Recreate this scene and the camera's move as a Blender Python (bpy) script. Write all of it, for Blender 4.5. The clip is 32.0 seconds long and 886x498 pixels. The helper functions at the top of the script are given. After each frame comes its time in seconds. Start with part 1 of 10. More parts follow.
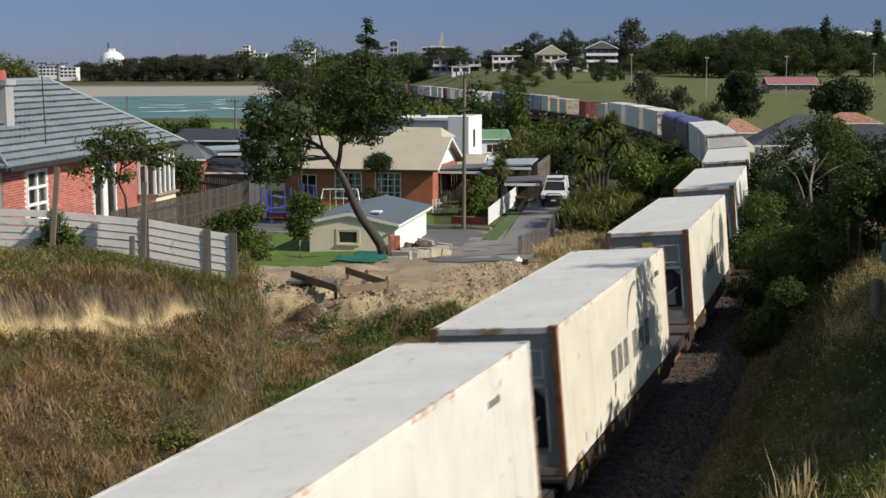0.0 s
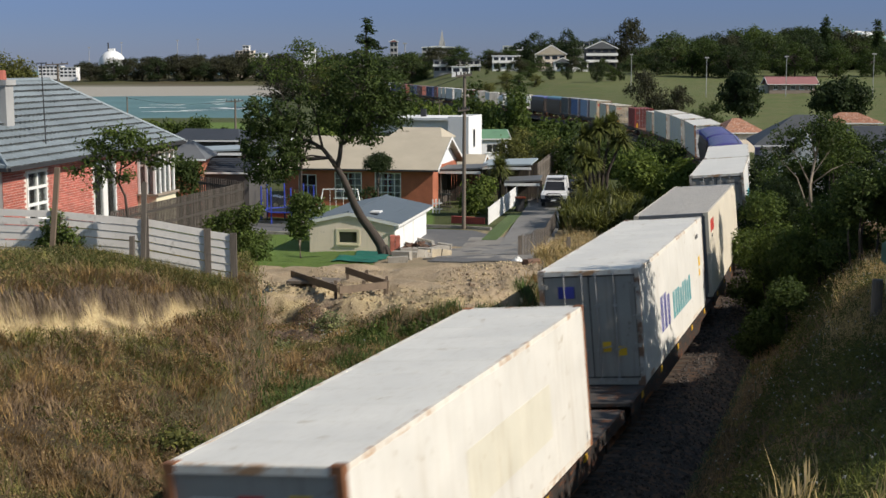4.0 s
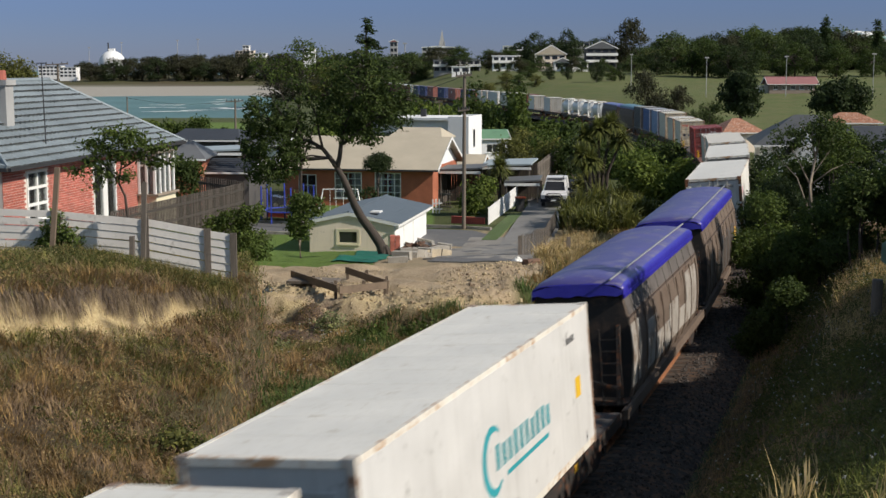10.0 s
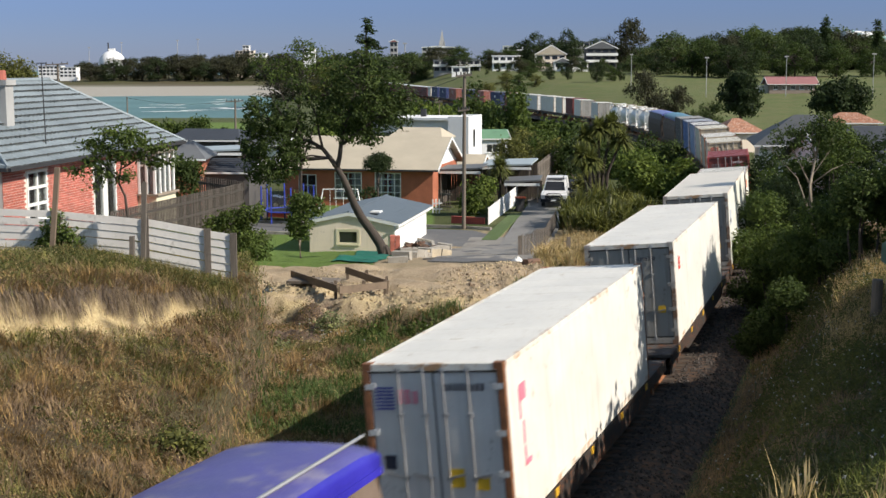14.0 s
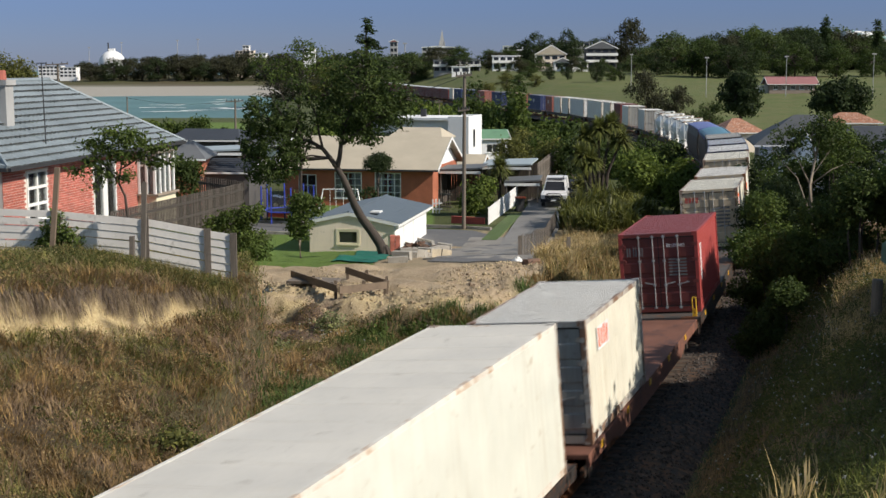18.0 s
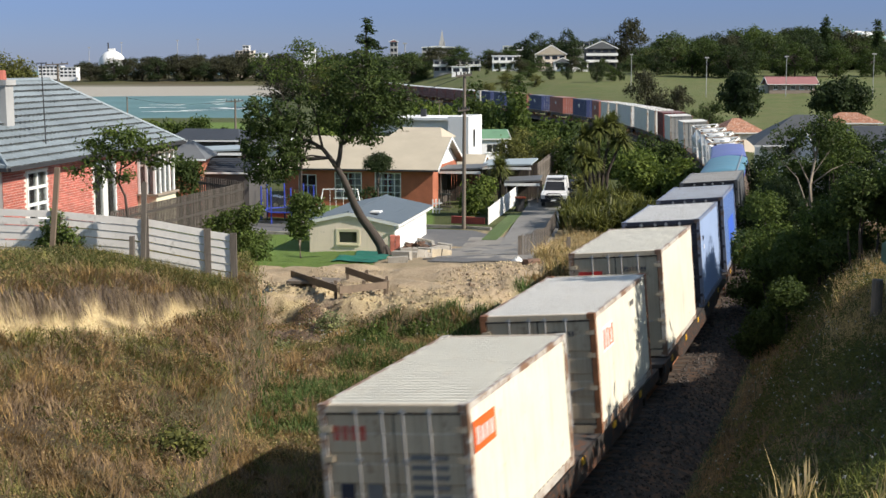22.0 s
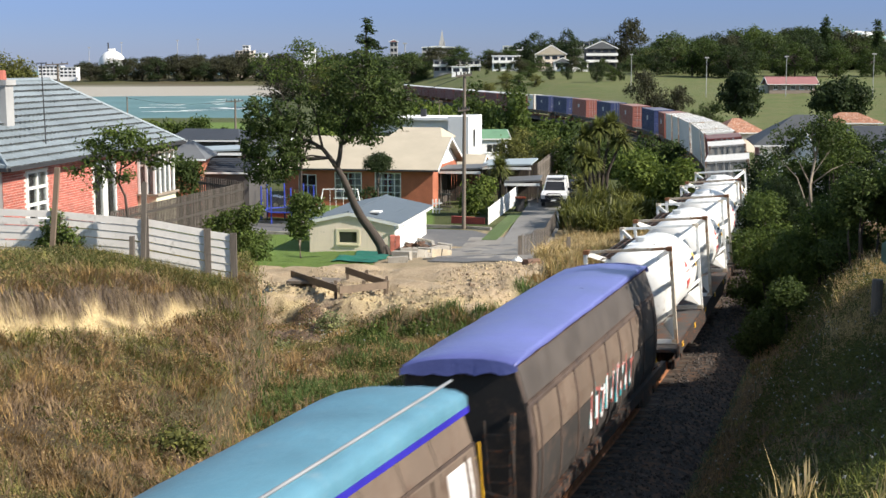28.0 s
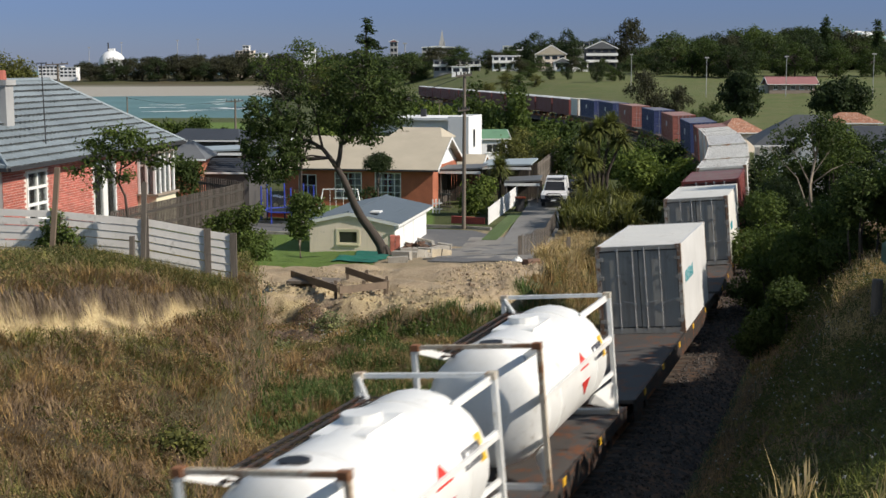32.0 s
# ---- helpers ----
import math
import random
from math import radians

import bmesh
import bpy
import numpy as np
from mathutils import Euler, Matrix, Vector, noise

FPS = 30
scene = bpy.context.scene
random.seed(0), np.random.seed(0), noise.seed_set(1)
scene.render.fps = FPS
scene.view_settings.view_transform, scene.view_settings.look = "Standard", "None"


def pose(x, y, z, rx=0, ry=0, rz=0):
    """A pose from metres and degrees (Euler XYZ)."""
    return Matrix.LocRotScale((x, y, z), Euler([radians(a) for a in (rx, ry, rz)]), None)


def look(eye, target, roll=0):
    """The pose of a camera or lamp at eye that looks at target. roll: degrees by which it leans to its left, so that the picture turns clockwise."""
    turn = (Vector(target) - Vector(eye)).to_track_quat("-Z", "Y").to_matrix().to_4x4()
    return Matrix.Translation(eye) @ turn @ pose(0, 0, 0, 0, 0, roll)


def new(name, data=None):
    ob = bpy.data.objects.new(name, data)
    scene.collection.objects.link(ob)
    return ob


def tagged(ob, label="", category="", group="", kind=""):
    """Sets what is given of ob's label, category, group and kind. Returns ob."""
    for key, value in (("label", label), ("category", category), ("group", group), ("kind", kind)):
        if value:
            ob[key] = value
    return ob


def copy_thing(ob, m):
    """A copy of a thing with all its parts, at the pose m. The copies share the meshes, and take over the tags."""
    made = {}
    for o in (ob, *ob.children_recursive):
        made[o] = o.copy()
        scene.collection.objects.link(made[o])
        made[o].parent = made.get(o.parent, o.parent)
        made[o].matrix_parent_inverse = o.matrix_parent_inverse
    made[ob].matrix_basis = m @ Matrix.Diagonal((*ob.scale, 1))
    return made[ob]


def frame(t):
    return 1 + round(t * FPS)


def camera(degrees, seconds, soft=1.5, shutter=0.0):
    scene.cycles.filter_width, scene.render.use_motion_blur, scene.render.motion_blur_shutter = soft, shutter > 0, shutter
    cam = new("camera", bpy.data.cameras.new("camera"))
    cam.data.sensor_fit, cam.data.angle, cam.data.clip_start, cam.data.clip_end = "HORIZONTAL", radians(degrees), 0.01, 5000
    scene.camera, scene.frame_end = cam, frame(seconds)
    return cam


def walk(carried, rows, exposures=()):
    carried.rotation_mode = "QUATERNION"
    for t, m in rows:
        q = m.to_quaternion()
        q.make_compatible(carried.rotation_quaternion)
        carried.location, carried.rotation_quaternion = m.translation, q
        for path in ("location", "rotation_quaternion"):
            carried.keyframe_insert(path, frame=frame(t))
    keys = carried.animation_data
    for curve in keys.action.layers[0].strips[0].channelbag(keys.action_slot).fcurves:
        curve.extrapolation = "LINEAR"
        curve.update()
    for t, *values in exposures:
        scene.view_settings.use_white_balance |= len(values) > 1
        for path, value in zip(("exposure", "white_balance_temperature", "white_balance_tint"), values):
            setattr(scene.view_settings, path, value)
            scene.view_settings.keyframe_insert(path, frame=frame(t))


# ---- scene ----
SECONDS = 32.0
EYE = (0.0, 0.0, 9.14)
EXPOSURES = [(0.0, 0.08), (3.0, 0.08), (6.0, 0.1), (8.0, 0.2), (10.0, 0.02), (11.2, 0.55), (12.0, 0.82), (13.0, 0.76), (14.0, 0.42), (15.5, 0.2), (17.0, 0.0), (18.0, 0.18), (19.4, 0.6), (20.0, 0.9), (21.0, 0.95), (22.0, 0.52), (23.0, 0.42), (24.0, 0.45), (25.0, 0.6), (27.0, 0.75), (28.0, 0.78), (29.0, 0.64), (29.5, 0.48), (30.0, 0.2), (31.0, 0.15), (32.0, 0.15)]
cam = camera(36.24, SECONDS, shutter=0.5)
TILT = math.tan(radians(7.774))
SHOT = look(EYE, (0.0, 100.0, 9.14 - 100.0 * TILT), -0.11)
walk(cam, [(0.0, SHOT), (SECONDS, SHOT)], EXPOSURES)

# ---- sky and sun ----
SUN_AZ, SUN_EL = radians(-23.0), radians(35.0)
TO_SUN = Vector((math.cos(SUN_AZ) * math.cos(SUN_EL), math.sin(SUN_AZ) * math.cos(SUN_EL), math.sin(SUN_EL)))
world = bpy.data.worlds.new("sky")
scene.world = world
world.use_nodes = True
wn = world.node_tree
sky = wn.nodes.new("ShaderNodeTexSky")
sky.sky_type, sky.sun_disc = "NISHITA", False
sky.sun_elevation, sky.sun_rotation = SUN_EL, math.pi / 2 - SUN_AZ
sky.air_density, sky.dust_density, sky.ozone_density = 1.0, 0.1, 4.0
wn.nodes["Background"].inputs["Strength"].default_value = 0.12
tint = wn.nodes.new("ShaderNodeMix")
tint.data_type, tint.blend_type = "RGBA", "MULTIPLY"
tint.inputs[0].default_value = 1.0
up_way = wn.nodes.new("ShaderNodeSeparateXYZ")
wn.links.new(wn.nodes.new("ShaderNodeTexCoord").outputs["Generated"], up_way.inputs[0])
height = wn.nodes.new("ShaderNodeMapRange")
height.interpolation_type = "SMOOTHSTEP"
height.inputs["From Min"].default_value, height.inputs["From Max"].default_value = 0.03, 0.28
wn.links.new(up_way.outputs["Z"], height.inputs["Value"])
veil = wn.nodes.new("ShaderNodeMix")
veil.data_type = "RGBA"
veil.inputs[6].default_value, veil.inputs[7].default_value = (0.234, 0.288, 0.530, 1.0), (1.45, 1.14, 0.86, 1.0)
wn.links.new(height.outputs["Result"], veil.inputs[0])
wn.links.new(veil.outputs[2], tint.inputs[7])
wn.links.new(sky.outputs["Color"], tint.inputs[6])
wn.links.new(tint.outputs[2], wn.nodes["Background"].inputs["Color"])
sun = new("sun", bpy.data.lights.new("sun", "SUN"))
sun.data.energy, sun.data.angle, sun.data.color = 5.0, radians(0.53), (1.0, 0.915, 0.81)
sun.matrix_world = look(TO_SUN * 60.0, (0.0, 0.0, 0.0))
scene.view_settings.exposure = 0.0


# ---- mesh helpers ----
class Geo:
    """Collects plain geometry for one mesh."""

    def __init__(self):
        self.v, self.f, self.mi = [], [], []

    def quad(self, *pts, mi=0):
        n = len(self.v)
        self.v += [tuple(p) for p in pts]
        self.f.append(tuple(range(n, n + len(pts))))
        self.mi.append(mi)
        return self

    def box(self, x0, x1, y0, y1, z0, z1, mi=0, m=None):
        n = len(self.v)
        pts = [(x, y, z) for z in (z0, z1) for y in (y0, y1) for x in (x0, x1)]
        self.v += [tuple(m @ Vector(p)) for p in pts] if m else pts
        for q in ((0, 2, 3, 1), (4, 5, 7, 6), (0, 1, 5, 4), (1, 3, 7, 5), (3, 2, 6, 7), (2, 0, 4, 6)):
            self.f.append(tuple(n + i for i in q))
            self.mi.append(mi)
        return self

    def bar(self, p, q, w, h, mi=0):
        """A square bar from p to q."""
        p, q = Vector(p), Vector(q)
        m = Matrix.Translation(p) @ (q - p).to_track_quat("Y", "Z").to_matrix().to_4x4()
        return self.box(-w / 2, w / 2, 0, (q - p).length, -h / 2, h / 2, mi, m)

    def tube(self, p, q, r0, r1=None, n=8, caps=True, mi=0):
        p, q = Vector(p), Vector(q)
        r1 = r0 if r1 is None else r1
        rot = (q - p).to_track_quat("Z", "Y").to_matrix() if (q - p).length > 1e-6 else Matrix.Identity(3)
        b = len(self.v)
        for c, r in ((p, r0), (q, r1)):
            for i in range(n):
                a = 2 * math.pi * i / n
                self.v.append(tuple(c + rot @ Vector((r * math.cos(a), r * math.sin(a), 0))))
        for i in range(n):
            j = (i + 1) % n
            self.f.append((b + i, b + j, b + n + j, b + n + i))
            self.mi.append(mi)
        if caps:
            self.f += [tuple(b + i for i in reversed(range(n))), tuple(b + n + i for i in range(n))]
            self.mi += [mi, mi]
        return self

    def loft(self, rings, close=True, caps=True, mi=0):
        """Joins rings of equal length."""
        b, n = len(self.v), len(rings[0])
        for r in rings:
            self.v += [tuple(p) for p in r]
        for k in range(len(rings) - 1):
            for i in range(n if close else n - 1):
                j = (i + 1) % n
                self.f.append((b + k * n + i, b + k * n + j, b + (k + 1) * n + j, b + (k + 1) * n + i))
                self.mi.append(mi)
        if caps:
            self.f += [tuple(b + i for i in reversed(range(n))), tuple(b + (len(rings) - 1) * n + i for i in range(n))]
            self.mi += [mi, mi]
        return self

    def prism(self, pts, off, mi=0):
        """A flat outline pushed along off."""
        off = Vector(off)
        return self.loft([pts, [Vector(p) + off for p in pts]], mi=mi)

    def mesh(self, name, mats, smooth=False):
        me = bpy.data.meshes.new(name)
        me.from_pydata(self.v, [], self.f)
        for m in (mats if isinstance(mats, (list, tuple)) else [mats]):
            me.materials.append(m)
        me.polygons.foreach_set("material_index", self.mi)
        if smooth:
            me.polygons.foreach_set("use_smooth", [True] * len(self.f))
        me.update()
        return me


def part(name, geo, material, parent=None, label="", smooth=False, at=None):
    """One mesh object, under a thing or a part."""
    me = geo.mesh(name, material, smooth) if isinstance(geo, Geo) else geo
    ob = new(name, me)
    if parent:
        ob.parent = parent
    if at is not None:
        ob.matrix_basis = at
    if label:
        ob["label"] = label
    return ob


def bevel(ob, w=0.02, seg=2):
    m = ob.modifiers.new("bevel", "BEVEL")
    m.width, m.segments, m.limit_method = w, seg, "ANGLE"
    return ob


def thing(name, label, category, m=None, group="", kind=""):
    ob = new(name)
    ob.empty_display_size = 0.3
    if m is not None:
        ob.matrix_basis = m
    return tagged(ob, label, category, group, kind)


# ---- materials ----
def nodes_of(name):
    m = bpy.data.materials.new(name)
    m.use_nodes = True
    nt = m.node_tree
    return m, nt, nt.nodes["Principled BSDF"]


def add(nt, kind, **ins):
    n = nt.nodes.new(kind)
    for k, v in ins.items():
        n.inputs[k].default_value = v
    return n


def noise_of(nt, co, scale, detail=4.0, rough=0.6):
    n = add(nt, "ShaderNodeTexNoise", Scale=scale, Detail=detail, Roughness=rough)
    nt.links.new(co, n.inputs["Vector"])
    return n.outputs["Fac"]


def ramp(nt, fac, lo, hi):
    n = add(nt, "ShaderNodeMapRange")
    nt.links.new(fac, n.inputs["Value"])
    n.inputs["From Min"].default_value, n.inputs["From Max"].default_value = lo, hi
    return n.outputs["Result"]


def blend(nt, fac, a, b, how="MIX"):
    n = nt.nodes.new("ShaderNodeMix")
    n.data_type, n.blend_type = "RGBA", how
    for sock, val in ((n.inputs[0], fac), (n.inputs[6], a), (n.inputs[7], b)):
        if hasattr(val, "is_linked"):
            nt.links.new(val, sock)
        elif isinstance(val, (int, float)):
            sock.default_value = val
        else:
            sock.default_value = (*val, 1.0)
    return n.outputs[2]


def surface(name, base, rough=0.6, metal=0.0, spread=0.25, grain=30.0, patch=1.2, bump=0.1, stain=None, stained=0.5, streak=0.0, per_object=0.0, per_island=0.0, stretch=(1, 1, 1)):
    """A plain material with fine grain, broad patches, stains and relief."""
    m, nt, bs = nodes_of(name)
    tc = nt.nodes.new("ShaderNodeTexCoord")
    mp = nt.nodes.new("ShaderNodeMapping")
    mp.inputs["Scale"].default_value = stretch
    nt.links.new(tc.outputs["Object"], mp.inputs["Vector"])
    co = mp.outputs["Vector"]
    fine, broad = noise_of(nt, co, grain, 3.0), noise_of(nt, co, patch, 5.0)
    dark, light = tuple(c * (1 - spread) for c in base), tuple(min(1, c * (1 + spread * 0.6)) for c in base)
    col = blend(nt, ramp(nt, broad, 0.3, 0.7), dark, light)
    col = blend(nt, ramp(nt, fine, 0.25, 0.75), blend(nt, 0.5, col, dark), col)
    if stain:
        st = noise_of(nt, co, patch * 2.3, 8.0, 0.7)
        col = blend(nt, ramp(nt, st, 1.02 - stained, 1.12 - stained), col, stain)
    if streak:
        mp2 = nt.nodes.new("ShaderNodeMapping")
        mp2.inputs["Scale"].default_value = (7.0, 7.0, 0.35)
        nt.links.new(tc.outputs["Object"], mp2.inputs["Vector"])
        sk = noise_of(nt, mp2.outputs["Vector"], 1.0, 6.0, 0.65)
        amount = add(nt, "ShaderNodeMath")
        amount.operation = "MULTIPLY"
        nt.links.new(ramp(nt, sk, 0.52, 0.78), amount.inputs[0])
        amount.inputs[1].default_value = streak
        col = blend(nt, amount.outputs[0], col, stain or dark)
    for on, src, out in ((per_object, "ShaderNodeObjectInfo", "Random"), (per_island, "ShaderNodeNewGeometry", "Random Per Island")):
        if on:
            rnd = nt.nodes.new(src)
            hsv = nt.nodes.new("ShaderNodeHueSaturation")
            nt.links.new(ramp(nt, rnd.outputs[out], 0, 1), hsv.inputs["Value"])
            hsv.inputs["Value"].default_value = 1
            mr = hsv.inputs["Value"].links[0].from_node
            mr.inputs["To Min"].default_value, mr.inputs["To Max"].default_value = 1 - on, 1 + on
            nt.links.new(col, hsv.inputs["Color"])
            col = hsv.outputs["Color"]
    nt.links.new(col, bs.inputs["Base Color"])
    bs.inputs["Metallic"].default_value = metal
    nt.links.new(ramp(nt, broad, 0.2, 0.8), bs.inputs["Roughness"])
    mr = bs.inputs["Roughness"].links[0].from_node
    mr.inputs["To Min"].default_value, mr.inputs["To Max"].default_value = max(0.05, rough - 0.1), min(1, rough + 0.1)
    if bump:
        bp = add(nt, "ShaderNodeBump", Strength=min(1.0, bump), Distance=0.02)
        nt.links.new(fine, bp.inputs["Height"])
        nt.links.new(bp.outputs["Normal"], bs.inputs["Normal"])
    return m


def leaf_mat(name, base, rough=0.75, spread=0.45):
    """Leaves: differ from one to the next and let some light through."""
    m, nt, bs = nodes_of(name)
    geo = nt.nodes.new("ShaderNodeNewGeometry")
    tc = nt.nodes.new("ShaderNodeTexCoord")
    big = noise_of(nt, tc.outputs["Object"], 0.6, 3.0)
    a, b = tuple(c * (1 - spread) for c in base), (min(1, base[0] * (1 + spread * 1.3)), min(1, base[1] * (1 + spread)), base[2] * 0.9)
    col = blend(nt, geo.outputs["Random Per Island"], a, b)
    col = blend(nt, ramp(nt, big, 0.35, 0.65), blend(nt, 0.45, col, a), col)
    nt.links.new(col, bs.inputs["Base Color"])
    bs.inputs["Roughness"].default_value = rough
    bs.inputs["Specular IOR Level"].default_value = 0.2
    tr = nt.nodes.new("ShaderNodeBsdfTranslucent")
    nt.links.new(blend(nt, 0.5, col, (base[0] * 1.8, base[1] * 1.8, base[2])), tr.inputs["Color"])
    mix = add(nt, "ShaderNodeMixShader", Fac=0.3)
    nt.links.new(bs.outputs[0], mix.inputs[1])
    nt.links.new(tr.outputs[0], mix.inputs[2])
    nt.links.new(mix.outputs[0], nt.nodes["Material Output"].inputs["Surface"])
    return m


RUST = (0.16, 0.06, 0.025)


def painted(name, base, rough=0.5, stained=0.42, streak=0.35, stain=RUST, spread=0.12):
    return surface(name, base, rough, 0.0, spread, 18.0, 0.9, 0.04, stain, stained, streak)


white_paint = painted("white_paint", (0.72, 0.70, 0.64), stain=(0.40, 0.34, 0.25), streak=0.45)
# grey for the leading ends, their shade put into the colour
shaded_end_grey = painted("shaded_end_grey_paint", (0.34, 0.33, 0.30), stain=(0.15, 0.12, 0.095), streak=0.65)
grimy_edge = painted("grimy_edge", (0.50, 0.47, 0.42), 0.6, 0.57, 0.85, (0.20, 0.115, 0.07))
grey_white = painted("grey_white_paint", (0.64, 0.635, 0.615), stain=(0.30, 0.29, 0.27), streak=0.35)
cream_paint = painted("cream_paint", (0.70, 0.67, 0.555), stain=(0.40, 0.31, 0.19), streak=0.5)
# warmer off-white for the ivory container's roof
roof_warm_white = painted("roof_warm_white", (0.67, 0.63, 0.55), stain=(0.36, 0.32, 0.26), streak=0.3)
ivory_paint = painted("ivory_paint", (0.70, 0.705, 0.62), stain=(0.42, 0.34, 0.24), streak=0.4)
# cream doors: rusty stains, plus the end's shade in the base
shaded_door_cream = painted("shaded_door_cream", (0.54, 0.445, 0.315), stain=(0.25, 0.16, 0.10), streak=0.8)
beige_roof = painted("beige_roof", (0.52, 0.485, 0.43), stain=(0.24, 0.18, 0.13))
beige_paint = painted("beige_paint", (0.66, 0.60, 0.48), stain=(0.3, 0.2, 0.12))
red_roof = painted("red_roof_paint", (0.21, 0.045, 0.042), stain=(0.12, 0.04, 0.035))
red_paint = painted("red_paint", (0.34, 0.055, 0.048), stain=(0.2, 0.03, 0.03))
maroon_paint = painted("maroon_paint", (0.16, 0.035, 0.03), stain=(0.08, 0.03, 0.025))
brown_red = painted("brown_red_paint", (0.30, 0.10, 0.075), stain=(0.12, 0.06, 0.05))
navy_paint = painted("navy_paint", (0.03, 0.045, 0.13), stain=(0.05, 0.04, 0.06))
blue_paint = painted("blue_paint", (0.085, 0.155, 0.35), stain=(0.05, 0.1, 0.3))
blue_edge = painted("grimy_blue_edge", (0.17, 0.21, 0.30), 0.6, 0.5, 0.8, (0.12, 0.085, 0.065))
light_blue = painted("light_blue_paint", (0.27, 0.36, 0.54), stain=(0.2, 0.25, 0.4))
charcoal = painted("charcoal_paint", (0.082, 0.087, 0.094), stain=(0.06, 0.055, 0.05))
# doors of the blue containers, darkened to hold the leading end's shade
shaded_door_navy = painted("shaded_door_navy", (0.030, 0.034, 0.056), stain=(0.06, 0.05, 0.05))
grey_paint = painted("grey_paint", (0.16, 0.17, 0.18), stain=(0.1, 0.09, 0.08))
rust_edged = painted("rust_edged_white", (0.74, 0.71, 0.63), 0.6, 0.50, 0.7, (0.42, 0.25, 0.13))
red_groove = painted("red_groove", (0.20, 0.032, 0.030), 0.6)
groove_dirt = surface("groove_dirt", (0.30, 0.285, 0.26), 0.9, 0, 0.35, 14.0, 1.2, 0.1, (0.20, 0.13, 0.08), 0.45)
rusty = surface("rusty_steel", (0.30, 0.13, 0.06), 0.8, 0.2, 0.5, 40.0, 4.0, 0.3)
dark_steel = surface("dark_steel", (0.045, 0.040, 0.036), 0.7, 0.3, 0.4, 30.0, 3.0, 0.2, RUST, 0.5)
deck_grey = surface("deck_grey", (0.085, 0.076, 0.070), 0.8, 0.1, 0.3, 25.0, 1.0, 0.2, RUST, 0.5)
deck_red = surface("deck_red", (0.20, 0.085, 0.055), 0.8, 0.1, 0.3, 25.0, 1.0, 0.2, (0.1, 0.05, 0.04), 0.5)
yellow_paint = surface("yellow_paint", (0.75, 0.42, 0.03), 0.5, 0.0, 0.2, 20.0, 3.0, 0.05, RUST, 0.45)
rubber = surface("black_rubber", (0.02, 0.02, 0.02), 0.8, 0.0, 0.2)
steel = surface("bright_steel", (0.45, 0.44, 0.42), 0.4, 0.9, 0.2, 40.0, 3.0, 0.05)

# ---- the railway's line ----
CURVE_AT = np.arange(-20.0, 440.0, 30.0)
CURVE = [0.00216, 0.00195, 0.00201, 0.00243, 0.00236, 0.00174, 0.00189, 0.00211, 0.00162, 0.00105, 0.0005, 0.0, 0.0, 0.0, 0.0, 0.0]
LINE_S = np.arange(-420.0, 880.0, 1.0)
_k = np.interp(LINE_S, np.r_[-50.0, CURVE_AT, 460.0], np.r_[0.0, CURVE, 0.0])
_h = np.r_[0.0, np.cumsum((_k[1:] + _k[:-1]) / 2)]
LINE_H = _h - np.interp(0.0, LINE_S, _h) - radians(20.811)
_x = np.r_[0.0, np.cumsum(-(np.sin(LINE_H[1:]) + np.sin(LINE_H[:-1])) / 2)]
_y = np.r_[0.0, np.cumsum((np.cos(LINE_H[1:]) + np.cos(LINE_H[:-1])) / 2)]
LINE_X = _x - np.interp(0.0, LINE_S, _x) - 2.346
LINE_Y = _y - np.interp(0.0, LINE_S, _y) + 16.326


def rail_z(s):
    s = np.clip(s, -20.0, 460.0)
    return -0.00541 * s + 0.00159 * s * s / 1000.0


def cant(s):
    return 0.084 * np.clip(1 - (s - 100.0) / 80.0, 0, 1)


def on_line(s, side=0.0, up=0.0, flat=False):
    """The pose on the track at s metres, its y axis along the line."""
    x, y, h = (float(np.interp(s, LINE_S, a)) for a in (LINE_X, LINE_Y, LINE_H))
    turn = Matrix.Rotation(h, 4, "Z") @ (Matrix.Identity(4) if flat else Matrix.Rotation(-float(cant(s)), 4, "Y"))
    return Matrix.Translation((x, y, float(rail_z(s)))) @ turn @ Matrix.Translation((side, 0, up))


def ease(a, b, x):
    t = np.clip((x - a) / (b - a), 0, 1)
    return t * t * (3 - 2 * t)


def from_line(x, y):
    """Metres along the line and to the right of it."""
    sel = slice(None, None, 2)
    lx, ly, lh, ls = LINE_X[sel], LINE_Y[sel], LINE_H[sel], LINE_S[sel]
    s_out, n_out = np.empty_like(x), np.empty_like(x)
    for i in range(0, len(x), 4000):
        xs, ys = x[i:i + 4000, None], y[i:i + 4000, None]
        k = ((xs - lx) ** 2 + (ys - ly) ** 2).argmin(1)
        dx, dy, h = xs[:, 0] - lx[k], ys[:, 0] - ly[k], lh[k]
        s_out[i:i + 4000] = ls[k] - dx * np.sin(h) + dy * np.cos(h)
        n_out[i:i + 4000] = dx * np.cos(h) + dy * np.sin(h)
    return s_out, n_out


def wobble(x, y, size, seed=0.0):
    """Cheap smooth bumps between -1 and 1."""
    a, b = x / size + seed, y / size - seed * 1.7
    return (np.sin(a * 2.1 + 1.3 * np.sin(b * 1.7)) + np.sin(b * 2.6 + 1.1 * np.sin(a * 1.9 + 0.5)) + np.sin((a + b) * 3.7 + seed) * 0.5) / 2.5


def scarp_edge(x, y):
    """Distance from the line of the small clay cliff on the far bank."""
    return 8.75 + 0.258 * np.clip(34.5 - y, -2, 10) + 0.35 * wobble(x, y, 2.3, 2.0) + 0.14 * wobble(x, y, 0.6, 5.0)


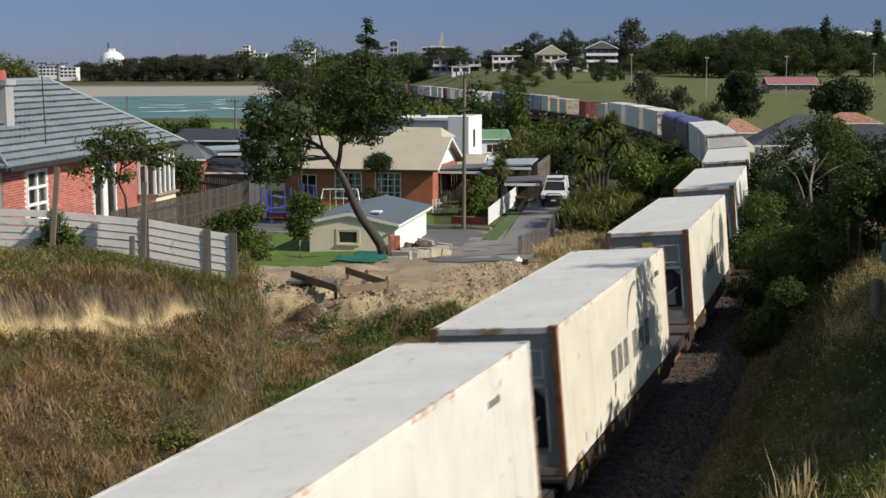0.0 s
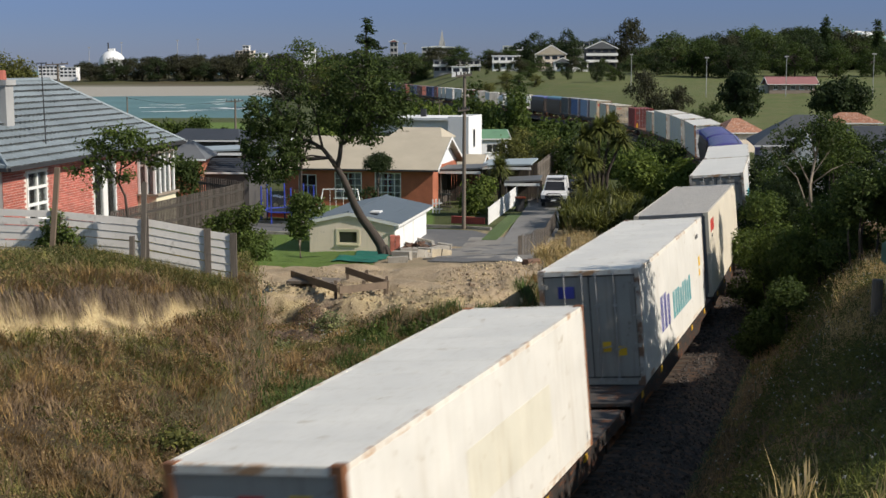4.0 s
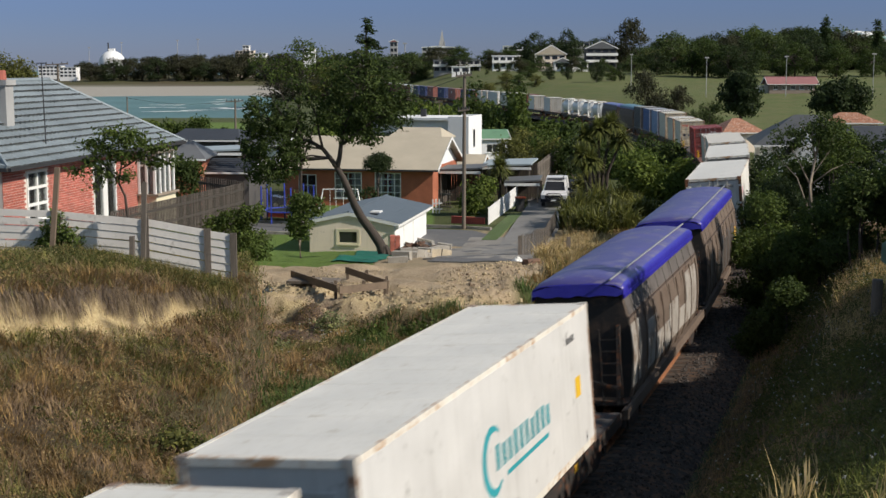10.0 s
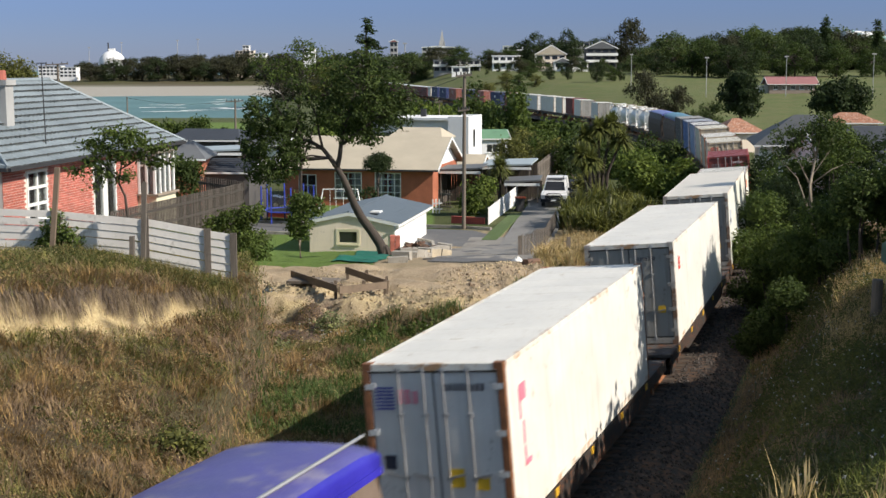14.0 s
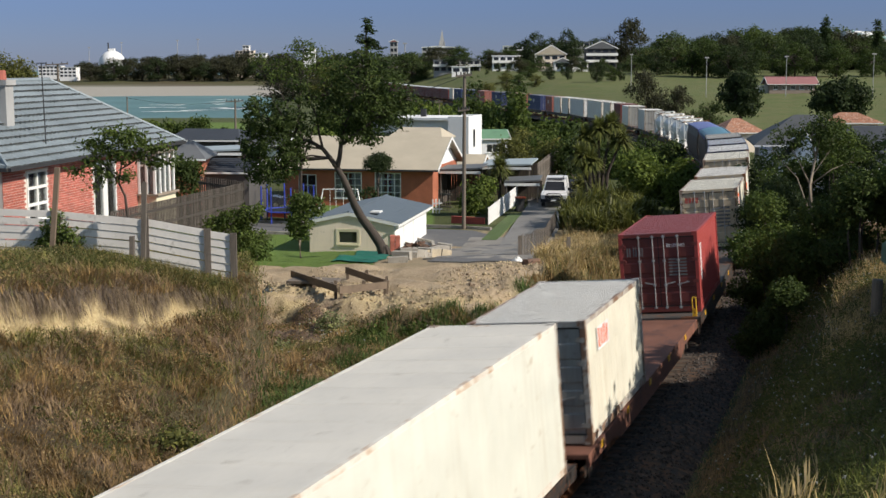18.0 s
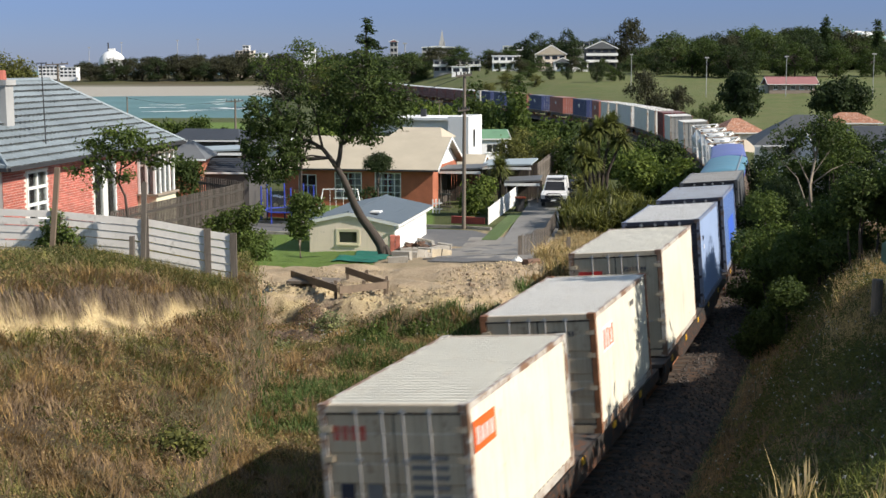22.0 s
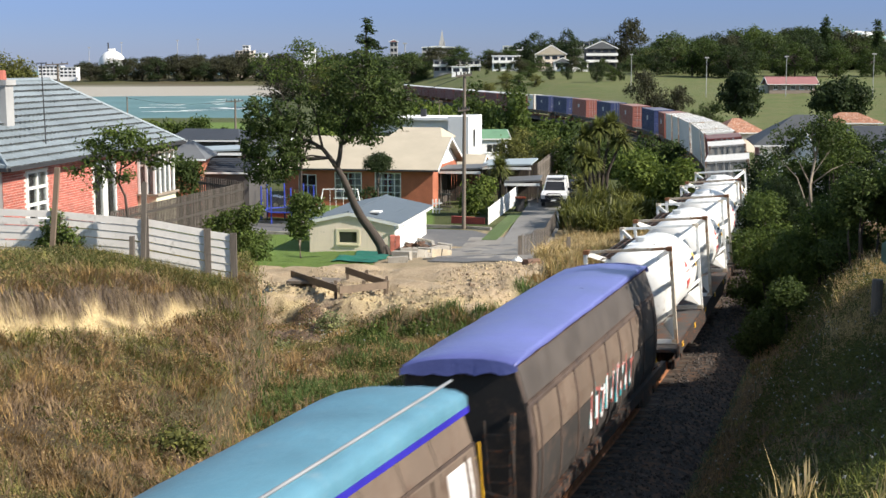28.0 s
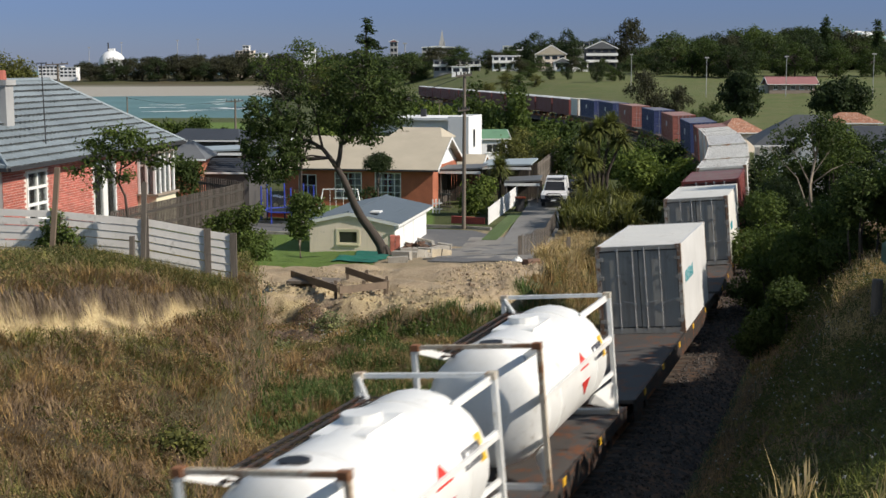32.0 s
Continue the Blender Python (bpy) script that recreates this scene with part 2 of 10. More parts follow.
def land(x, y):
    """Height of the ground at x, y."""
    x, y = np.atleast_1d(np.asarray(x, float)), np.atleast_1d(np.asarray(y, float))
    s, n = from_line(x, y)
    zt = rail_z(s)
    ratio = x / np.maximum(y, 1.0)
    d = -n
    # land on the town side of the line: a cutting, a shelf with a house, falling to the street
    base = 1.45 - 0.65 * ease(50, 56, y) - 1.4 * ease(56, 70, y) - 0.7 * ease(69, 77, y) - 0.4 * ease(110, 150, y) - 1.6 * ease(150, 260, y) - 3.5 * ease(260, 430, y)
    rise = ease(64, 100, y) * ease(22, 9, d) * 0.42
    base = base + rise
    knoll = 0.95 * ease(38, 31, y) * ease(-5.5, -9.5, x)
    house_side = ease(-4.55, -5.25, x + 4.2 * ease(36.2, 44, y) + 0.12 * wobble(x, y, 1.1, 9.0)) * (1 - ease(60, 72, y))
    face = 1 - ease(40.9, 42.9, y + 0.35 * x + 0.5 * wobble(x, y, 1.3, 2.0) + 0.25 * wobble(x, y, 0.45, 5.0))
    top = base + (3.6 - 1.2 * ease(45, 56, y) - base) * house_side - 0.75 * face * (1 - house_side) + knoll
    edge = scarp_edge(x, y)
    steep = 1.1 * np.clip(d - 2.7, 0, 1.6) + 0.35 * np.maximum(d - 4.3, 0) + 0.20 * np.maximum(d - 9.0, 0)
    even = 0.55 * np.maximum(d - 2.7, 0)
    cut = zt - 0.35 + steep + (even - steep) * ease(37, 43, y) + 0.55 * ease(-0.12, 0.22, d - edge) * (y < 40)
    lip = 5.1 + 0.45 * wobble(x, y, 1.5, 3.0) + 0.22 * wobble(x, y, 0.5, 6.0)
    cut = cut + 0.6 * ease(-0.15, 0.2, d - lip) * (y >= 40) * (1 - ease(57, 62, y))
    cut = np.where(d > 40, 50.0, cut)
    k = 0.15
    z_left = -k * np.log(np.exp(-np.clip(cut, -20, 20) / k) + np.exp(-np.clip(top, -20, 20) / k))
    # land on the other side
    crest = 3.1 * (1 - ease(52, 80, y)) + 2.6 * (1 - ease(6, 26, y))
    right = zt - 0.35 + crest * ease(2.7, 3.2 + 1.15 * np.maximum(crest, 0.6), n) + 0.3 * ease(8, 30, n)
    z = np.where(n < 0, z_left, right)
    # the park rises behind the line
    hill = (4.2 * ease(235, 360, y) + 4.9 * ease(360, 600, y) + 2.6 * ease(620, 1000, y) - 0.8) * ease(-0.14, -0.03, ratio)
    off = np.where(n < 0, ease(25, 60, d) * 1.0, ease(6, 50, n))
    z = z + hill * np.clip(off, 0, 1)
    # bay, beach and the harbour spit
    bay = ease(-0.105, -0.145, ratio) * ease(405, 450, y) * (1 - ease(815, 835, y))
    z = z * (1 - bay) - 13.0 * bay
    spit = ease(-0.09, -0.13, ratio) * ease(815, 840, y)
    z = z * (1 - spit) + spit * (-10.0 + 2.4 * ease(830, 1060, y) + 5.2 * ease(1060, 1210, y))
    sea = ease(1500, 1560, y) * ease(-0.10, -0.16, ratio) + (y < -600) + (x < -1500)
    z = np.where(sea > 0.5, -13.0, z)
    # small unevenness off the track
    rough = ease(3.2, 6.0, np.abs(n)) * (1 - ease(60, 90, y) * (n < 0))
    z = z + rough * (0.10 * wobble(x, y, 1.9) + 0.05 * wobble(x, y, 0.55, 3.0))
    dirt = dirt_mask(x, y, n)
    broken = np.maximum(1 - ease(43.5, 47.0, y + 0.35 * x), (1 - ease(6.3, 8.6, d)) * (y < 60))
    z = z + dirt * (0.12 * wobble(x, y, 1.2, 7.0) + (0.05 + 0.09 * broken) * wobble(x, y, 0.45, 4.0) + (0.02 + 0.07 * broken) * wobble(x, y, 0.21, 2.0))
    return z


def dirt_mask(x, y, n):
    front = ease(41.0, 43.0, y + 0.35 * x - 0.4 + 3.8 * ease(-2.8, -4.1, x) + 0.9 * wobble(x, y, 1.7) + 0.5 * wobble(x, y, 0.5, 2.0))
    back = 1 - ease(55.3, 56.3, y - 0.12 * x + 0.5 * wobble(x, y, 2.5, 1.0))
    return front * back * ease(-5.6, -5.0, x + 3.2 * ease(37, 44, y) + 0.3 * wobble(x, y, 1.0)) * ease(4.85, 5.6, -n + 0.35 * wobble(x, y, 1.1, 4.0))


def ground_z(x, y):
    return float(land([x], [y])[0])


def on_ground(x, y, turn=0.0, up=0.0):
    return pose(x, y, ground_z(x, y) + up, 0, 0, turn)


def ground_material():
    m, nt, bs = nodes_of("ground")
    co = nt.nodes.new("ShaderNodeTexCoord").outputs["Object"]
    fine, mid, big = noise_of(nt, co, 14.0, 6.0, 0.7), noise_of(nt, co, 1.7, 6.0, 0.65), noise_of(nt, co, 0.18, 5.0)

    def tone(a, b, c):
        col = blend(nt, ramp(nt, mid, 0.35, 0.65), a, b)
        return blend(nt, ramp(nt, fine, 0.35, 0.7), col, c)

    def mask(name):
        n = nt.nodes.new("ShaderNodeAttribute")
        n.attribute_name = name
        return n.outputs["Fac"]

    col = tone((0.035, 0.055, 0.018), (0.06, 0.085, 0.025), (0.10, 0.10, 0.04))
    dry = tone((0.085, 0.060, 0.040), (0.135, 0.095, 0.062), (0.07, 0.055, 0.034))
    dirt = tone((0.36, 0.28, 0.185), (0.47, 0.38, 0.26), (0.30, 0.225, 0.145))
    lawn = tone((0.078, 0.148, 0.026), (0.105, 0.185, 0.036), (0.135, 0.175, 0.048))
    park = blend(nt, ramp(nt, big, 0.35, 0.65), tone((0.076, 0.108, 0.030), (0.09, 0.122, 0.035), (0.105, 0.125, 0.044)), (0.13, 0.13, 0.055))
    sand = tone((0.33, 0.305, 0.26), (0.38, 0.355, 0.305), (0.29, 0.27, 0.23))
    clay = tone((0.52, 0.42, 0.22), (0.62, 0.51, 0.29), (0.36, 0.26, 0.13))
    soil = tone((0.13, 0.092, 0.066), (0.215, 0.155, 0.11), (0.095, 0.066, 0.047))
    stone = tone((0.03, 0.026, 0.022), (0.06, 0.052, 0.045), (0.10, 0.088, 0.075))
    for name, c in (("dry", dry), ("park", park), ("lawn", lawn), ("sand", sand), ("dirt", dirt), ("soil", soil), ("clay", clay), ("ballast", stone)):
        col = blend(nt, mask(name), col, c)
    nt.links.new(col, bs.inputs["Base Color"])
    bs.inputs["Roughness"].default_value = 0.95
    bs.inputs["Specular IOR Level"].default_value = 0.2
    bp = add(nt, "ShaderNodeBump", Strength=0.8, Distance=0.08)
    nt.links.new(fine, bp.inputs["Height"])
    nt.links.new(bp.outputs["Normal"], bs.inputs["Normal"])
    return m


def build_ground():
    """One sheet, fine where the camera looks and coarse elsewhere, out to the horizon."""
    ang = np.radians(np.r_[np.arange(-176, -24, 4.0), np.arange(-24, 24, 0.16), np.arange(24, 181, 4.0)])
    rad = np.r_[0.0, 3.0, np.geomspace(6.0, 22.0, 22)[:-1], np.arange(22.0, 72.0, 0.30), np.geomspace(72.0, 4600.0, 120)]
    A, R = np.meshgrid(ang, rad)
    x, y = (R * np.sin(A)).ravel(), (R * np.cos(A)).ravel()
    z = land(x, y)
    s, n = from_line(x, y)
    na, nr = len(ang), len(rad)
    i = np.arange(nr - 1)[:, None] * na + np.arange(na)[None, :]
    j = np.arange(nr - 1)[:, None] * na + (np.arange(na)[None, :] + 1) % na
    faces = np.stack([i, i + na, j + na, j], -1).reshape(-1, 4)
    me = bpy.data.meshes.new("ground")
    me.from_pydata(np.stack([x, y, z], -1).tolist(), [], faces.tolist())
    ratio = x / np.maximum(y, 1)
    d = -n
    near = 1 - ease(38, 44, y + 0.25 * x)
    gap = d - scarp_edge(x, y)
    masks = {
        "dry": np.clip((y > 1000) * np.clip(0.55 + 0.5 * wobble(x, y, 40.0, 3.0), 0, 1) + 0.85 * ease(400, 408, y) * (1 - ease(424, 440, y)) * ease(0.125, 0.14, ratio) * (1 - ease(0.25, 0.28, ratio)) + near * ease(3, 6, d) * (0.85 + 0.4 * wobble(x, y, 2.6, 1.0)) + (n > 3) * (1 - ease(60, 90, y)) * (0.4 + 0.4 * wobble(x, y, 2.2)), 0, 1),
        "park": ease(150, 190, y) * ease(-0.08, -0.04, ratio) * (1 - ease(900, 1000, y)),
        "lawn": np.clip(ease(55.6, 56.4, y - 0.12 * x) * (1 - ease(112, 120, y)) * (n < -7) * (z < 0.95) * (x > -10.4) * (x < np.where(y < 66, -2.95, -0.7)) + ease(150, 160, y) * (1 - ease(300, 330, y)) * ease(-0.181, -0.175, ratio) * (1 - ease(-0.15, -0.14, ratio)), 0, 1),
        "sand": (ease(-0.09, -0.12, ratio) * ease(800, 820, y) * (1 - ease(1040, 1090, y))),
        "dirt": np.maximum(dirt_mask(x, y, n), 0.8 * (x > np.where(y < 66, -2.95, -0.7)) * (y > 54) * (y < 84) * (n < -8.0)),
        "soil": dirt_mask(x, y, n) * np.where(x < -2.6, 1.0, 0.55) * (1 - ease(41.4, 42.6, y + 0.35 * x + 0.8 * wobble(x, y, 0.9, 6.0) + 0.5 * wobble(x, y, 0.35, 2.0))),
        "clay": np.maximum(0.9 * ease(41.6, 42.5, y + 0.35 * x + 0.6 * wobble(x, y, 0.6, 3.0)) * dirt_mask(x, y, n) * (1 - ease(43.0, 47.0, y + 0.35 * x + wobble(x, y, 0.8, 2.0))) * ease(-0.6, 0.3, wobble(x, y, 0.9, 1.0) + 0.6 * wobble(x, y, 0.3, 5.0)), (y < 40) * ease(-0.150, -0.205, ratio + 0.02 * wobble(x, y, 0.8, 3.0)) * ease(-0.62, -0.30, gap + 0.45 * wobble(x, y, 0.9, 8.0) + 0.3 * wobble(x, y, 0.33, 1.0)) * ease(-1.0, -0.45, wobble(x, y, 1.7, 4.0) + 0.5 * wobble(x, y, 0.5, 3.0)) * (1 - ease(-0.06, 0.12, gap + 0.2 * wobble(x, y, 0.5, 3.0))) * (d > 6)),
        "ballast": (1 - ease(2.3, 3.1, np.abs(n) + 0.25 * wobble(x, y, 0.7))) * (s > -100),
    }
    for k, v in masks.items():
        at = me.attributes.new(k, "FLOAT", "POINT")
        at.data.foreach_set("value", np.clip(v, 0, 1))
    me.materials.append(ground_material())
    me.polygons.foreach_set("use_smooth", [True] * len(faces))
    me.update()
    return tagged(new("ground", me), "uneven ground of dry grass, bare clay, lawns and parkland", "ground", kind="structure")


ground = build_ground()


def water_material():
    m, nt, bs = nodes_of("sea_water")
    co = nt.nodes.new("ShaderNodeTexCoord").outputs["Object"]
    col = blend(nt, ramp(nt, noise_of(nt, co, 0.012, 4.0), 0.35, 0.65), (0.075, 0.15, 0.15), (0.11, 0.20, 0.195))
    nt.links.new(col, bs.inputs["Base Color"])
    bs.inputs["Roughness"].default_value = 0.5
    bs.inputs["Specular IOR Level"].default_value = 0.25
    bp = add(nt, "ShaderNodeBump", Strength=0.5, Distance=0.4)
    nt.links.new(noise_of(nt, co, 0.35, 6.0), bp.inputs["Height"])
    nt.links.new(bp.outputs["Normal"], bs.inputs["Normal"])
    return m


sea = tagged(part("water", Geo().quad((-4500, -4500, -10), (4500, -4500, -10), (4500, 4500, -10), (-4500, 4500, -10)), water_material()), "blue-green sea in a wide shallow bay", "sea", kind="structure")
foam = surface("foam", (0.75, 0.77, 0.77), 0.9, 0, 0.2, 4.0, 0.4, 0.2)
surf = Geo()
rng = random.Random(5)
for k in range(11):
    y = rng.choice((rng.uniform(560, 640), rng.uniform(640, 800)))
    x = -y * (0.145 + 0.08 * rng.random() ** 1.6)
    w, t = rng.uniform(6, 26), rng.uniform(0.6, 1.8)
    pts = [(x + w * (i / 6 - 0.5), y + 2.5 * math.sin(i * 0.9 + k) - t * math.sin(math.pi * i / 6), -9.95) for i in range(7)]
    pts += [(p[0], y + 2.5 * math.sin(i * 0.9 + k) + t * math.sin(math.pi * i / 6) + 0.1, -9.95) for i, p in reversed(list(enumerate(pts)))]
    surf.prism(pts, (0, 0, 0.12))
tagged(part("surf", surf, foam), "white foam of small breaking waves", "surf", kind="stuff")

# ---- rails, sleepers, ballast ----
ballast_stone = surface("ballast_stone", (0.034, 0.028, 0.023), 0.95, 0, 0.45, 22.0, 2.0, 0.8, (0.10, 0.055, 0.03), 0.55)
bed = Geo()
rings = []
for s in np.r_[np.arange(-20, 120, 0.8), np.arange(120, 450, 2.5)]:
    m = on_line(s)
    rings.append([m @ Vector(p) for p in ((-2.8, 0, -0.60), (-1.8, 0, -0.16), (-0.6, 0, -0.15), (0.6, 0, -0.15), (1.8, 0, -0.16), (2.8, 0, -0.60))])
bed.loft(rings, close=True)
tagged(part("ballast_bed", bed, ballast_stone), "bed of dark crushed stone ballast", "ballast", kind="structure")
rail_side, sleeper_wood = rusty, surface("sleeper_wood", (0.11, 0.085, 0.065), 0.9, 0, 0.4, 20.0, 3.0, 0.4)
for off in (-0.60, 0.60):
    g, rings = Geo(), []
    for s in np.r_[np.arange(-20, 120, 0.8), np.arange(120, 450, 2.5)]:
        m = on_line(s)
        rings.append([m @ Vector((off + px, 0, pz)) for px, pz in ((-0.06, -0.15), (-0.02, -0.12), (-0.034, -0.03), (-0.034, 0.0), (0.034, 0.0), (0.034, -0.03), (0.02, -0.12), (0.06, -0.15))])
    g.loft(rings)
    tagged(part("rail", g, rail_side), "long rusty steel rail with a worn head", "rail", group="rails of the line", kind="structure")
sleepers = thing("sleepers", "weathered sleepers half sunk in ballast", "sleepers", kind="structure")
sl_mesh = Geo().box(-1.07, 1.07, -0.11, 0.11, -0.26, -0.146).mesh("sleeper", sleeper_wood)
for s in np.arange(-8, 150, 0.66):
    part("sleeper", sl_mesh, None, sleepers, at=on_line(float(s)))
stones = Geo()
rng = random.Random(8)
for k in range(9000):
    s = rng.uniform(2, 58)
    n = rng.choice((-1, 1)) * rng.uniform(0.9, 3.1) if rng.random() < 0.25 else rng.uniform(1.0, 3.4)
    c = on_line(s) @ Vector((n, 0, -0.15 if abs(n) < 1.8 else -0.15 - 0.43 * (abs(n) - 1.8)))
    z = c.z
    r = rng.uniform(0.025, 0.065)
    q = Euler((rng.random() * 6, rng.random() * 6, rng.random() * 6)).to_matrix()
    vs = [Vector(c.xy.to_3d()) + Vector((0, 0, z)) + q @ Vector(p) * r for p in ((1, 0, 0), (0, 1, 0), (-1, 0.2, 0), (0, -1, 0.1), (0, 0, 0.8), (0.1, 0, -0.8))]
    b = len(stones.v)
    stones.v += [tuple(v) for v in vs]
    for f in ((0, 1, 4), (1, 2, 4), (2, 3, 4), (3, 0, 4), (1, 0, 5), (2, 1, 5), (3, 2, 5), (0, 3, 5)):
        stones.f.append(tuple(b + i for i in f))
        stones.mi.append(0)
loose_stone = surface("loose_stone", (0.075, 0.062, 0.053), 0.95, 0, 0.3, 20.0, 2.0, 0.3, per_island=0.6)
tagged(part("ballast_stones", stones, loose_stone), "loose crushed ballast stones beside the rails", "stones", kind="stuff")

# ---- the goods train ----
DECK = 1.08
TRAIN = []                    # (thing, metres along the train of its middle, height over the rail)
SPEED, SLOWING = 10.623, -0.02796


def along(q, t):
    """Where on the line the train's metre q is at t seconds."""
    return q - SPEED * t - SLOWING * (t - 16.0) ** 2 / 2


def carry(ob, q, up=0.0):
    for ch in ob.children:
        ch.matrix_basis = Matrix.Diagonal((1.07, 1.0, 1.03, 1.0)) @ ch.matrix_basis
    TRAIN.append((ob, q, up * 1.03))
    ob.matrix_basis = on_line(along(q, 0.0), up=up * 1.03)


bar_steel = surface("galvanised_bar", (0.42, 0.42, 0.42), 0.5, 0.6, 0.2)
seal = surface("door_seal", (0.03, 0.03, 0.03), 0.8)
glyph_dark = surface("lettering_dark", (0.03, 0.035, 0.06), 0.6, 0, 0.3)
glyph_teal = surface("lettering_teal", (0.03, 0.33, 0.38), 0.6, 0, 0.2)
glyph_blue = surface("lettering_blue", (0.04, 0.05, 0.30), 0.6, 0, 0.2)
glyph_red = surface("lettering_red", (0.65, 0.04, 0.03), 0.6, 0, 0.2)
glyph_orange = surface("lettering_orange", (0.85, 0.13, 0.02), 0.6, 0, 0.2)
glyph_white = surface("lettering_white", (0.75, 0.75, 0.75), 0.6, 0, 0.2)
glyph_yellow = surface("lettering_yellow", (0.80, 0.50, 0.03), 0.6, 0, 0.2)
glyph_grey = surface("lettering_grey", (0.18, 0.18, 0.18), 0.6, 0, 0.2)
glyph_pale = surface("lettering_faded", (0.50, 0.53, 0.58), 0.6, 0, 0.3)
glyph_pink = surface("lettering_pink", (0.80, 0.22, 0.30), 0.6, 0, 0.2)
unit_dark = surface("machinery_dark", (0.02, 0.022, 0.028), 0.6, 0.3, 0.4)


def corrugated(g, x, y0, y1, z0, z1, depth, pitch=0.278, out=1, mi=0):
    """A wall of trapezoid folds in the plane of x."""
    n = max(2, int(round((y1 - y0) / pitch)))
    p = (y1 - y0) / n
    ys = []
    for i in range(n):
        a = y0 + i * p
        ys += [(a, 0), (a + 0.26 * p, 0), (a + 0.5 * p, 1), (a + 0.76 * p, 1)]
    ys.append((y1, 0))
    b = len(g.v)
    for y, k in ys:
        g.v += [(x - out * depth * k, y, z0), (x - out * depth * k, y, z1)]
    for i in range(len(ys) - 1):
        q = (b + 2 * i, b + 2 * i + 2, b + 2 * i + 3, b + 2 * i + 1)
        g.f.append(q if out > 0 else q[::-1])
        g.mi.append(mi)


def roof_folds(g, w, y0, y1, z, depth, pitch=0.30, groove=0.5):
    """A roof sheet pressed into cross folds; dirt lies in the grooves."""
    n = max(2, int(round((y1 - y0) / pitch)))
    p = (y1 - y0) / n
    b, k = len(g.v), 0
    e = min(0.03, p * groove * 0.25)
    for i in range(n):
        a, c = y0 + i * p, y0 + (i + 1) * p
        for yy, dz in ((a, 0), (c - p * groove, 0), (c - p * groove + e, -depth), (c - e, -depth)):
            g.v += [(-w, yy, z + dz), (w, yy, z + dz)]
            k += 1
    g.v += [(-w, y1, z), (w, y1, z)]
    for i in range(k):
        g.f.append((b + 2 * i, b + 2 * i + 1, b + 2 * i + 3, b + 2 * i + 2))
        g.mi.append(0 if i % 4 == 0 else 1)


def stripes(parent, name, material, spots, label=""):
    """Thin raised marks: each spot is x0, x1, y0, y1, z0, z1."""
    g = Geo()
    if isinstance(spots[0][0], tuple):
        g.loft(spots)
    for sp in spots if not g.v else ():
        g.box(*sp)
    return part(name, g, material, parent, label)


def fake_word(cx, y0, y1, z0, z1, n, slant=0.0, side=True, seed=1):
    """Bars in place of a word, on a side wall (side) or an end wall."""
    rg, out = random.Random(seed), []
    w = (y1 - y0) / n
    for i in range(n):
        a, c = y0 + (i + 0.12) * w, y0 + (i + 0.88) * w
        drop = rg.choice((0.0, 0.0, 0.12)) * (z1 - z0)
        k = 3 if w > 0.25 else 2
        out += [(a + (c - a) * j / k, a + (c - a) * (j + 0.55) / k, z0, z1 - drop) for j in range(k)]
    return [(cx, cx + 0.006, a, b, c, d) if side else (a, b, cx - 0.006, cx, c, d) for a, b, c, d in out]


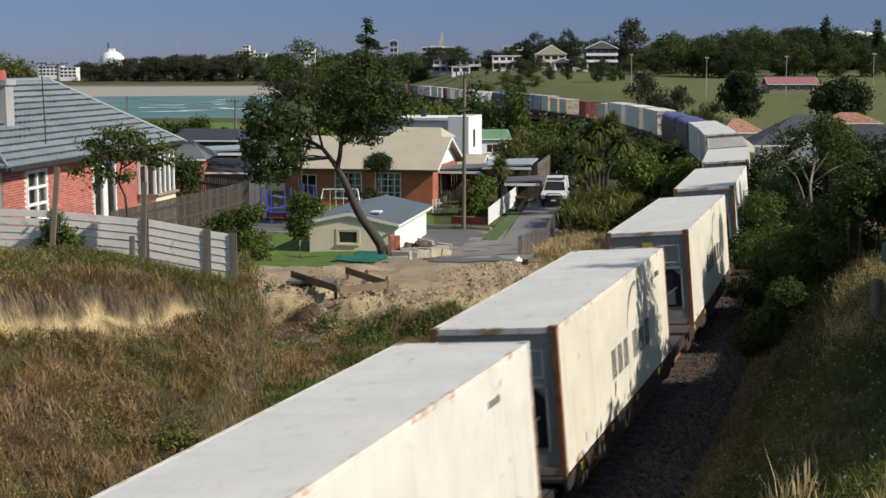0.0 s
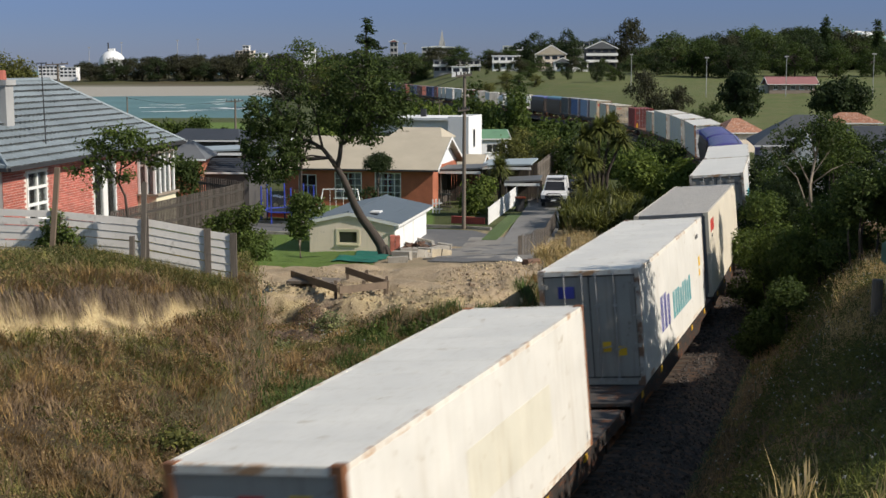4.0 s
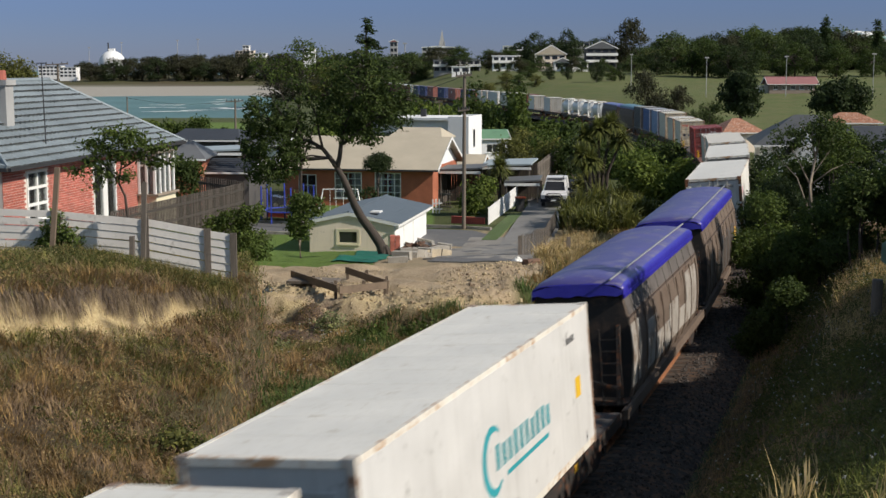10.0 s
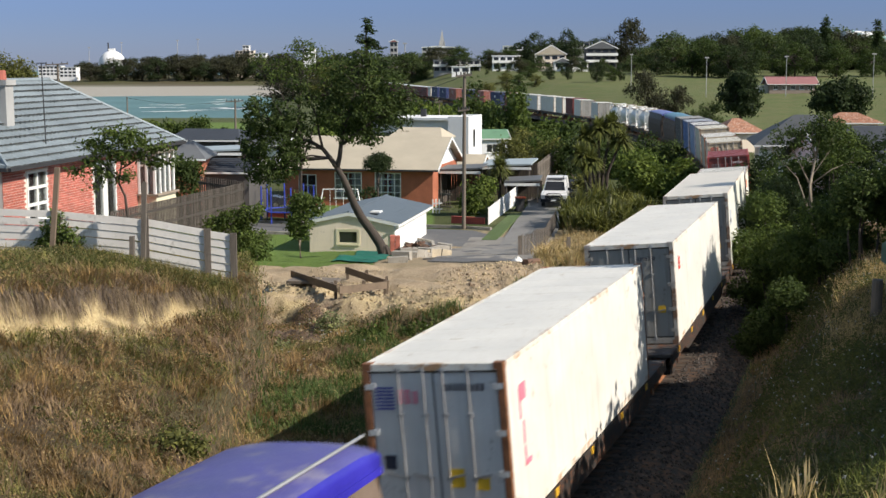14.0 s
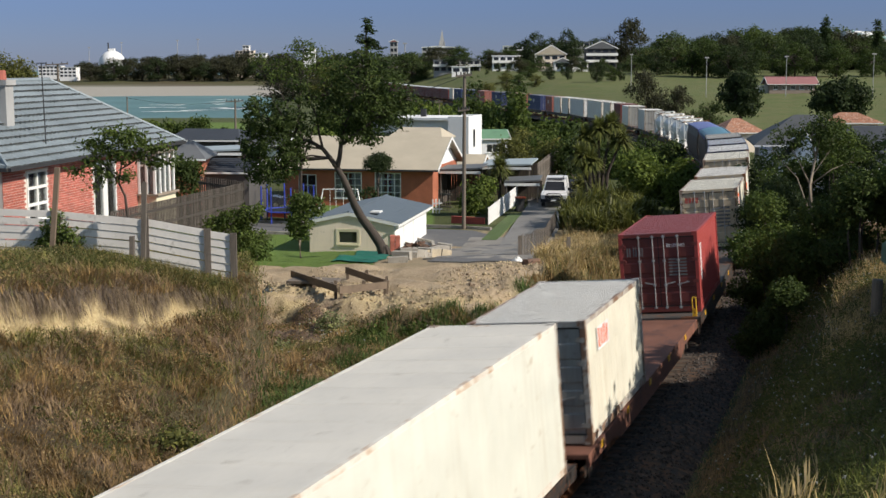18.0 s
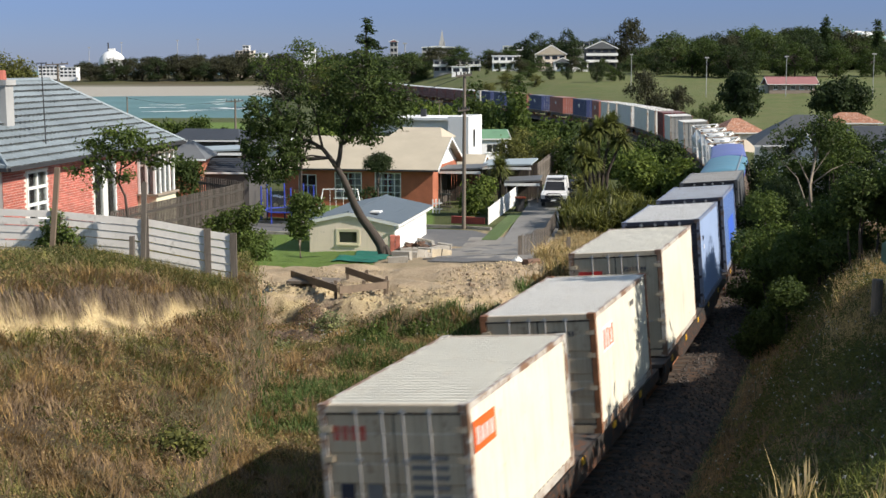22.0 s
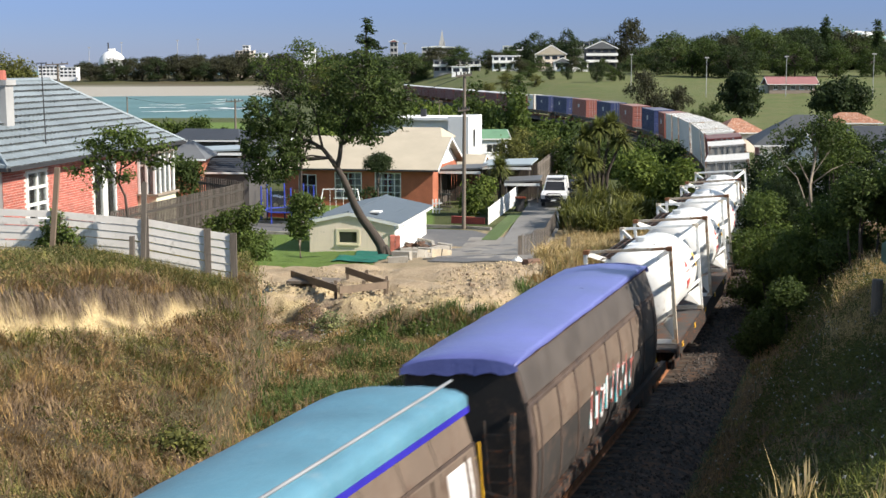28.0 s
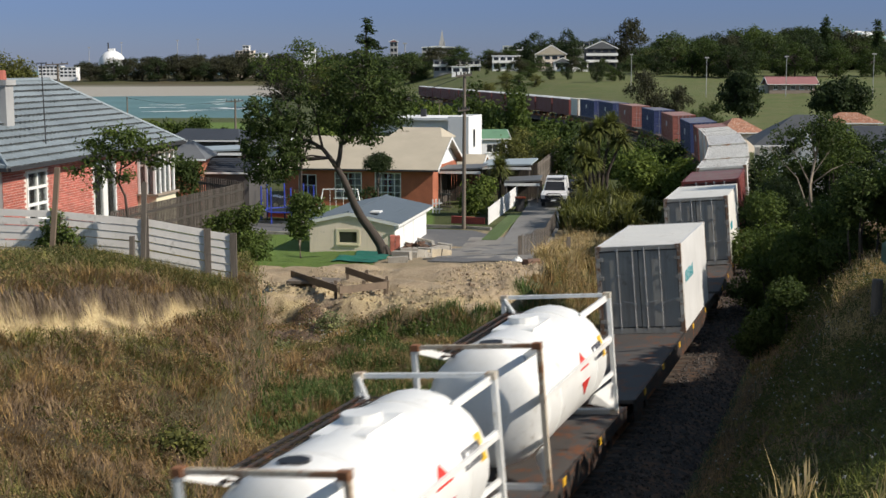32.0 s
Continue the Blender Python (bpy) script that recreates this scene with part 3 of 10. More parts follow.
def container(q, length, paint, label, end="doors", height=2.9, ribbed=True, frame_mat=None, marks=(), roof_paint=None, end_paint=None, group="containers on the train", roof_pitch=None):
    """A freight container; its y axis runs along the train, the end at low y leads."""
    c = thing("shipping_container", label, "container", group=group)
    L, W, H = length, 1.219, height
    h = L / 2
    # ep, the end's colour, is often darker than the walls to carry its shade
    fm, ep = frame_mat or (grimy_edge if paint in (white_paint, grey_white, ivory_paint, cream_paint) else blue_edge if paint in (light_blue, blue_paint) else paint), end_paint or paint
    body = Geo()
    if ribbed:
        for o in (-1, 1):
            corrugated(body, o * (W - 0.02), -h + 0.13, h - 0.13, 0.16, H - 0.10, 0.036, out=o)
    else:
        for o in (-1, 1):
            body.box(min(o * W, o * (W - 0.06)), max(o * W, o * (W - 0.06)), -h + 0.13, h - 0.13, 0.16, H - 0.10)
    part("side_wall", body, paint, c)
    part("floor", Geo().box(-W + 0.03, W - 0.03, -h + 0.05, h - 0.05, 0.10, 0.18), dark_steel, c)
    roof = Geo()
    if ribbed or roof_pitch:
        pitch = roof_pitch or (0.21 if L < 8 else 0.40)
        roof_folds(roof, W - 0.05, -h + 0.14, h - 0.14, H - 0.012, 0.022 if ribbed else 0.012, pitch, 0.34)
    else:
        roof_folds(roof, W - 0.05, -h + 0.12, h - 0.12, H - 0.014, 0.010, L / 11, 0.03)
    part("roof_panel", roof, [roof_paint or paint, red_groove if paint is red_paint else groove_dirt if ribbed or roof_pitch else roof_paint or paint], c)
    edge = rust_edged if paint in (white_paint, cream_paint, grey_white, ivory_paint) and L > 8 else blue_edge if paint in (light_blue, blue_paint) else grimy_edge if paint is cream_paint else paint
    for ox in (-1, 1):
        for oy in (-1, 1):
            x0, y0 = ox * W, oy * h
            g = Geo().box(min(x0, x0 - ox * 0.11), max(x0, x0 - ox * 0.11), min(y0, y0 - oy * 0.14), max(y0, y0 - oy * 0.14), 0.12, H - 0.12)
            part("corner_post", g, fm, c)
            for z0 in (0.0, H - 0.118):
                g = Geo().box(min(x0, x0 - ox * 0.165), max(x0, x0 - ox * 0.165), min(y0, y0 - oy * 0.178), max(y0, y0 - oy * 0.178), z0, z0 + 0.121)
                part("corner_casting", g, rusty if fm is rusty else fm, c)
        for z0, z1 in ((0.02, 0.17), (H - 0.11, H - 0.01)):
            g = Geo().box(min(ox * (W - 0.004), ox * (W - 0.075)), max(ox * (W - 0.004), ox * (W - 0.075)), -h + 0.14, h - 0.14, z0, z1)
            part("side_rail", g, edge, c)
    for oy in (-1, 1):
        for z0, z1 in ((0.02, 0.18), (H - 0.13, H - 0.012)):
            y0 = oy * (h - 0.005)
            g = Geo().box(-W + 0.11, W - 0.11, min(y0, y0 - oy * 0.12), max(y0, y0 - oy * 0.12), z0, z1)
            part("end_rail", g, edge if edge is rust_edged and z0 > 1 else ep, c)
    part("rear_wall", Geo().box(-W + 0.1, W - 0.1, h - 0.10, h - 0.04, 0.16, H - 0.1), ep, c)
    e = -h
    if end == "doors":
        for o in (-1, 1):
            g = Geo()
            xa, xb = (0.012, W - 0.105) if o > 0 else (-W + 0.105, -0.012)
            prof = [(e + 0.10, 0.19), (e + 0.05, 0.19)]
            for k in range(4 if ribbed else 0):
                z = 0.30 + (H - 0.62) * k / 4
                z2 = z + (H - 0.62) / 4 - 0.14
                prof += [(e + 0.05, z), (e + 0.026, z + 0.03), (e + 0.026, z2 - 0.03), (e + 0.05, z2)]
            prof += [(e + 0.05, H - 0.14), (e + 0.10, H - 0.14)]
            g.prism([(xa, py, pz) for py, pz in prof], (xb - xa, 0, 0))
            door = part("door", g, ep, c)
            for za, zb in ((0.19, 0.215), (H - 0.165, H - 0.14)):
                part("door_seal", Geo().box(xa, xb, e + 0.022, e + 0.05, za, zb), seal, door)
            part("door_seal", Geo().box(xb - 0.022, xb, e + 0.022, e + 0.05, 0.22, H - 0.17) if o > 0 else Geo().box(xa, xa + 0.022, e + 0.022, e + 0.05, 0.22, H - 0.17), seal, door)
            for bx in (0.17, 0.60):
                x = o * bx
                rod = Geo().tube((x, e + 0.012, 0.12), (x, e + 0.012, H - 0.06), 0.017, n=6)
                for z in (0.16, 0.9, H - 0.9, H - 0.12):
                    rod.box(x - 0.05, x + 0.05, e + 0.003, e + 0.05, z - 0.03, z + 0.03)
                rod.bar((x, e + 0.006, 0.92), (x + o * 0.30, e + 0.006, 0.99), 0.02, 0.035)
                part("locking_bar", rod, bar_steel, door)
            for z in (0.4, 1.0, 1.7, H - 0.4):
                hg = Geo().box(min(o * (W - 0.03), o * (W - 0.2)), max(o * (W - 0.03), o * (W - 0.2)), e - 0.004, e + 0.05, z - 0.05, z + 0.05)
                part("hinge", hg, ep, door)
        part("door_gasket", Geo().box(-0.012, 0.012, e + 0.04, e + 0.09, 0.19, H - 0.14), seal, c)
    elif end == "reefer":
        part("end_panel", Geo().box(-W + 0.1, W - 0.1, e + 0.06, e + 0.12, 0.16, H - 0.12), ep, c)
        part("machinery_bay", Geo().prism([(-0.92, e + 0.055, 0.55), (0.92, e + 0.055, 0.55), (0.92, e + 0.055, 1.5), (0.70, e + 0.055, 1.72), (-0.70, e + 0.055, 1.72), (-0.92, e + 0.055, 1.5)], (0, -0.02, 0)), unit_dark, c, "dark opening of the cooling unit")
        part("compressor", Geo().box(-0.1, 0.72, e + 0.012, e + 0.04, 0.62, 1.05), grey_paint, c)
        part("fan_cover", Geo().tube((-0.62, e + 0.04, 2.16), (-0.62, e + 0.022, 2.16), 0.2, n=18), shaded_end_grey, c)
        part("bay_frame", Geo().box(-0.98, -0.92, e + 0.01, e + 0.06, 0.5, 1.7).box(0.92, 0.98, e + 0.01, e + 0.06, 0.5, 1.7).box(-0.92, 0.92, e + 0.01, e + 0.06, 1.72, 1.78), ep, c)
        part("control_box", Geo().box(-0.62, -0.15, e + 0.01, e + 0.05, 0.95, 1.45), grey_white, c)
        for x in (-0.62, 0.62):
            g = Geo()
            for z in (1.90, 2.42):
                g.box(x - 0.30, x + 0.30, e + 0.035, e + 0.06, z, z + 0.03)
            for xx in (x - 0.30, x + 0.27):
                g.box(xx, xx + 0.03, e + 0.035, e + 0.06, 1.90, 2.45)
            part("access_panel", g, grey_white, c)
        part("brace", Geo().bar((0.05, e + 0.005, 0.55), (0.78, e + 0.005, 1.15), 0.02, 0.05), bar_steel, c)
        part("lower_guard", Geo().box(-W + 0.12, W - 0.12, e + 0.02, e + 0.06, 0.20, 0.42), ep, c)
    else:                      # flat front wall, folded
        g, n = Geo(), 9
        prof = [(-W + 0.1, e + 0.10), (-W + 0.1, e + 0.07)]
        for k in range(n):
            x, p = -W + 0.12 + (2 * W - 0.24) * k / n, (2 * W - 0.24) / n
            prof += [(x, e + 0.07), (x + 0.15 * p, e + 0.045), (x + 0.55 * p, e + 0.045), (x + 0.7 * p, e + 0.07)]
        prof += [(W - 0.1, e + 0.07), (W - 0.1, e + 0.10)]
        g.prism([(px, py, 0.16) for px, py in prof], (0, 0, H - 0.28))
        part("front_wall", g, ep, c)
    for name, mt, spots in marks:
        stripes(c, name, mt, spots)
    carry(c, q + h, DECK)
    return c


def side_mark(y, z, n, size, mt, seed, ribbed=False, name="side_lettering"):
    """A word of bars on the wall that faces the sun; y from the middle."""
    return (name, mt, fake_word(1.200 if ribbed else 1.2195, y, y + n * size * 0.62, z, z + size, n, seed=seed))


def side_word(y0, y1, z0, z1, n, mt, seed, name="side_lettering", ribbed=False):
    """A word of bars stretched over a given length of wall."""
    return (name, mt, fake_word(1.200 if ribbed else 1.2195, y0, y1, z0, z1, n, seed=seed))


def sweep(y, z, r, a0, a1, thick, mt, name="round_badge"):
    """A curved stroke on the side wall, as short flat pieces."""
    out = []
    n = 14
    for k in range(n + 1):
        a = a0 + (a1 - a0) * k / n
        w = thick * (0.25 + 0.75 * math.sin(math.pi * k / n))
        out.append([(x, y + rr * math.cos(a), z + rr * math.sin(a)) for x, rr in ((1.2195, r - w / 2), (1.2195, r + w / 2), (1.2235, r + w / 2), (1.2235, r - w / 2))])
    return (name, mt, out)


def side_patch(y0, y1, z0, z1, mt, ribbed=False, name="side_patch"):
    x = 1.199 if ribbed else 1.2185
    return (name, mt, [(x, x + 0.004, y0, y1, z0, z1)])


def end_mark(x, z, n, size, mt, seed, e, name="end_lettering"):
    return (name, mt, fake_word(e + 0.024, x, x + n * size * 0.6, z, z + size, n, side=False, seed=seed))


def plate(x0, x1, z0, z1, e, mt, name="placard"):
    return (name, mt, [(x0, x1, e + 0.016, e + 0.024, z0, z1)])


H40, H20 = 6.095, 3.029


def bogie(w, y, name="bogie"):
    """Two axles in side frames, under a wagon."""
    g = Geo()
    for o in (-1, 1):
        x = o * 0.93
        g.prism([(x - 0.05, y - 1.15, 0.42), (x - 0.05, y - 0.55, 0.34), (x - 0.05, y - 0.3, 0.22), (x - 0.05, y + 0.3, 0.22), (x - 0.05, y + 0.55, 0.34), (x - 0.05, y + 1.15, 0.42), (x - 0.05, y + 1.15, 0.56), (x - 0.05, y + 0.4, 0.72), (x - 0.05, y - 0.4, 0.72), (x - 0.05, y - 1.15, 0.56)], (0.1, 0, 0))
        for k in (-0.85, 0.85):
            g.box(x - 0.09, x + 0.09, y + k - 0.14, y + k + 0.14, 0.34, 0.58)
    g.box(-0.95, 0.95, y - 0.2, y + 0.2, 0.42, 0.70)
    b = part(name, g, dark_steel, w)
    for k in (-0.85, 0.85):
        for o in (-1, 1):
            wh = Geo().tube((o * 0.50, y + k, 0.41), (o * 0.63, y + k, 0.41), 0.41, n=16)
            wh.tube((o * 0.47, y + k, 0.41), (o * 0.50, y + k, 0.41), 0.44, n=16)
            part("wheel", wh, rusty, b)
        part("axle", Geo().tube((-0.5, y + k, 0.41), (0.5, y + k, 0.41), 0.07), dark_steel, b)
    return b


def coupler(w, y, out):
    g = Geo().bar((0, y - out * 0.2, 0.80), (0, y + out * 0.42, 0.80), 0.16, 0.2)
    g.box(-0.13, 0.13, y + out * 0.42 - 0.09, y + out * 0.42 + 0.09, 0.66, 0.94)
    part("coupler", g, dark_steel, w)


def flat_wagon(q0, q1, deck_mat=None, rails=False, label="flat container wagon with a steel deck"):
    """A container flat between two metres of the train."""
    w = thing("flat_wagon", label, "wagon", group="wagons of the train")
    h = (q1 - q0) / 2 - 0.42
    dm = deck_mat or deck_grey
    part("deck", Geo().box(-1.16, 1.16, -h, h, DECK - 0.10, DECK - 0.012), dm, w)
    for o in (-1, 1):
        x = o * 1.19
        g = Geo().prism([(x - 0.03, -h, DECK - 0.28), (x - 0.03, -h + 2.6, DECK - 0.30), (x - 0.03, -h + 3.4, DECK - 0.50), (x - 0.03, h - 3.4, DECK - 0.50), (x - 0.03, h - 2.6, DECK - 0.30), (x - 0.03, h, DECK - 0.28), (x - 0.03, h, DECK - 0.008), (x - 0.03, -h, DECK - 0.008)], (0.06, 0, 0))
        part("side_sill", g, dm if deck_mat else dark_steel, w)
        for k in range(int(2 * h / 3.0)):
            y = -h + 1.2 + 3.0 * k
            part("twistlock", Geo().box(min(x, x + o * 0.05), max(x, x + o * 0.05), y, y + 0.22, DECK - 0.17, DECK - 0.03), yellow_paint, w)
    part("centre_sill", Geo().box(-0.22, 0.22, -h, h, DECK - 0.45, DECK - 0.10), dark_steel, w)
    part("brake_gear", Geo().box(-0.7, -0.3, -1.2, 0.2, 0.42, 0.66).tube((0.5, -1.6, 0.55), (0.5, 0.1, 0.55), 0.17, n=10), dark_steel, w)
    for y in (-h + 1.75, h - 1.75):
        bogie(w, y)
    for o in (-1, 1):
        coupler(w, o * h, o)
    if rails:
        for o in (-1, 1):
            for yy in (0.10, 0.28, 0.46) if o < 0 else (0.10,):
                g = Geo()
                for xx in (o * 0.98, o * 1.09):
                    g.tube((xx, -h + yy, DECK - 0.02), (xx, -h + yy, DECK + 0.60), 0.018, n=6)
                g.tube((o * 0.98, -h + yy, DECK + 0.60), (o * 1.09, -h + yy, DECK + 0.60), 0.018, n=6)
                part("handrail", g, yellow_paint, w, "yellow end handrail")
            part("kick_plate", Geo().box(min(o * 0.97, o * 1.09), max(o * 0.97, o * 1.09), -h + 0.08, -h + 0.12, DECK - 0.005, DECK + 0.24), yellow_paint, w)
    carry(w, (q0 + q1) / 2)
    return w


def tarp_mat(name, base):
    return surface(name, base, 0.34, 0, 0.25, 9.0, 0.7, 0.5, tuple(c * 0.78 for c in base), 0.36)


tarp_blue, tarp_violet, tarp_sky = tarp_mat("tarpaulin_blue", (0.036, 0.030, 0.36)), tarp_mat("tarpaulin_violet", (0.13, 0.15, 0.40)), surface("tarpaulin_sky", (0.10, 0.245, 0.33), 0.45, 0, 0.3, 9.0, 0.7, 0.5, (0.16, 0.25, 0.30), 0.42, 0.3)
# greyer blue for tarpaulin tops: reflected sky and dust put into the colour
tarp_sheen_dust = surface("tarpaulin_sheen_dust_blue", (0.085, 0.080, 0.27), 0.42, 0, 0.3, 9.0, 0.7, 0.5, (0.16, 0.15, 0.24), 0.5, 0.3)
hopper_brown = surface("hopper_paint", (0.095, 0.066, 0.052), 0.7, 0.1, 0.35, 14.0, 0.8, 0.1, (0.05, 0.035, 0.03), 0.5, 0.5)
hopper_tan = surface("hopper_dust", (0.145, 0.106, 0.078), 0.8, 0, 0.3, 14.0, 0.7, 0.1, (0.10, 0.065, 0.045), 0.5, 0.5)
hopper_ash = surface("hopper_ash", (0.36, 0.33, 0.29), 0.8, 0, 0.3, 14.0, 0.7, 0.1, (0.16, 0.12, 0.09), 0.5, 0.5)
hopper_grey = surface("hopper_grey", (0.12, 0.105, 0.095), 0.75, 0, 0.3, 14.0, 0.8, 0.1, (0.06, 0.05, 0.045), 0.5, 0.5)
paint_black = surface("paint_black", (0.080, 0.068, 0.060), 0.6, 0, 0.3, 10.0, 1.0, 0.1, (0.075, 0.058, 0.047), 0.4)
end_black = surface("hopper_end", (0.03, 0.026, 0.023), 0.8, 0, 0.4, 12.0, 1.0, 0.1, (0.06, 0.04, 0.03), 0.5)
scrawl_red = surface("scrawl_red", (0.36, 0.10, 0.085), 0.7, 0, 0.4, 12.0, 2.0, 0.1)
cord = surface("cord", (0.02, 0.02, 0.02), 0.8)


def hopper(q0, q1, tarp, label, sides, upper, pale=(), tag=None, rod=True):
    """A covered hopper wagon with a tarpaulin roof and bulging sides."""
    w = thing("hopper_wagon", label, "wagon", group="hopper wagons of the train")
    h = (q1 - q0) / 2 - 0.3
    b = h - 1.1                       # body half length
    prof = [(1.02, 0.93), (1.13, 1.22), (1.19, 1.75), (1.215, 2.35), (1.17, 2.90), (1.14, 2.97), (1.00, 3.60)]

    def on_side(z, y, out=0.004):
        return (float(np.interp(z, [p[1] for p in prof], [p[0] for p in prof])) + out, y, z)

    rings = []
    for y, k in ((-b, 0.0), (-b + 0.03, 1.0), (b - 0.03, 1.0), (b, 0.0)):
        shrink = 0.975 + 0.025 * k
        rings.append([(x * shrink, y, z) for x, z in prof] + [(-x * shrink, y, z) for x, z in reversed(prof)])
    body = part("body", Geo().loft(rings), sides, w)
    for o in (-1, 1):
        part("side_ledge", Geo().box(min(o * 1.16, o * 1.09), max(o * 1.16, o * 1.09), -b, b, 2.91, 2.98), hopper_brown, w)
        part("upper_panel", Geo().prism([(o * 1.135, -b + 0.05, 3.0), (o * 1.0, -b + 0.05, 3.58), (o * 1.0, b - 0.05, 3.58), (o * 1.135, b - 0.05, 3.0)], (o * 0.012, 0, 0.004)), upper, w)
        part("sole_bar", Geo().box(min(o * 1.17, o * 1.05), max(o * 1.17, o * 1.05), -h, h, 0.74, 0.98), sides if sides is hopper_tan else dark_steel, w)
    for y0, y1, z0, z1, mt in pale:
        zs = [z0 + (z1 - z0) * k / 5 for k in range(6)]
        part("side_patch", Geo().loft([[on_side(z, y0, 0.018), on_side(z, y1, 0.018), on_side(z, y1, -0.01), on_side(z, y0, -0.01)] for z in zs]), mt, w)
    # the tarpaulin: a soft low arch with a straight hem over the top edge
    rings = []
    rg = random.Random(int(q0))
    ny = 26
    hem = 3.44 if rod else 3.64
    half = [(1.07, hem), (1.075, 3.66), (1.02, 3.78), (0.88, 3.85), (0.60, 3.92), (0.30, 3.965), (0.0, 3.98)] if rod else [(1.01, hem), (1.012, 3.70), (0.99, 3.735), (0.95, 3.755), (0.60, 3.82), (0.30, 3.86), (0.0, 3.88)]
    for i in range(ny + 1):
        y = -b - 0.10 + (2 * b + 0.20) * i / ny
        sag = 0.018 * rg.uniform(-1, 1) - (0.16 if i in (0, ny) else 0.03 if i in (1, ny - 1) else 0)
        row = []
        for j in range(13):
            px, pz = half[6 - abs(6 - j)]
            px = -px if j < 6 else px
            row.append((px, y, pz + (sag * (1 - 0.6 * abs(px)) if pz > 3.7 else 0.012 * rg.uniform(-1, 1))))
        row += [(x * 0.985, yy, z - 0.03) for x, yy, z in reversed(row)]
        rings.append(row)
    tg = Geo().loft(rings)
    # top faces take the second colour, with the sky's sheen painted in
    for k in range(ny):
        for i in range(2, 10):
            tg.mi[k * 26 + i] = 1
    tp = part("tarpaulin", tg, [tarp, tarp_sheen_dust if tarp is tarp_blue else tarp], w, smooth=True)
    for y, o in ((-b - 0.11, -1), (b + 0.11, 1)):
        flap, top, low = Geo(), [], []
        for j in range(15):
            u = j / 7 - 1
            top.append((1.06 * u, y, 3.80 - 0.16 * abs(u) ** 3))
            low.append((1.06 * u, y + o * (0.03 + 0.012 * math.sin(j * 2.6)), 3.52 + 0.025 * math.sin(j * 1.9) + 0.015 * rg.uniform(-1, 1)))
        flap.loft([top, low], close=False, caps=False)
        part("flap", flap, tarp, tp, smooth=True)
    if rod:
        part("roll_bar", Geo().tube((0.80, -b - 0.2, 3.90), (0.80, b + 0.2, 3.90), 0.026, n=6), bar_steel, w)
    # near-black sheets over both body ends paint in the hollow's shade
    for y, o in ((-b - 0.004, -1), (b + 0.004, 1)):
        part("end_shade_sheet", Geo().prism([(x * 0.96, y, z) for x, z in prof] + [(-x * 0.96, y, z) for x, z in reversed(prof)], (0, o * 0.02, 0)), end_black, w)
    if rod:
        for o in (-1, 1):
            part("hem", Geo().box(min(o * 1.078, o * 1.092), max(o * 1.078, o * 1.092), -b - 0.08, b + 0.08, hem - 0.01, hem + 0.09), tarp_blue, tp)
    for k in range(int(2 * b / 1.25) if rod else 0):
        y = -b + 0.5 + 1.25 * k
        part("tie_cord", Geo().bar((1.085, y, hem + 0.03), (1.165, y + 0.14, 2.97), 0.007, 0.007).bar((1.165, y + 0.14, 2.97), (1.20, y + 0.20, 2.62), 0.006, 0.006), cord, w)
    for k in range(9):
        y = -b + 0.5 + (2 * b - 1.0) * k / 8
        part("side_rib", Geo().loft([[on_side(z, y - 0.04, 0.035), on_side(z, y + 0.04, 0.035), on_side(z, y + 0.05, -0.01), on_side(z, y - 0.05, -0.01)] for z in (0.98, 1.25, 1.75, 2.35, 2.88)]), sides, body)
    # end gear
    for o in (-1, 1):
        y = o * (h - 0.45)
        g = Geo().box(-1.10, 1.10, min(y, y - o * 0.7), max(y, y - o * 0.7), 0.98, 1.04)
        g.bar((-0.9, y, 1.0), (-0.9, y - o * 0.6, 2.8), 0.08, 0.08).bar((0.9, y, 1.0), (0.9, y - o * 0.6, 2.8), 0.08, 0.08)
        g.bar((-0.9, y, 1.9), (0.9, y, 1.4), 0.07, 0.07)
        part("end_platform", g, dark_steel, w)
        g = Geo()
        for k in range(6):
            g.bar((0.55, y, 1.15 + 0.28 * k), (1.0, y, 1.15 + 0.28 * k), 0.03, 0.03)
        g.bar((0.55, y, 1.0), (0.55, y, 2.8), 0.04, 0.04).bar((1.0, y, 1.0), (1.0, y, 2.8), 0.04, 0.04)
        part("ladder", g, yellow_paint if o > 0 else dark_steel, w)
        coupler(w, o * h, o)
    for k in range(4):
        y = -b + 1.6 + (2 * b - 3.2) * k / 3
        part("discharge_chute", Geo().loft([[(-0.6, y - 0.8, 0.85), (0.6, y - 0.8, 0.85), (0.6, y + 0.8, 0.85), (-0.6, y + 0.8, 0.85)], [(-0.3, y - 0.3, 0.4), (0.3, y - 0.3, 0.4), (0.3, y + 0.3, 0.4), (-0.3, y + 0.3, 0.4)]]), hopper_brown, w)
    for y in (-h + 1.8, h - 1.8):
        bogie(w, y)
    if tag == "scrawl":
        for mt, seed, off in ((glyph_white, 3, 0.0), (scrawl_red, 9, 0.05), (glyph_teal, 5, -0.04)):
            rg2 = random.Random(seed)
            g = Geo()
            for k in range(9):
                y = -b + 4.4 + 0.52 * k + off
                za, zb = rg2.uniform(1.35, 1.6), rg2.uniform(1.95, 2.3)
                g.bar((1.19 + off * 0.1, y, za), (1.215 + off * 0.1, y + rg2.uniform(0.05, 0.4), zb), 0.02, 0.10 if seed == 3 else 0.06)
                if rg2.random() < 0.6:
                    g.bar((1.21 + off * 0.1, y, zb), (1.21 + off * 0.1, y + 0.42, zb - rg2.uniform(0, 0.2)), 0.02, 0.07)
            part("paint_scrawl", g, mt, w, "sprayed strokes of paint")
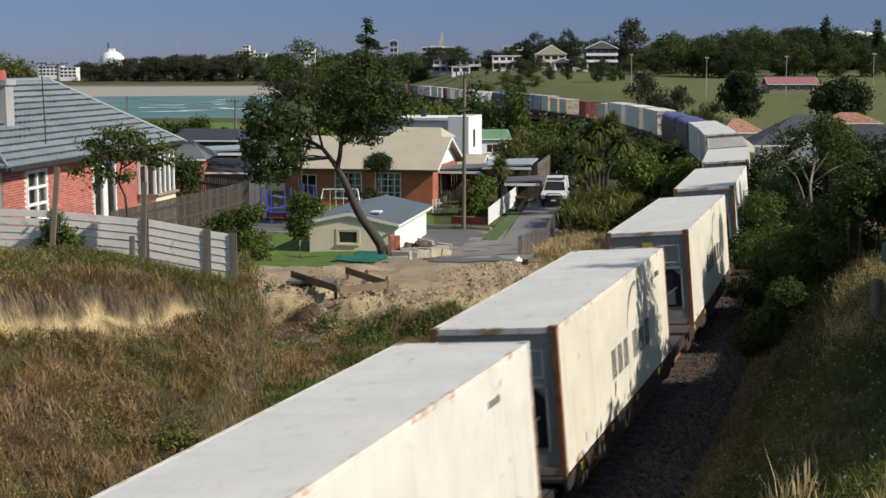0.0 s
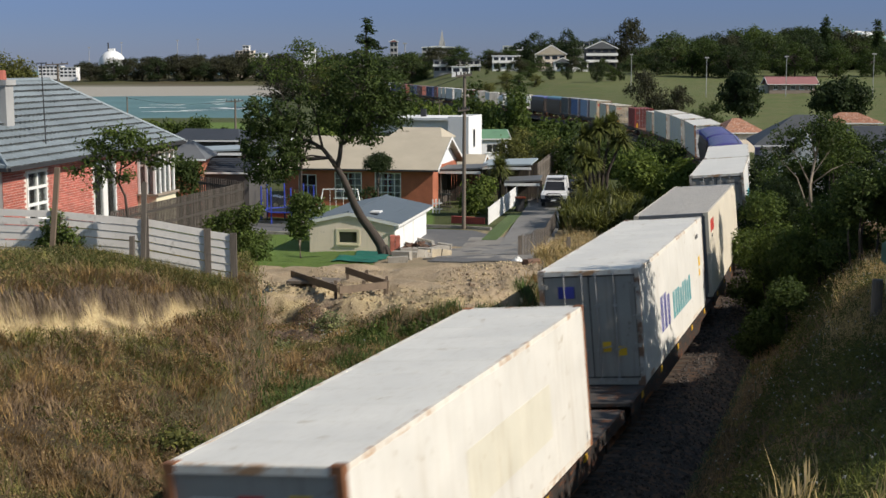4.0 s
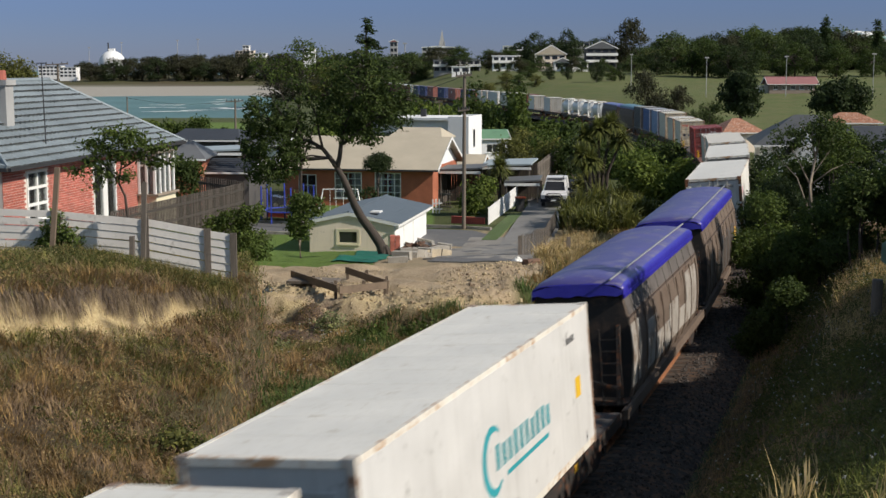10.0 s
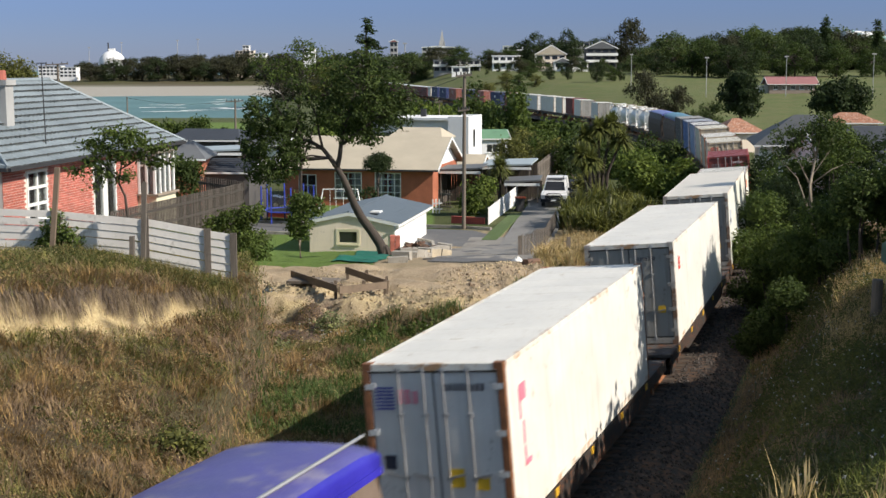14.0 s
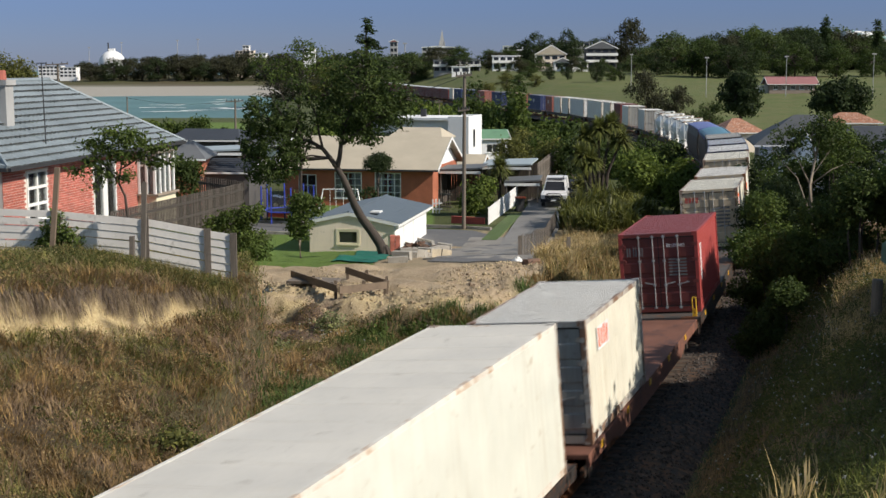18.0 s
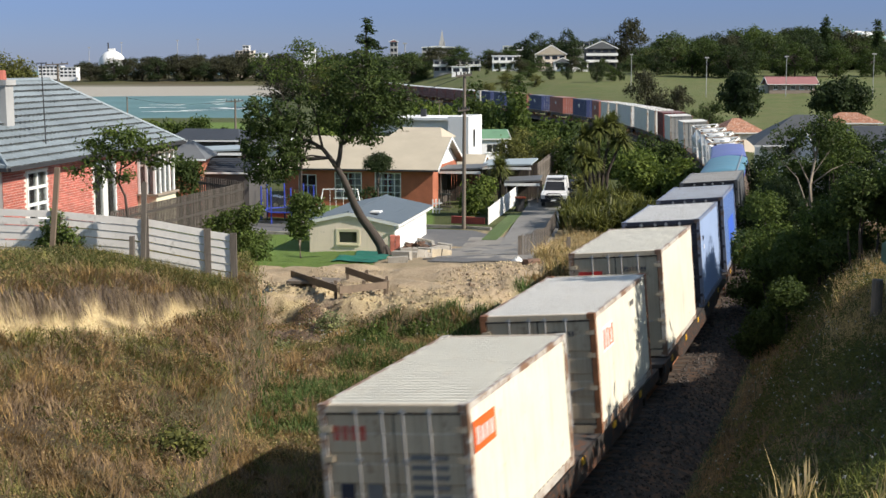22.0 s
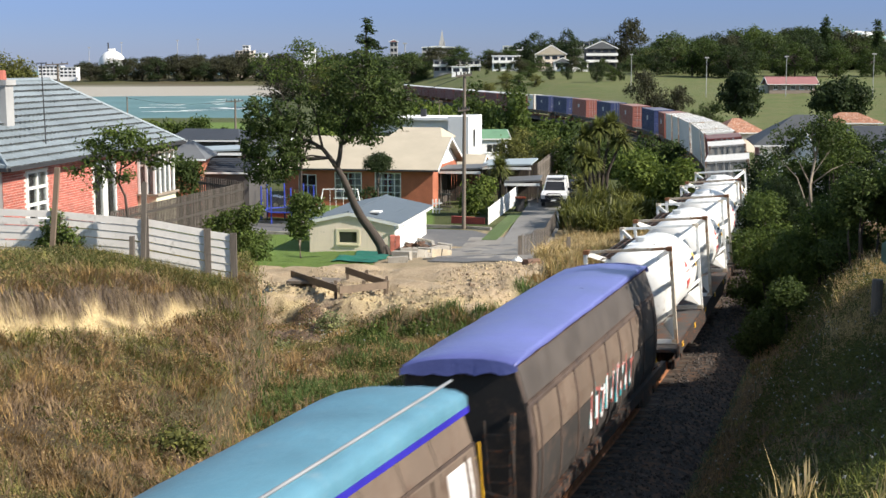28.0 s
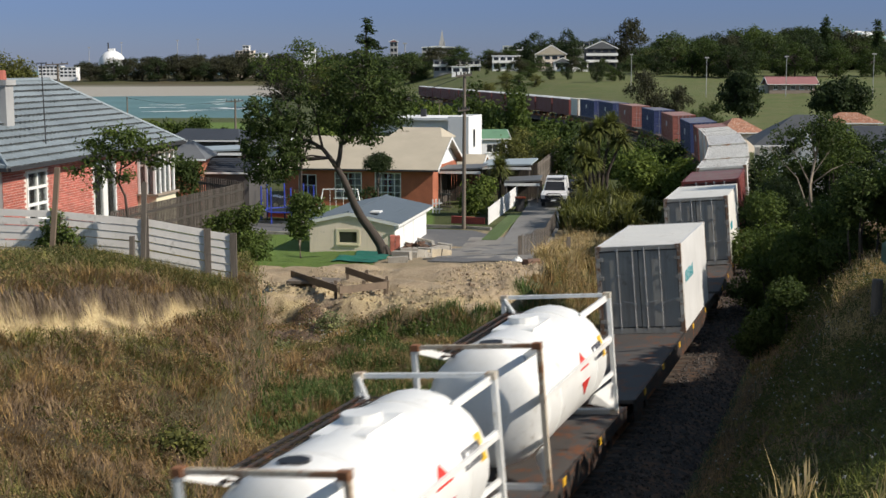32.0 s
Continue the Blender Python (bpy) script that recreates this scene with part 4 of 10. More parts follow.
        part("side_sign", Geo().loft([[on_side(z, b - 1.5), on_side(z, b - 0.5), on_side(z, b - 0.5, -0.01), on_side(z, b - 1.5, -0.01)] for z in (2.05, 2.35, 2.8)]), glyph_white, w)
    elif tag == "sign":
        part("side_sign", Geo().loft([[on_side(z, b - 1.3), on_side(z, b - 0.3), on_side(z, b - 0.3, -0.01), on_side(z, b - 1.3, -0.01)] for z in (2.05, 2.35, 2.8)]), glyph_white, w)
    carry(w, (q0 + q1) / 2)
    return w


tank_white = painted("tank_white", (0.80, 0.80, 0.77), 0.35, stain=(0.45, 0.42, 0.36), streak=0.15)


tan_frame = painted("tan_frame", (0.60, 0.52, 0.40), 0.6, 0.52, 0.6, (0.30, 0.15, 0.07))


def tank(q, label="white tank container in a steel frame with rusty corners"):
    """A tank in a twenty foot frame."""
    c = thing("tank_container", label, "container", group="tank containers on the train")
    h, W, H, R = 3.029, 1.219, 2.75, 1.17
    zc = 1.43
    rings = []
    n = 28
    for y, r in ((-h + 0.12, 0.22), (-h + 0.15, 0.52), (-h + 0.22, 0.78), (-h + 0.32, 0.97), (-h + 0.45, 1.09), (-h + 0.60, R), (-h + 0.62, R), (h - 0.62, R), (h - 0.60, R), (h - 0.45, 1.09), (h - 0.32, 0.97), (h - 0.22, 0.78), (h - 0.15, 0.52), (h - 0.12, 0.22)):
        rings.append([(r * math.cos(2 * math.pi * i / n), y, zc + r * math.sin(2 * math.pi * i / n)) for i in range(n)])
    part("shell", Geo().loft(rings), tank_white, c, smooth=True)
    for oy in (-1, 1):
        y = oy * (h - 0.06)
        for ox in (-1, 1):
            part("corner_post", Geo().box(ox * (W - 0.045) - 0.045, ox * (W - 0.045) + 0.045, y - 0.05, y + 0.05, 0, H), tan_frame if oy < 0 and ox > 0 else tank_white, c)
            for z0 in (-0.006, H - 0.11):
                part("corner_casting", Geo().box(ox * (W - 0.08) - 0.08, ox * (W - 0.08) + 0.08, y - 0.085, y + 0.085, z0, z0 + 0.12), rusty if oy < 0 and z0 > 0 else tan_frame, c)
            part("gusset", Geo().prism([(ox * (W - 0.10), y, 0.10), (ox * (W - 0.10), y, 0.75), (ox * (W - 0.35), y - oy * 0.75, 0.62), (ox * (W - 0.48), y - oy * 0.75, 0.42)], (ox * 0.05, 0, 0)), tank_white, c)
            part("upper_gusset", Geo().bar((ox * (W - 0.08), y - oy * 0.04, H - 0.10), (ox * 0.70, y - oy * 0.72, zc + 0.92), 0.05, 0.13), tank_white, c)
            part("lower_brace", Geo().bar((ox * (W - 0.06), y - oy * 0.04, 0.95), (ox * 0.86, y - oy * 0.62, 0.72), 0.05, 0.10), tank_white, c)
            part("post_strut", Geo().bar((ox * (W - 0.06), y, 1.75), (ox * (W - 0.12), y - oy * 0.7, 1.70), 0.06, 0.10), tank_white, c)
        for z0, z1 in ((H - 0.085, H - 0.005), (0.01, 0.12)):
            part("end_beam", Geo().box(-W + 0.1, W - 0.1, y - 0.04, y + 0.04, z0, z1), tan_frame if oy < 0 and z0 > 1 else tank_white, c)
    for ox in (-1, 1):
        part("side_rail", Geo().box(ox * 1.17 - 0.03, ox * 1.17 + 0.03, -h + 0.1, h - 0.1, 1.66, 1.74), tank_white, c)
    deck = Geo()
    for k in range(24):
        yy = -h + 0.55 + (2 * h - 1.1) * k / 23
        deck.box(-0.98, -0.58, yy - 0.02, yy + 0.02, zc + 0.99, zc + 1.02)
    for x in (-0.98, -0.78, -0.58):
        deck.box(x - 0.015, x + 0.015, -h + 0.5, h - 0.5, zc + 0.98, zc + 1.03)
    part("walkway", deck, dark_steel, c)
    part("manhole", Geo().tube((0, 0.3, zc + R - 0.05), (0, 0.3, zc + R + 0.12), 0.30, n=16), tank_white, c)
    part("valve_cover", Geo().tube((0.0, -2.0, zc + R - 0.12), (0.0, -2.0, zc + R + 0.02), 0.22, n=16), unit_dark, c)
    part("spill_box", Geo().box(-0.42, 0.42, -0.55, 0.85, zc + R - 0.16, zc + R - 0.02), tank_white, c)
    for y in (-1.55, 1.55):
        ring = [[(rr * math.cos(2 * math.pi * i / n), yy, zc + rr * math.sin(2 * math.pi * i / n)) for i in range(n)] for yy, rr in ((y - 0.05, R - 0.01), (y - 0.05, R + 0.014), (y + 0.05, R + 0.014), (y + 0.05, R - 0.01))]
        part("shell_band", Geo().loft(ring, caps=False), tank_white, c, smooth=True)
    # markings follow the shell: two red triangles, dark figures as bars, a yellow panel
    def on_shell(y, a):
        return Vector((1.003 * R * math.cos(a), y, zc + 1.003 * R * math.sin(a)))

    for a0, a1 in ((0.14, 0.42), (-0.34, -0.08)):
        g = Geo()
        p = [on_shell(0.05, a0), on_shell(0.75, a0), on_shell(0.40, a1)] if a0 > 0 else [on_shell(0.05, a1), on_shell(0.40, a0), on_shell(0.75, a1)]
        g.prism(p, (0.012, 0, 0.004))
        part("red_triangle", g, glyph_red, c)
    for k in range(5):
        y = 1.35 + 0.17 * k
        part("side_figure", Geo().prism([on_shell(y, 0.10), on_shell(y + 0.10, 0.10), on_shell(y + 0.10, 0.36), on_shell(y, 0.36)], (0.01, 0, 0.003)), glyph_dark, c)
    part("hazard_panel", Geo().prism([on_shell(2.2 - 0.0, 0.06), on_shell(2.2 + 0.12, 0.06), on_shell(2.2 + 0.12, 0.44), on_shell(2.2, 0.44)], (0.012, 0, 0.003)).prism([on_shell(2.06 - 0.0, 0.06), on_shell(2.17, 0.06), on_shell(2.17, 0.44), on_shell(2.06, 0.44)], (0.012, 0, 0.003)), glyph_yellow, c)
    carry(c, q + h, DECK)
    return c


def ore_wagon(q0, q1):
    """A tall dark box wagon seen far off."""
    w = thing("box_wagon", "dark brown high-sided wagon with a pale cover", "wagon", group="brown wagons of the train")
    h = (q1 - q0) / 2 - 0.4
    g = Geo().box(-1.2, 1.2, -h, h, 0.95, 3.75)
    for k in range(12):
        y = -h + 2 * h * (k + 0.5) / 12
        for o in (-1, 1):
            g.box(o * 1.22 - 0.03, o * 1.22 + 0.03, y - 0.05, y + 0.05, 1.0, 3.7)
    part("body", g, maroon_paint, w)
    part("cover", Geo().prism([(-1.22, -h, 3.74), (1.22, -h, 3.74), (0.6, -h, 3.92), (-0.6, -h, 3.92)], (0, 2 * h, 0)), grey_white, w)
    for y in (-h + 1.9, h - 1.9):
        bogie(w, y)
    for o in (-1, 1):
        coupler(w, o * h, o)
    carry(w, (q0 + q1) / 2)
    return w


# what runs past, from the leading wagon back
L4, L2 = 12.19, 6.058
e4, e2 = -H40, -H20
container(-7.2, L4, white_paint, "long white refrigerated container with pale blue lettering", "reefer", ribbed=False, marks=[side_mark(-1.5, 0.7, 9, 0.55, glyph_teal, 4), side_mark(3.6, 2.25, 8, 0.13, glyph_grey, 14)])
container(6.8, L4, cream_paint, "long cream refrigerated container with rust-streaked corners and dark lettering", "reefer", ribbed=False, frame_mat=rusty, end_paint=shaded_end_grey, roof_paint=white_paint, marks=[side_word(-1.5, 0.55, 0.85, 1.5, 3, glyph_dark, 7), side_word(0.95, 3.3, 0.85, 1.5, 3, glyph_dark, 9, "more_lettering"), sweep(1.7, 1.35, 1.25, 2.9, 1.5, 0.13, glyph_grey, "side_swoosh"), side_mark(4.4, 2.3, 7, 0.14, glyph_grey, 8)])
container(23.8, L4, cream_paint, "long cream refrigerated container with brown rusty corner posts", "reefer", ribbed=False, frame_mat=rusty, end_paint=shaded_end_grey, roof_paint=white_paint, marks=[side_word(-1.5, 0.55, 0.9, 1.5, 3, glyph_dark, 11), side_word(0.95, 3.3, 0.9, 1.5, 3, glyph_dark, 13, "more_lettering"), sweep(1.7, 1.35, 1.25, 2.9, 1.5, 0.13, glyph_grey, "side_swoosh"), ("warning_plate", glyph_yellow, [(-0.15, 0.15, e4 + 0.04, e4 + 0.05, 2.3, 2.55)]), ("blue_plate", glyph_blue, [(-0.2, 0.1, e4 + 0.04, e4 + 0.05, 1.95, 2.08)])])
container(40.9, L4, white_paint, "long white refrigerated container with an overpainted side", "reefer", ribbed=False, frame_mat=rusty, end_paint=shaded_end_grey, marks=[side_patch(-1.6, 3.2, 0.9, 1.9, cream_paint), ("red_plate", glyph_red, [(-0.25, 0.1, e4 + 0.04, e4 + 0.05, 2.28, 2.48)]), ("warning_plate", glyph_yellow, [(0.45, 0.75, e4 + 0.04, e4 + 0.05, 2.28, 2.5)]), end_mark(-0.5, 1.98, 11, 0.15, glyph_dark, 6, e4)])
container(59.1, L4, white_paint, "long white refrigerated container with blue side lettering and bolted doors", "doors", ribbed=False, end_paint=shaded_end_grey, marks=[side_mark(-3.2, 0.75, 3, 0.95, glyph_blue, 21), side_mark(-1.0, 0.75, 8, 0.75, glyph_teal, 22), side_mark(4.3, 2.35, 8, 0.13, glyph_grey, 23), ("warning_plate", glyph_yellow, [(1.2195, 1.2235, 4.7, 5.1, 1.45, 1.75), (1.2195, 1.2235, 4.7, 5.0, 1.15, 1.35)]), ("round_badge", glyph_blue, [(-0.75, -0.35, e4 + 0.016, e4 + 0.026, 2.2, 2.5)]), plate(0.25, 0.45, 0.85, 1.1, e4, glyph_yellow), plate(0.62, 0.82, 0.75, 0.98, e4, glyph_yellow)])
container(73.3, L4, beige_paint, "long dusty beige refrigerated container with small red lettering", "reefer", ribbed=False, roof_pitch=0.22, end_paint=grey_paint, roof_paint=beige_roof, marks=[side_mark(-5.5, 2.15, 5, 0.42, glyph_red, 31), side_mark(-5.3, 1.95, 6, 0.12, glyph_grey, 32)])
container(92.8, L4, grey_white, "long pale grey refrigerated container with teal side lettering and bolted doors", "doors", ribbed=False, end_paint=shaded_end_grey, roof_paint=white_paint, marks=[side_word(-1.2, 2.2, 1.2, 1.62, 10, glyph_teal, 41), sweep(-1.25, 1.4, 0.52, 0.9, 5.4, 0.20, glyph_teal), side_patch(-0.6, 2.0, 0.98, 1.06, glyph_teal, name="underline"), plate(0.30, 0.52, 0.95, 1.18, e4, glyph_yellow), end_mark(0.22, 2.35, 9, 0.14, glyph_dark, 43, e4)])
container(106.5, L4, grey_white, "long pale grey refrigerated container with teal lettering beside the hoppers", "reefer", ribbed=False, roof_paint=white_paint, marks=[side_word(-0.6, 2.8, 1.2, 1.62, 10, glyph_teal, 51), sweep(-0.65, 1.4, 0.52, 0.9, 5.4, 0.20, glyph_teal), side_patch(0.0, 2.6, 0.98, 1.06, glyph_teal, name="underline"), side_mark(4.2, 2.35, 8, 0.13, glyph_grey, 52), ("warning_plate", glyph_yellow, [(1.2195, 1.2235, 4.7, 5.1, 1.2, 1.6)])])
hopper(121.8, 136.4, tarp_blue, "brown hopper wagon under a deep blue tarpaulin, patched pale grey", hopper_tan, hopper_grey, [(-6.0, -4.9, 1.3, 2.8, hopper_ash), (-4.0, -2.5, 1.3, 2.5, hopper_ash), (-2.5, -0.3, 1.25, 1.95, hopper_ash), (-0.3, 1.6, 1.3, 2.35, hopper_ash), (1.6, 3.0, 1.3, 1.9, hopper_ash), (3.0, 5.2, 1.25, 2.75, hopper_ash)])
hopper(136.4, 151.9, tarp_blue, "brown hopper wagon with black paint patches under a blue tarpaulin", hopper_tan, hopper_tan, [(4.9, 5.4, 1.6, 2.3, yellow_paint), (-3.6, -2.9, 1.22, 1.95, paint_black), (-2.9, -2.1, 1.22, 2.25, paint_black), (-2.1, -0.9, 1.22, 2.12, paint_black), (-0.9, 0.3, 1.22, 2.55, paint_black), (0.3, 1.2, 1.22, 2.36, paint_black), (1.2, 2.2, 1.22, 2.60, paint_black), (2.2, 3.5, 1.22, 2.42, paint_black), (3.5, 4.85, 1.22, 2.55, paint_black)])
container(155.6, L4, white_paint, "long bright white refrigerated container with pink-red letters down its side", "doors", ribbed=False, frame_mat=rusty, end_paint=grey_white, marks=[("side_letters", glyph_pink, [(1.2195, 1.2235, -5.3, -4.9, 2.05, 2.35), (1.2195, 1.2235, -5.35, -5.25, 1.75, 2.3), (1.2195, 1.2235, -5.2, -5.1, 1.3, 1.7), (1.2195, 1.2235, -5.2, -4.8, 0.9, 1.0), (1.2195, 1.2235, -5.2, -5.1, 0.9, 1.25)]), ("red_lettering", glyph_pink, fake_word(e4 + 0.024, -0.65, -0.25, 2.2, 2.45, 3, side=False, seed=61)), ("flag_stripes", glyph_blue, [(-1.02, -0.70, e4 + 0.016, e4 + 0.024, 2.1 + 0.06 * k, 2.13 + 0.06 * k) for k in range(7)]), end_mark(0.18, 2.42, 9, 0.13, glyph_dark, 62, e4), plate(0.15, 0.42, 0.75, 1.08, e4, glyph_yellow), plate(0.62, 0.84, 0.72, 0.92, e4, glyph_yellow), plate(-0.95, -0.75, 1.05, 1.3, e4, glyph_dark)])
container(172.8, L4, white_paint, "long white refrigerated container with bolted doors greyed as in shade", "doors", ribbed=False, end_paint=shaded_end_grey, marks=[end_mark(0.15, 2.4, 8, 0.12, glyph_dark, 71, e4), plate(0.72, 0.92, 0.9, 1.1, e4, glyph_yellow), side_mark(-5.3, 2.0, 2, 0.4, glyph_red, 72)])
container(189.4, L4, ivory_paint, "long off-white container with a faint grey badge and doors greyed as in shade", "doors", ribbed=False, end_paint=shaded_end_grey, roof_paint=roof_warm_white, marks=[side_patch(-5.55, -4.55, 1.55, 2.15, glyph_pale, name="faded_badge"), side_word(-5.45, -4.65, 1.62, 1.80, 5, glyph_grey, 81), end_mark(0.15, 2.35, 9, 0.13, glyph_dark, 82, e4), end_mark(0.45, 2.17, 4, 0.13, glyph_dark, 83, e4, "size_code"), end_mark(0.1, 1.95, 6, 0.07, glyph_dark, 84, e4, "weight_table"), end_mark(0.1, 1.83, 5, 0.07, glyph_dark, 85, e4, "weight_table"), end_mark(0.1, 1.71, 4, 0.07, glyph_dark, 86, e4, "weight_table"), end_mark(0.6, 1.83, 5, 0.07, glyph_dark, 87, e4, "weight_figures"), end_mark(0.6, 1.71, 5, 0.07, glyph_dark, 88, e4, "weight_figures"), plate(0.62, 0.85, 0.72, 0.98, e4, glyph_yellow), plate(-0.5, -0.3, 0.75, 1.0, e4, glyph_yellow)])
container(203.9, L2, cream_paint, "short cream container with an orange sign on its side", "doors", 2.59, end_paint=shaded_end_grey, roof_paint=white_paint, frame_mat=None, marks=[side_patch(-1.9, -0.75, 1.75, 2.25, glyph_white, True), side_mark(-1.85, 1.80, 4, 0.42, glyph_orange, 91, True)])
# maroon doors are the red paint with its shade mixed in
container(220.8, L2, red_paint, "short bright red container with white lettering on doors darkened as in shade", "doors", 2.59, end_paint=maroon_paint, roof_paint=red_roof, marks=[end_mark(-1.0, 1.85, 3, 0.32, glyph_grey, 101, e2), end_mark(0.25, 2.12, 8, 0.12, glyph_white, 102, e2), *[("data_line", glyph_grey, [(0.3, 0.85, e2 + 0.016, e2 + 0.024, 1.2 + 0.1 * k, 1.25 + 0.1 * k)]) for k in range(6)], ("side_letters", glyph_white, [(1.200, 1.204, -2.45 + 0.1 * (k % 2), -1.95, 2.05 - 0.12 * k, 2.11 - 0.12 * k) for k in range(10)] + [(1.200, 1.204, -2.25, -2.15, 0.9, 2.1)]), side_patch(-0.9, 1.0, 1.3, 1.9, surface("repaint_red", (0.37, 0.05, 0.042), 0.6), True)])
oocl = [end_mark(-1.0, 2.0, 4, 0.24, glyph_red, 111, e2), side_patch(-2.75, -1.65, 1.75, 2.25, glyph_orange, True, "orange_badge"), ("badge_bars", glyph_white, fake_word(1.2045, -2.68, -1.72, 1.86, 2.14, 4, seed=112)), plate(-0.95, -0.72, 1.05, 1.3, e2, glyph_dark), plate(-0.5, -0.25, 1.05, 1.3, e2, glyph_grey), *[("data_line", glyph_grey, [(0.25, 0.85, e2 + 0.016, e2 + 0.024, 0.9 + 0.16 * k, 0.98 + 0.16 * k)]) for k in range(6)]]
container(238.3, L2, cream_paint, "short cream container with red lettering and stained doors", "doors", 2.59, end_paint=shaded_door_cream, frame_mat=None, marks=oocl)
container(246.85, L2, cream_paint, "short cream container with an orange sign and a white ribbed roof", "doors", 2.59, end_paint=shaded_door_cream, roof_paint=white_paint, frame_mat=rusty, marks=[side_patch(-2.3, -1.2, 1.6, 2.15, glyph_white, True), side_mark(-2.25, 1.65, 4, 0.44, glyph_orange, 121, True), end_mark(-1.0, 1.95, 4, 0.22, glyph_red, 122, e2), end_mark(0.2, 2.1, 8, 0.12, glyph_dark, 123, e2), side_mark(0.9, 2.1, 6, 0.12, glyph_grey, 124, True)])
container(255.4, L2, cream_paint, "short tall cream container with red plate on the doors", "doors", 2.9, ribbed=False, roof_pitch=0.3, end_paint=shaded_door_cream, marks=[plate(-0.98, -0.35, 2.1, 2.38, e2, glyph_red), plate(-0.95, -0.7, 2.12, 2.22, e2, glyph_orange), end_mark(0.2, 2.35, 8, 0.13, glyph_dark, 131, e2)])
container(263.7, L2, light_blue, "short faded pale blue container with a ribbed grey roof", "doors", 2.9, end_paint=shaded_door_navy, roof_paint=grey_white, marks=[side_mark(-2.3, 2.1, 4, 0.16, glyph_dark, 141, True), side_mark(-2.1, 1.8, 3, 0.15, glyph_white, 142, True), end_mark(0.1, 1.9, 8, 0.13, glyph_grey, 143, e2)])
container(272.0, L2, blue_paint, "short blue container with a brighter repainted patch and doors darkened as in shade", "doors", 2.9, end_paint=shaded_door_navy, roof_paint=surface("blue_grey_roof", (0.34, 0.38, 0.45), 0.6, 0, 0.25, 8.0, 0.8, 0.1, (0.2, 0.2, 0.22), 0.45), marks=[side_patch(-0.9, 1.9, 0.95, 1.8, surface("repaint_blue", (0.05, 0.14, 0.62), 0.6), True), ("warning_plate", glyph_yellow, [(1.200, 1.204, 2.2, 2.45, 0.55, 0.8)]), end_mark(0.15, 2.2, 8, 0.13, glyph_grey, 151, e2)])
# near-black end: charcoal doors with their shade put into the colour
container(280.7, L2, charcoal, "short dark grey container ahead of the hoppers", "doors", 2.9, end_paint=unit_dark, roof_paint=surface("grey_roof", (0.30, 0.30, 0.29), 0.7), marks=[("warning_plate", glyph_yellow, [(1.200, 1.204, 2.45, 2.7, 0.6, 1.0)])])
hopper(287.2, 302.2, tarp_sky, "brown hopper wagon under a sky-blue tarpaulin with a white sign", hopper_tan, hopper_tan, (), "sign")
hopper(302.4, 317.6, tarp_violet, "dark brown hopper wagon under a violet tarpaulin, sprayed with paint", hopper_brown, paint_black, [(-6.0, 5.6, 2.05, 2.85, hopper_tan), (-6.0, 5.9, 1.0, 2.03, end_black)], "scrawl", rod=False)
for q in (319.5, 328.2, 337.0, 345.7):
    tank(q)
container(362.1, L2, grey_white, "short white container with teal lettering and doors greyed as in shade", "doors", 2.65, end_paint=shaded_end_grey, roof_paint=white_paint, ribbed=False, marks=[side_mark(-2.4, 1.4, 8, 0.38, glyph_teal, 161)])
container(377.4, L2, white_paint, "short white container with stained doors greyed as in shade", "doors", 2.75, end_paint=shaded_end_grey, ribbed=False, marks=[side_mark(-2.4, 1.3, 6, 0.3, glyph_teal, 171)])
container(384.8, L2, maroon_paint, "short dark brown ribbed container", "doors", 2.9)
for q, L, pnt, lab in ((394.0, L2, white_paint, "short white container with grey doors"), (402.0, L4, white_paint, "long white container with pale doors"), (417.5, L4, grey_white, "long pale grey steel container"), (431.0, L2, white_paint, "short white steel container with ribbed walls"), (438.4, L2, white_paint, "short white steel container with ribbed walls"), (446.0, L2, brown_red, "short faded red container"), (457.0, L4, navy_paint, "long navy blue container"), (478.0, L4, brown_red, "long faded red container"), (498.0, L4, navy_paint, "long navy blue container"), (519.5, L4, brown_red, "long faded red container"), (537.0, L4, navy_paint, "long navy blue container"), (553.6, L4, navy_paint, "long navy blue container"), (568.0, L2, white_paint, "short white container with a plain end")):
    container(q, L, pnt, lab, "doors" if pnt is not white_paint or L == L4 else "flat", 2.9, marks=[side_mark(-1.5, 1.4, 4, 0.4, glyph_white, int(q), True), ("far_side_lettering", glyph_white, [(-1.206, -1.200, 0.3 * k, 0.3 * k + 0.2, 1.5, 2.1) for k in range(4)])] if pnt in (navy_paint, brown_red) else ())
for q0, q1, dm, rl in ((-8.0, 6.2, None, 0), (6.3, 22.0, None, 0), (22.1, 38.6, None, 0), (38.7, 56.6, None, 0), (56.8, 72.9, None, 0), (73.0, 89.6, None, 0), (89.9, 106.1, None, 0), (106.2, 121.6, None, 0), (153.6, 170.6, None, 0), (170.9, 188.0, None, 0), (188.1, 202.7, None, 0), (202.8, 219.5, deck_red, 0), (219.6, 237.2, None, 1), (237.3, 254.0, None, 1), (254.1, 271.2, None, 0), (271.3, 287.1, None, 0), (318.4, 335.7, None, 0), (335.9, 352.8, None, 0), (353.0, 370.0, None, 0), (370.2, 392.0, None, 0), (392.3, 416.0, None, 0), (416.2, 430.2, None, 0), (430.4, 453.4, None, 0), (453.6, 472.0, None, 0), (472.3, 492.0, None, 0), (492.3, 512.0, None, 0), (512.3, 533.0, None, 0), (533.2, 551.0, None, 0), (551.2, 575.0, None, 0)):
    flat_wagon(q0, q1, dm, bool(rl), "flat container wagon with a rust-red deck" if dm else "flat container wagon with a worn grey deck")
for k in range(13):
    ore_wagon(575.5 + 16.0 * k, 591.3 + 16.0 * k)

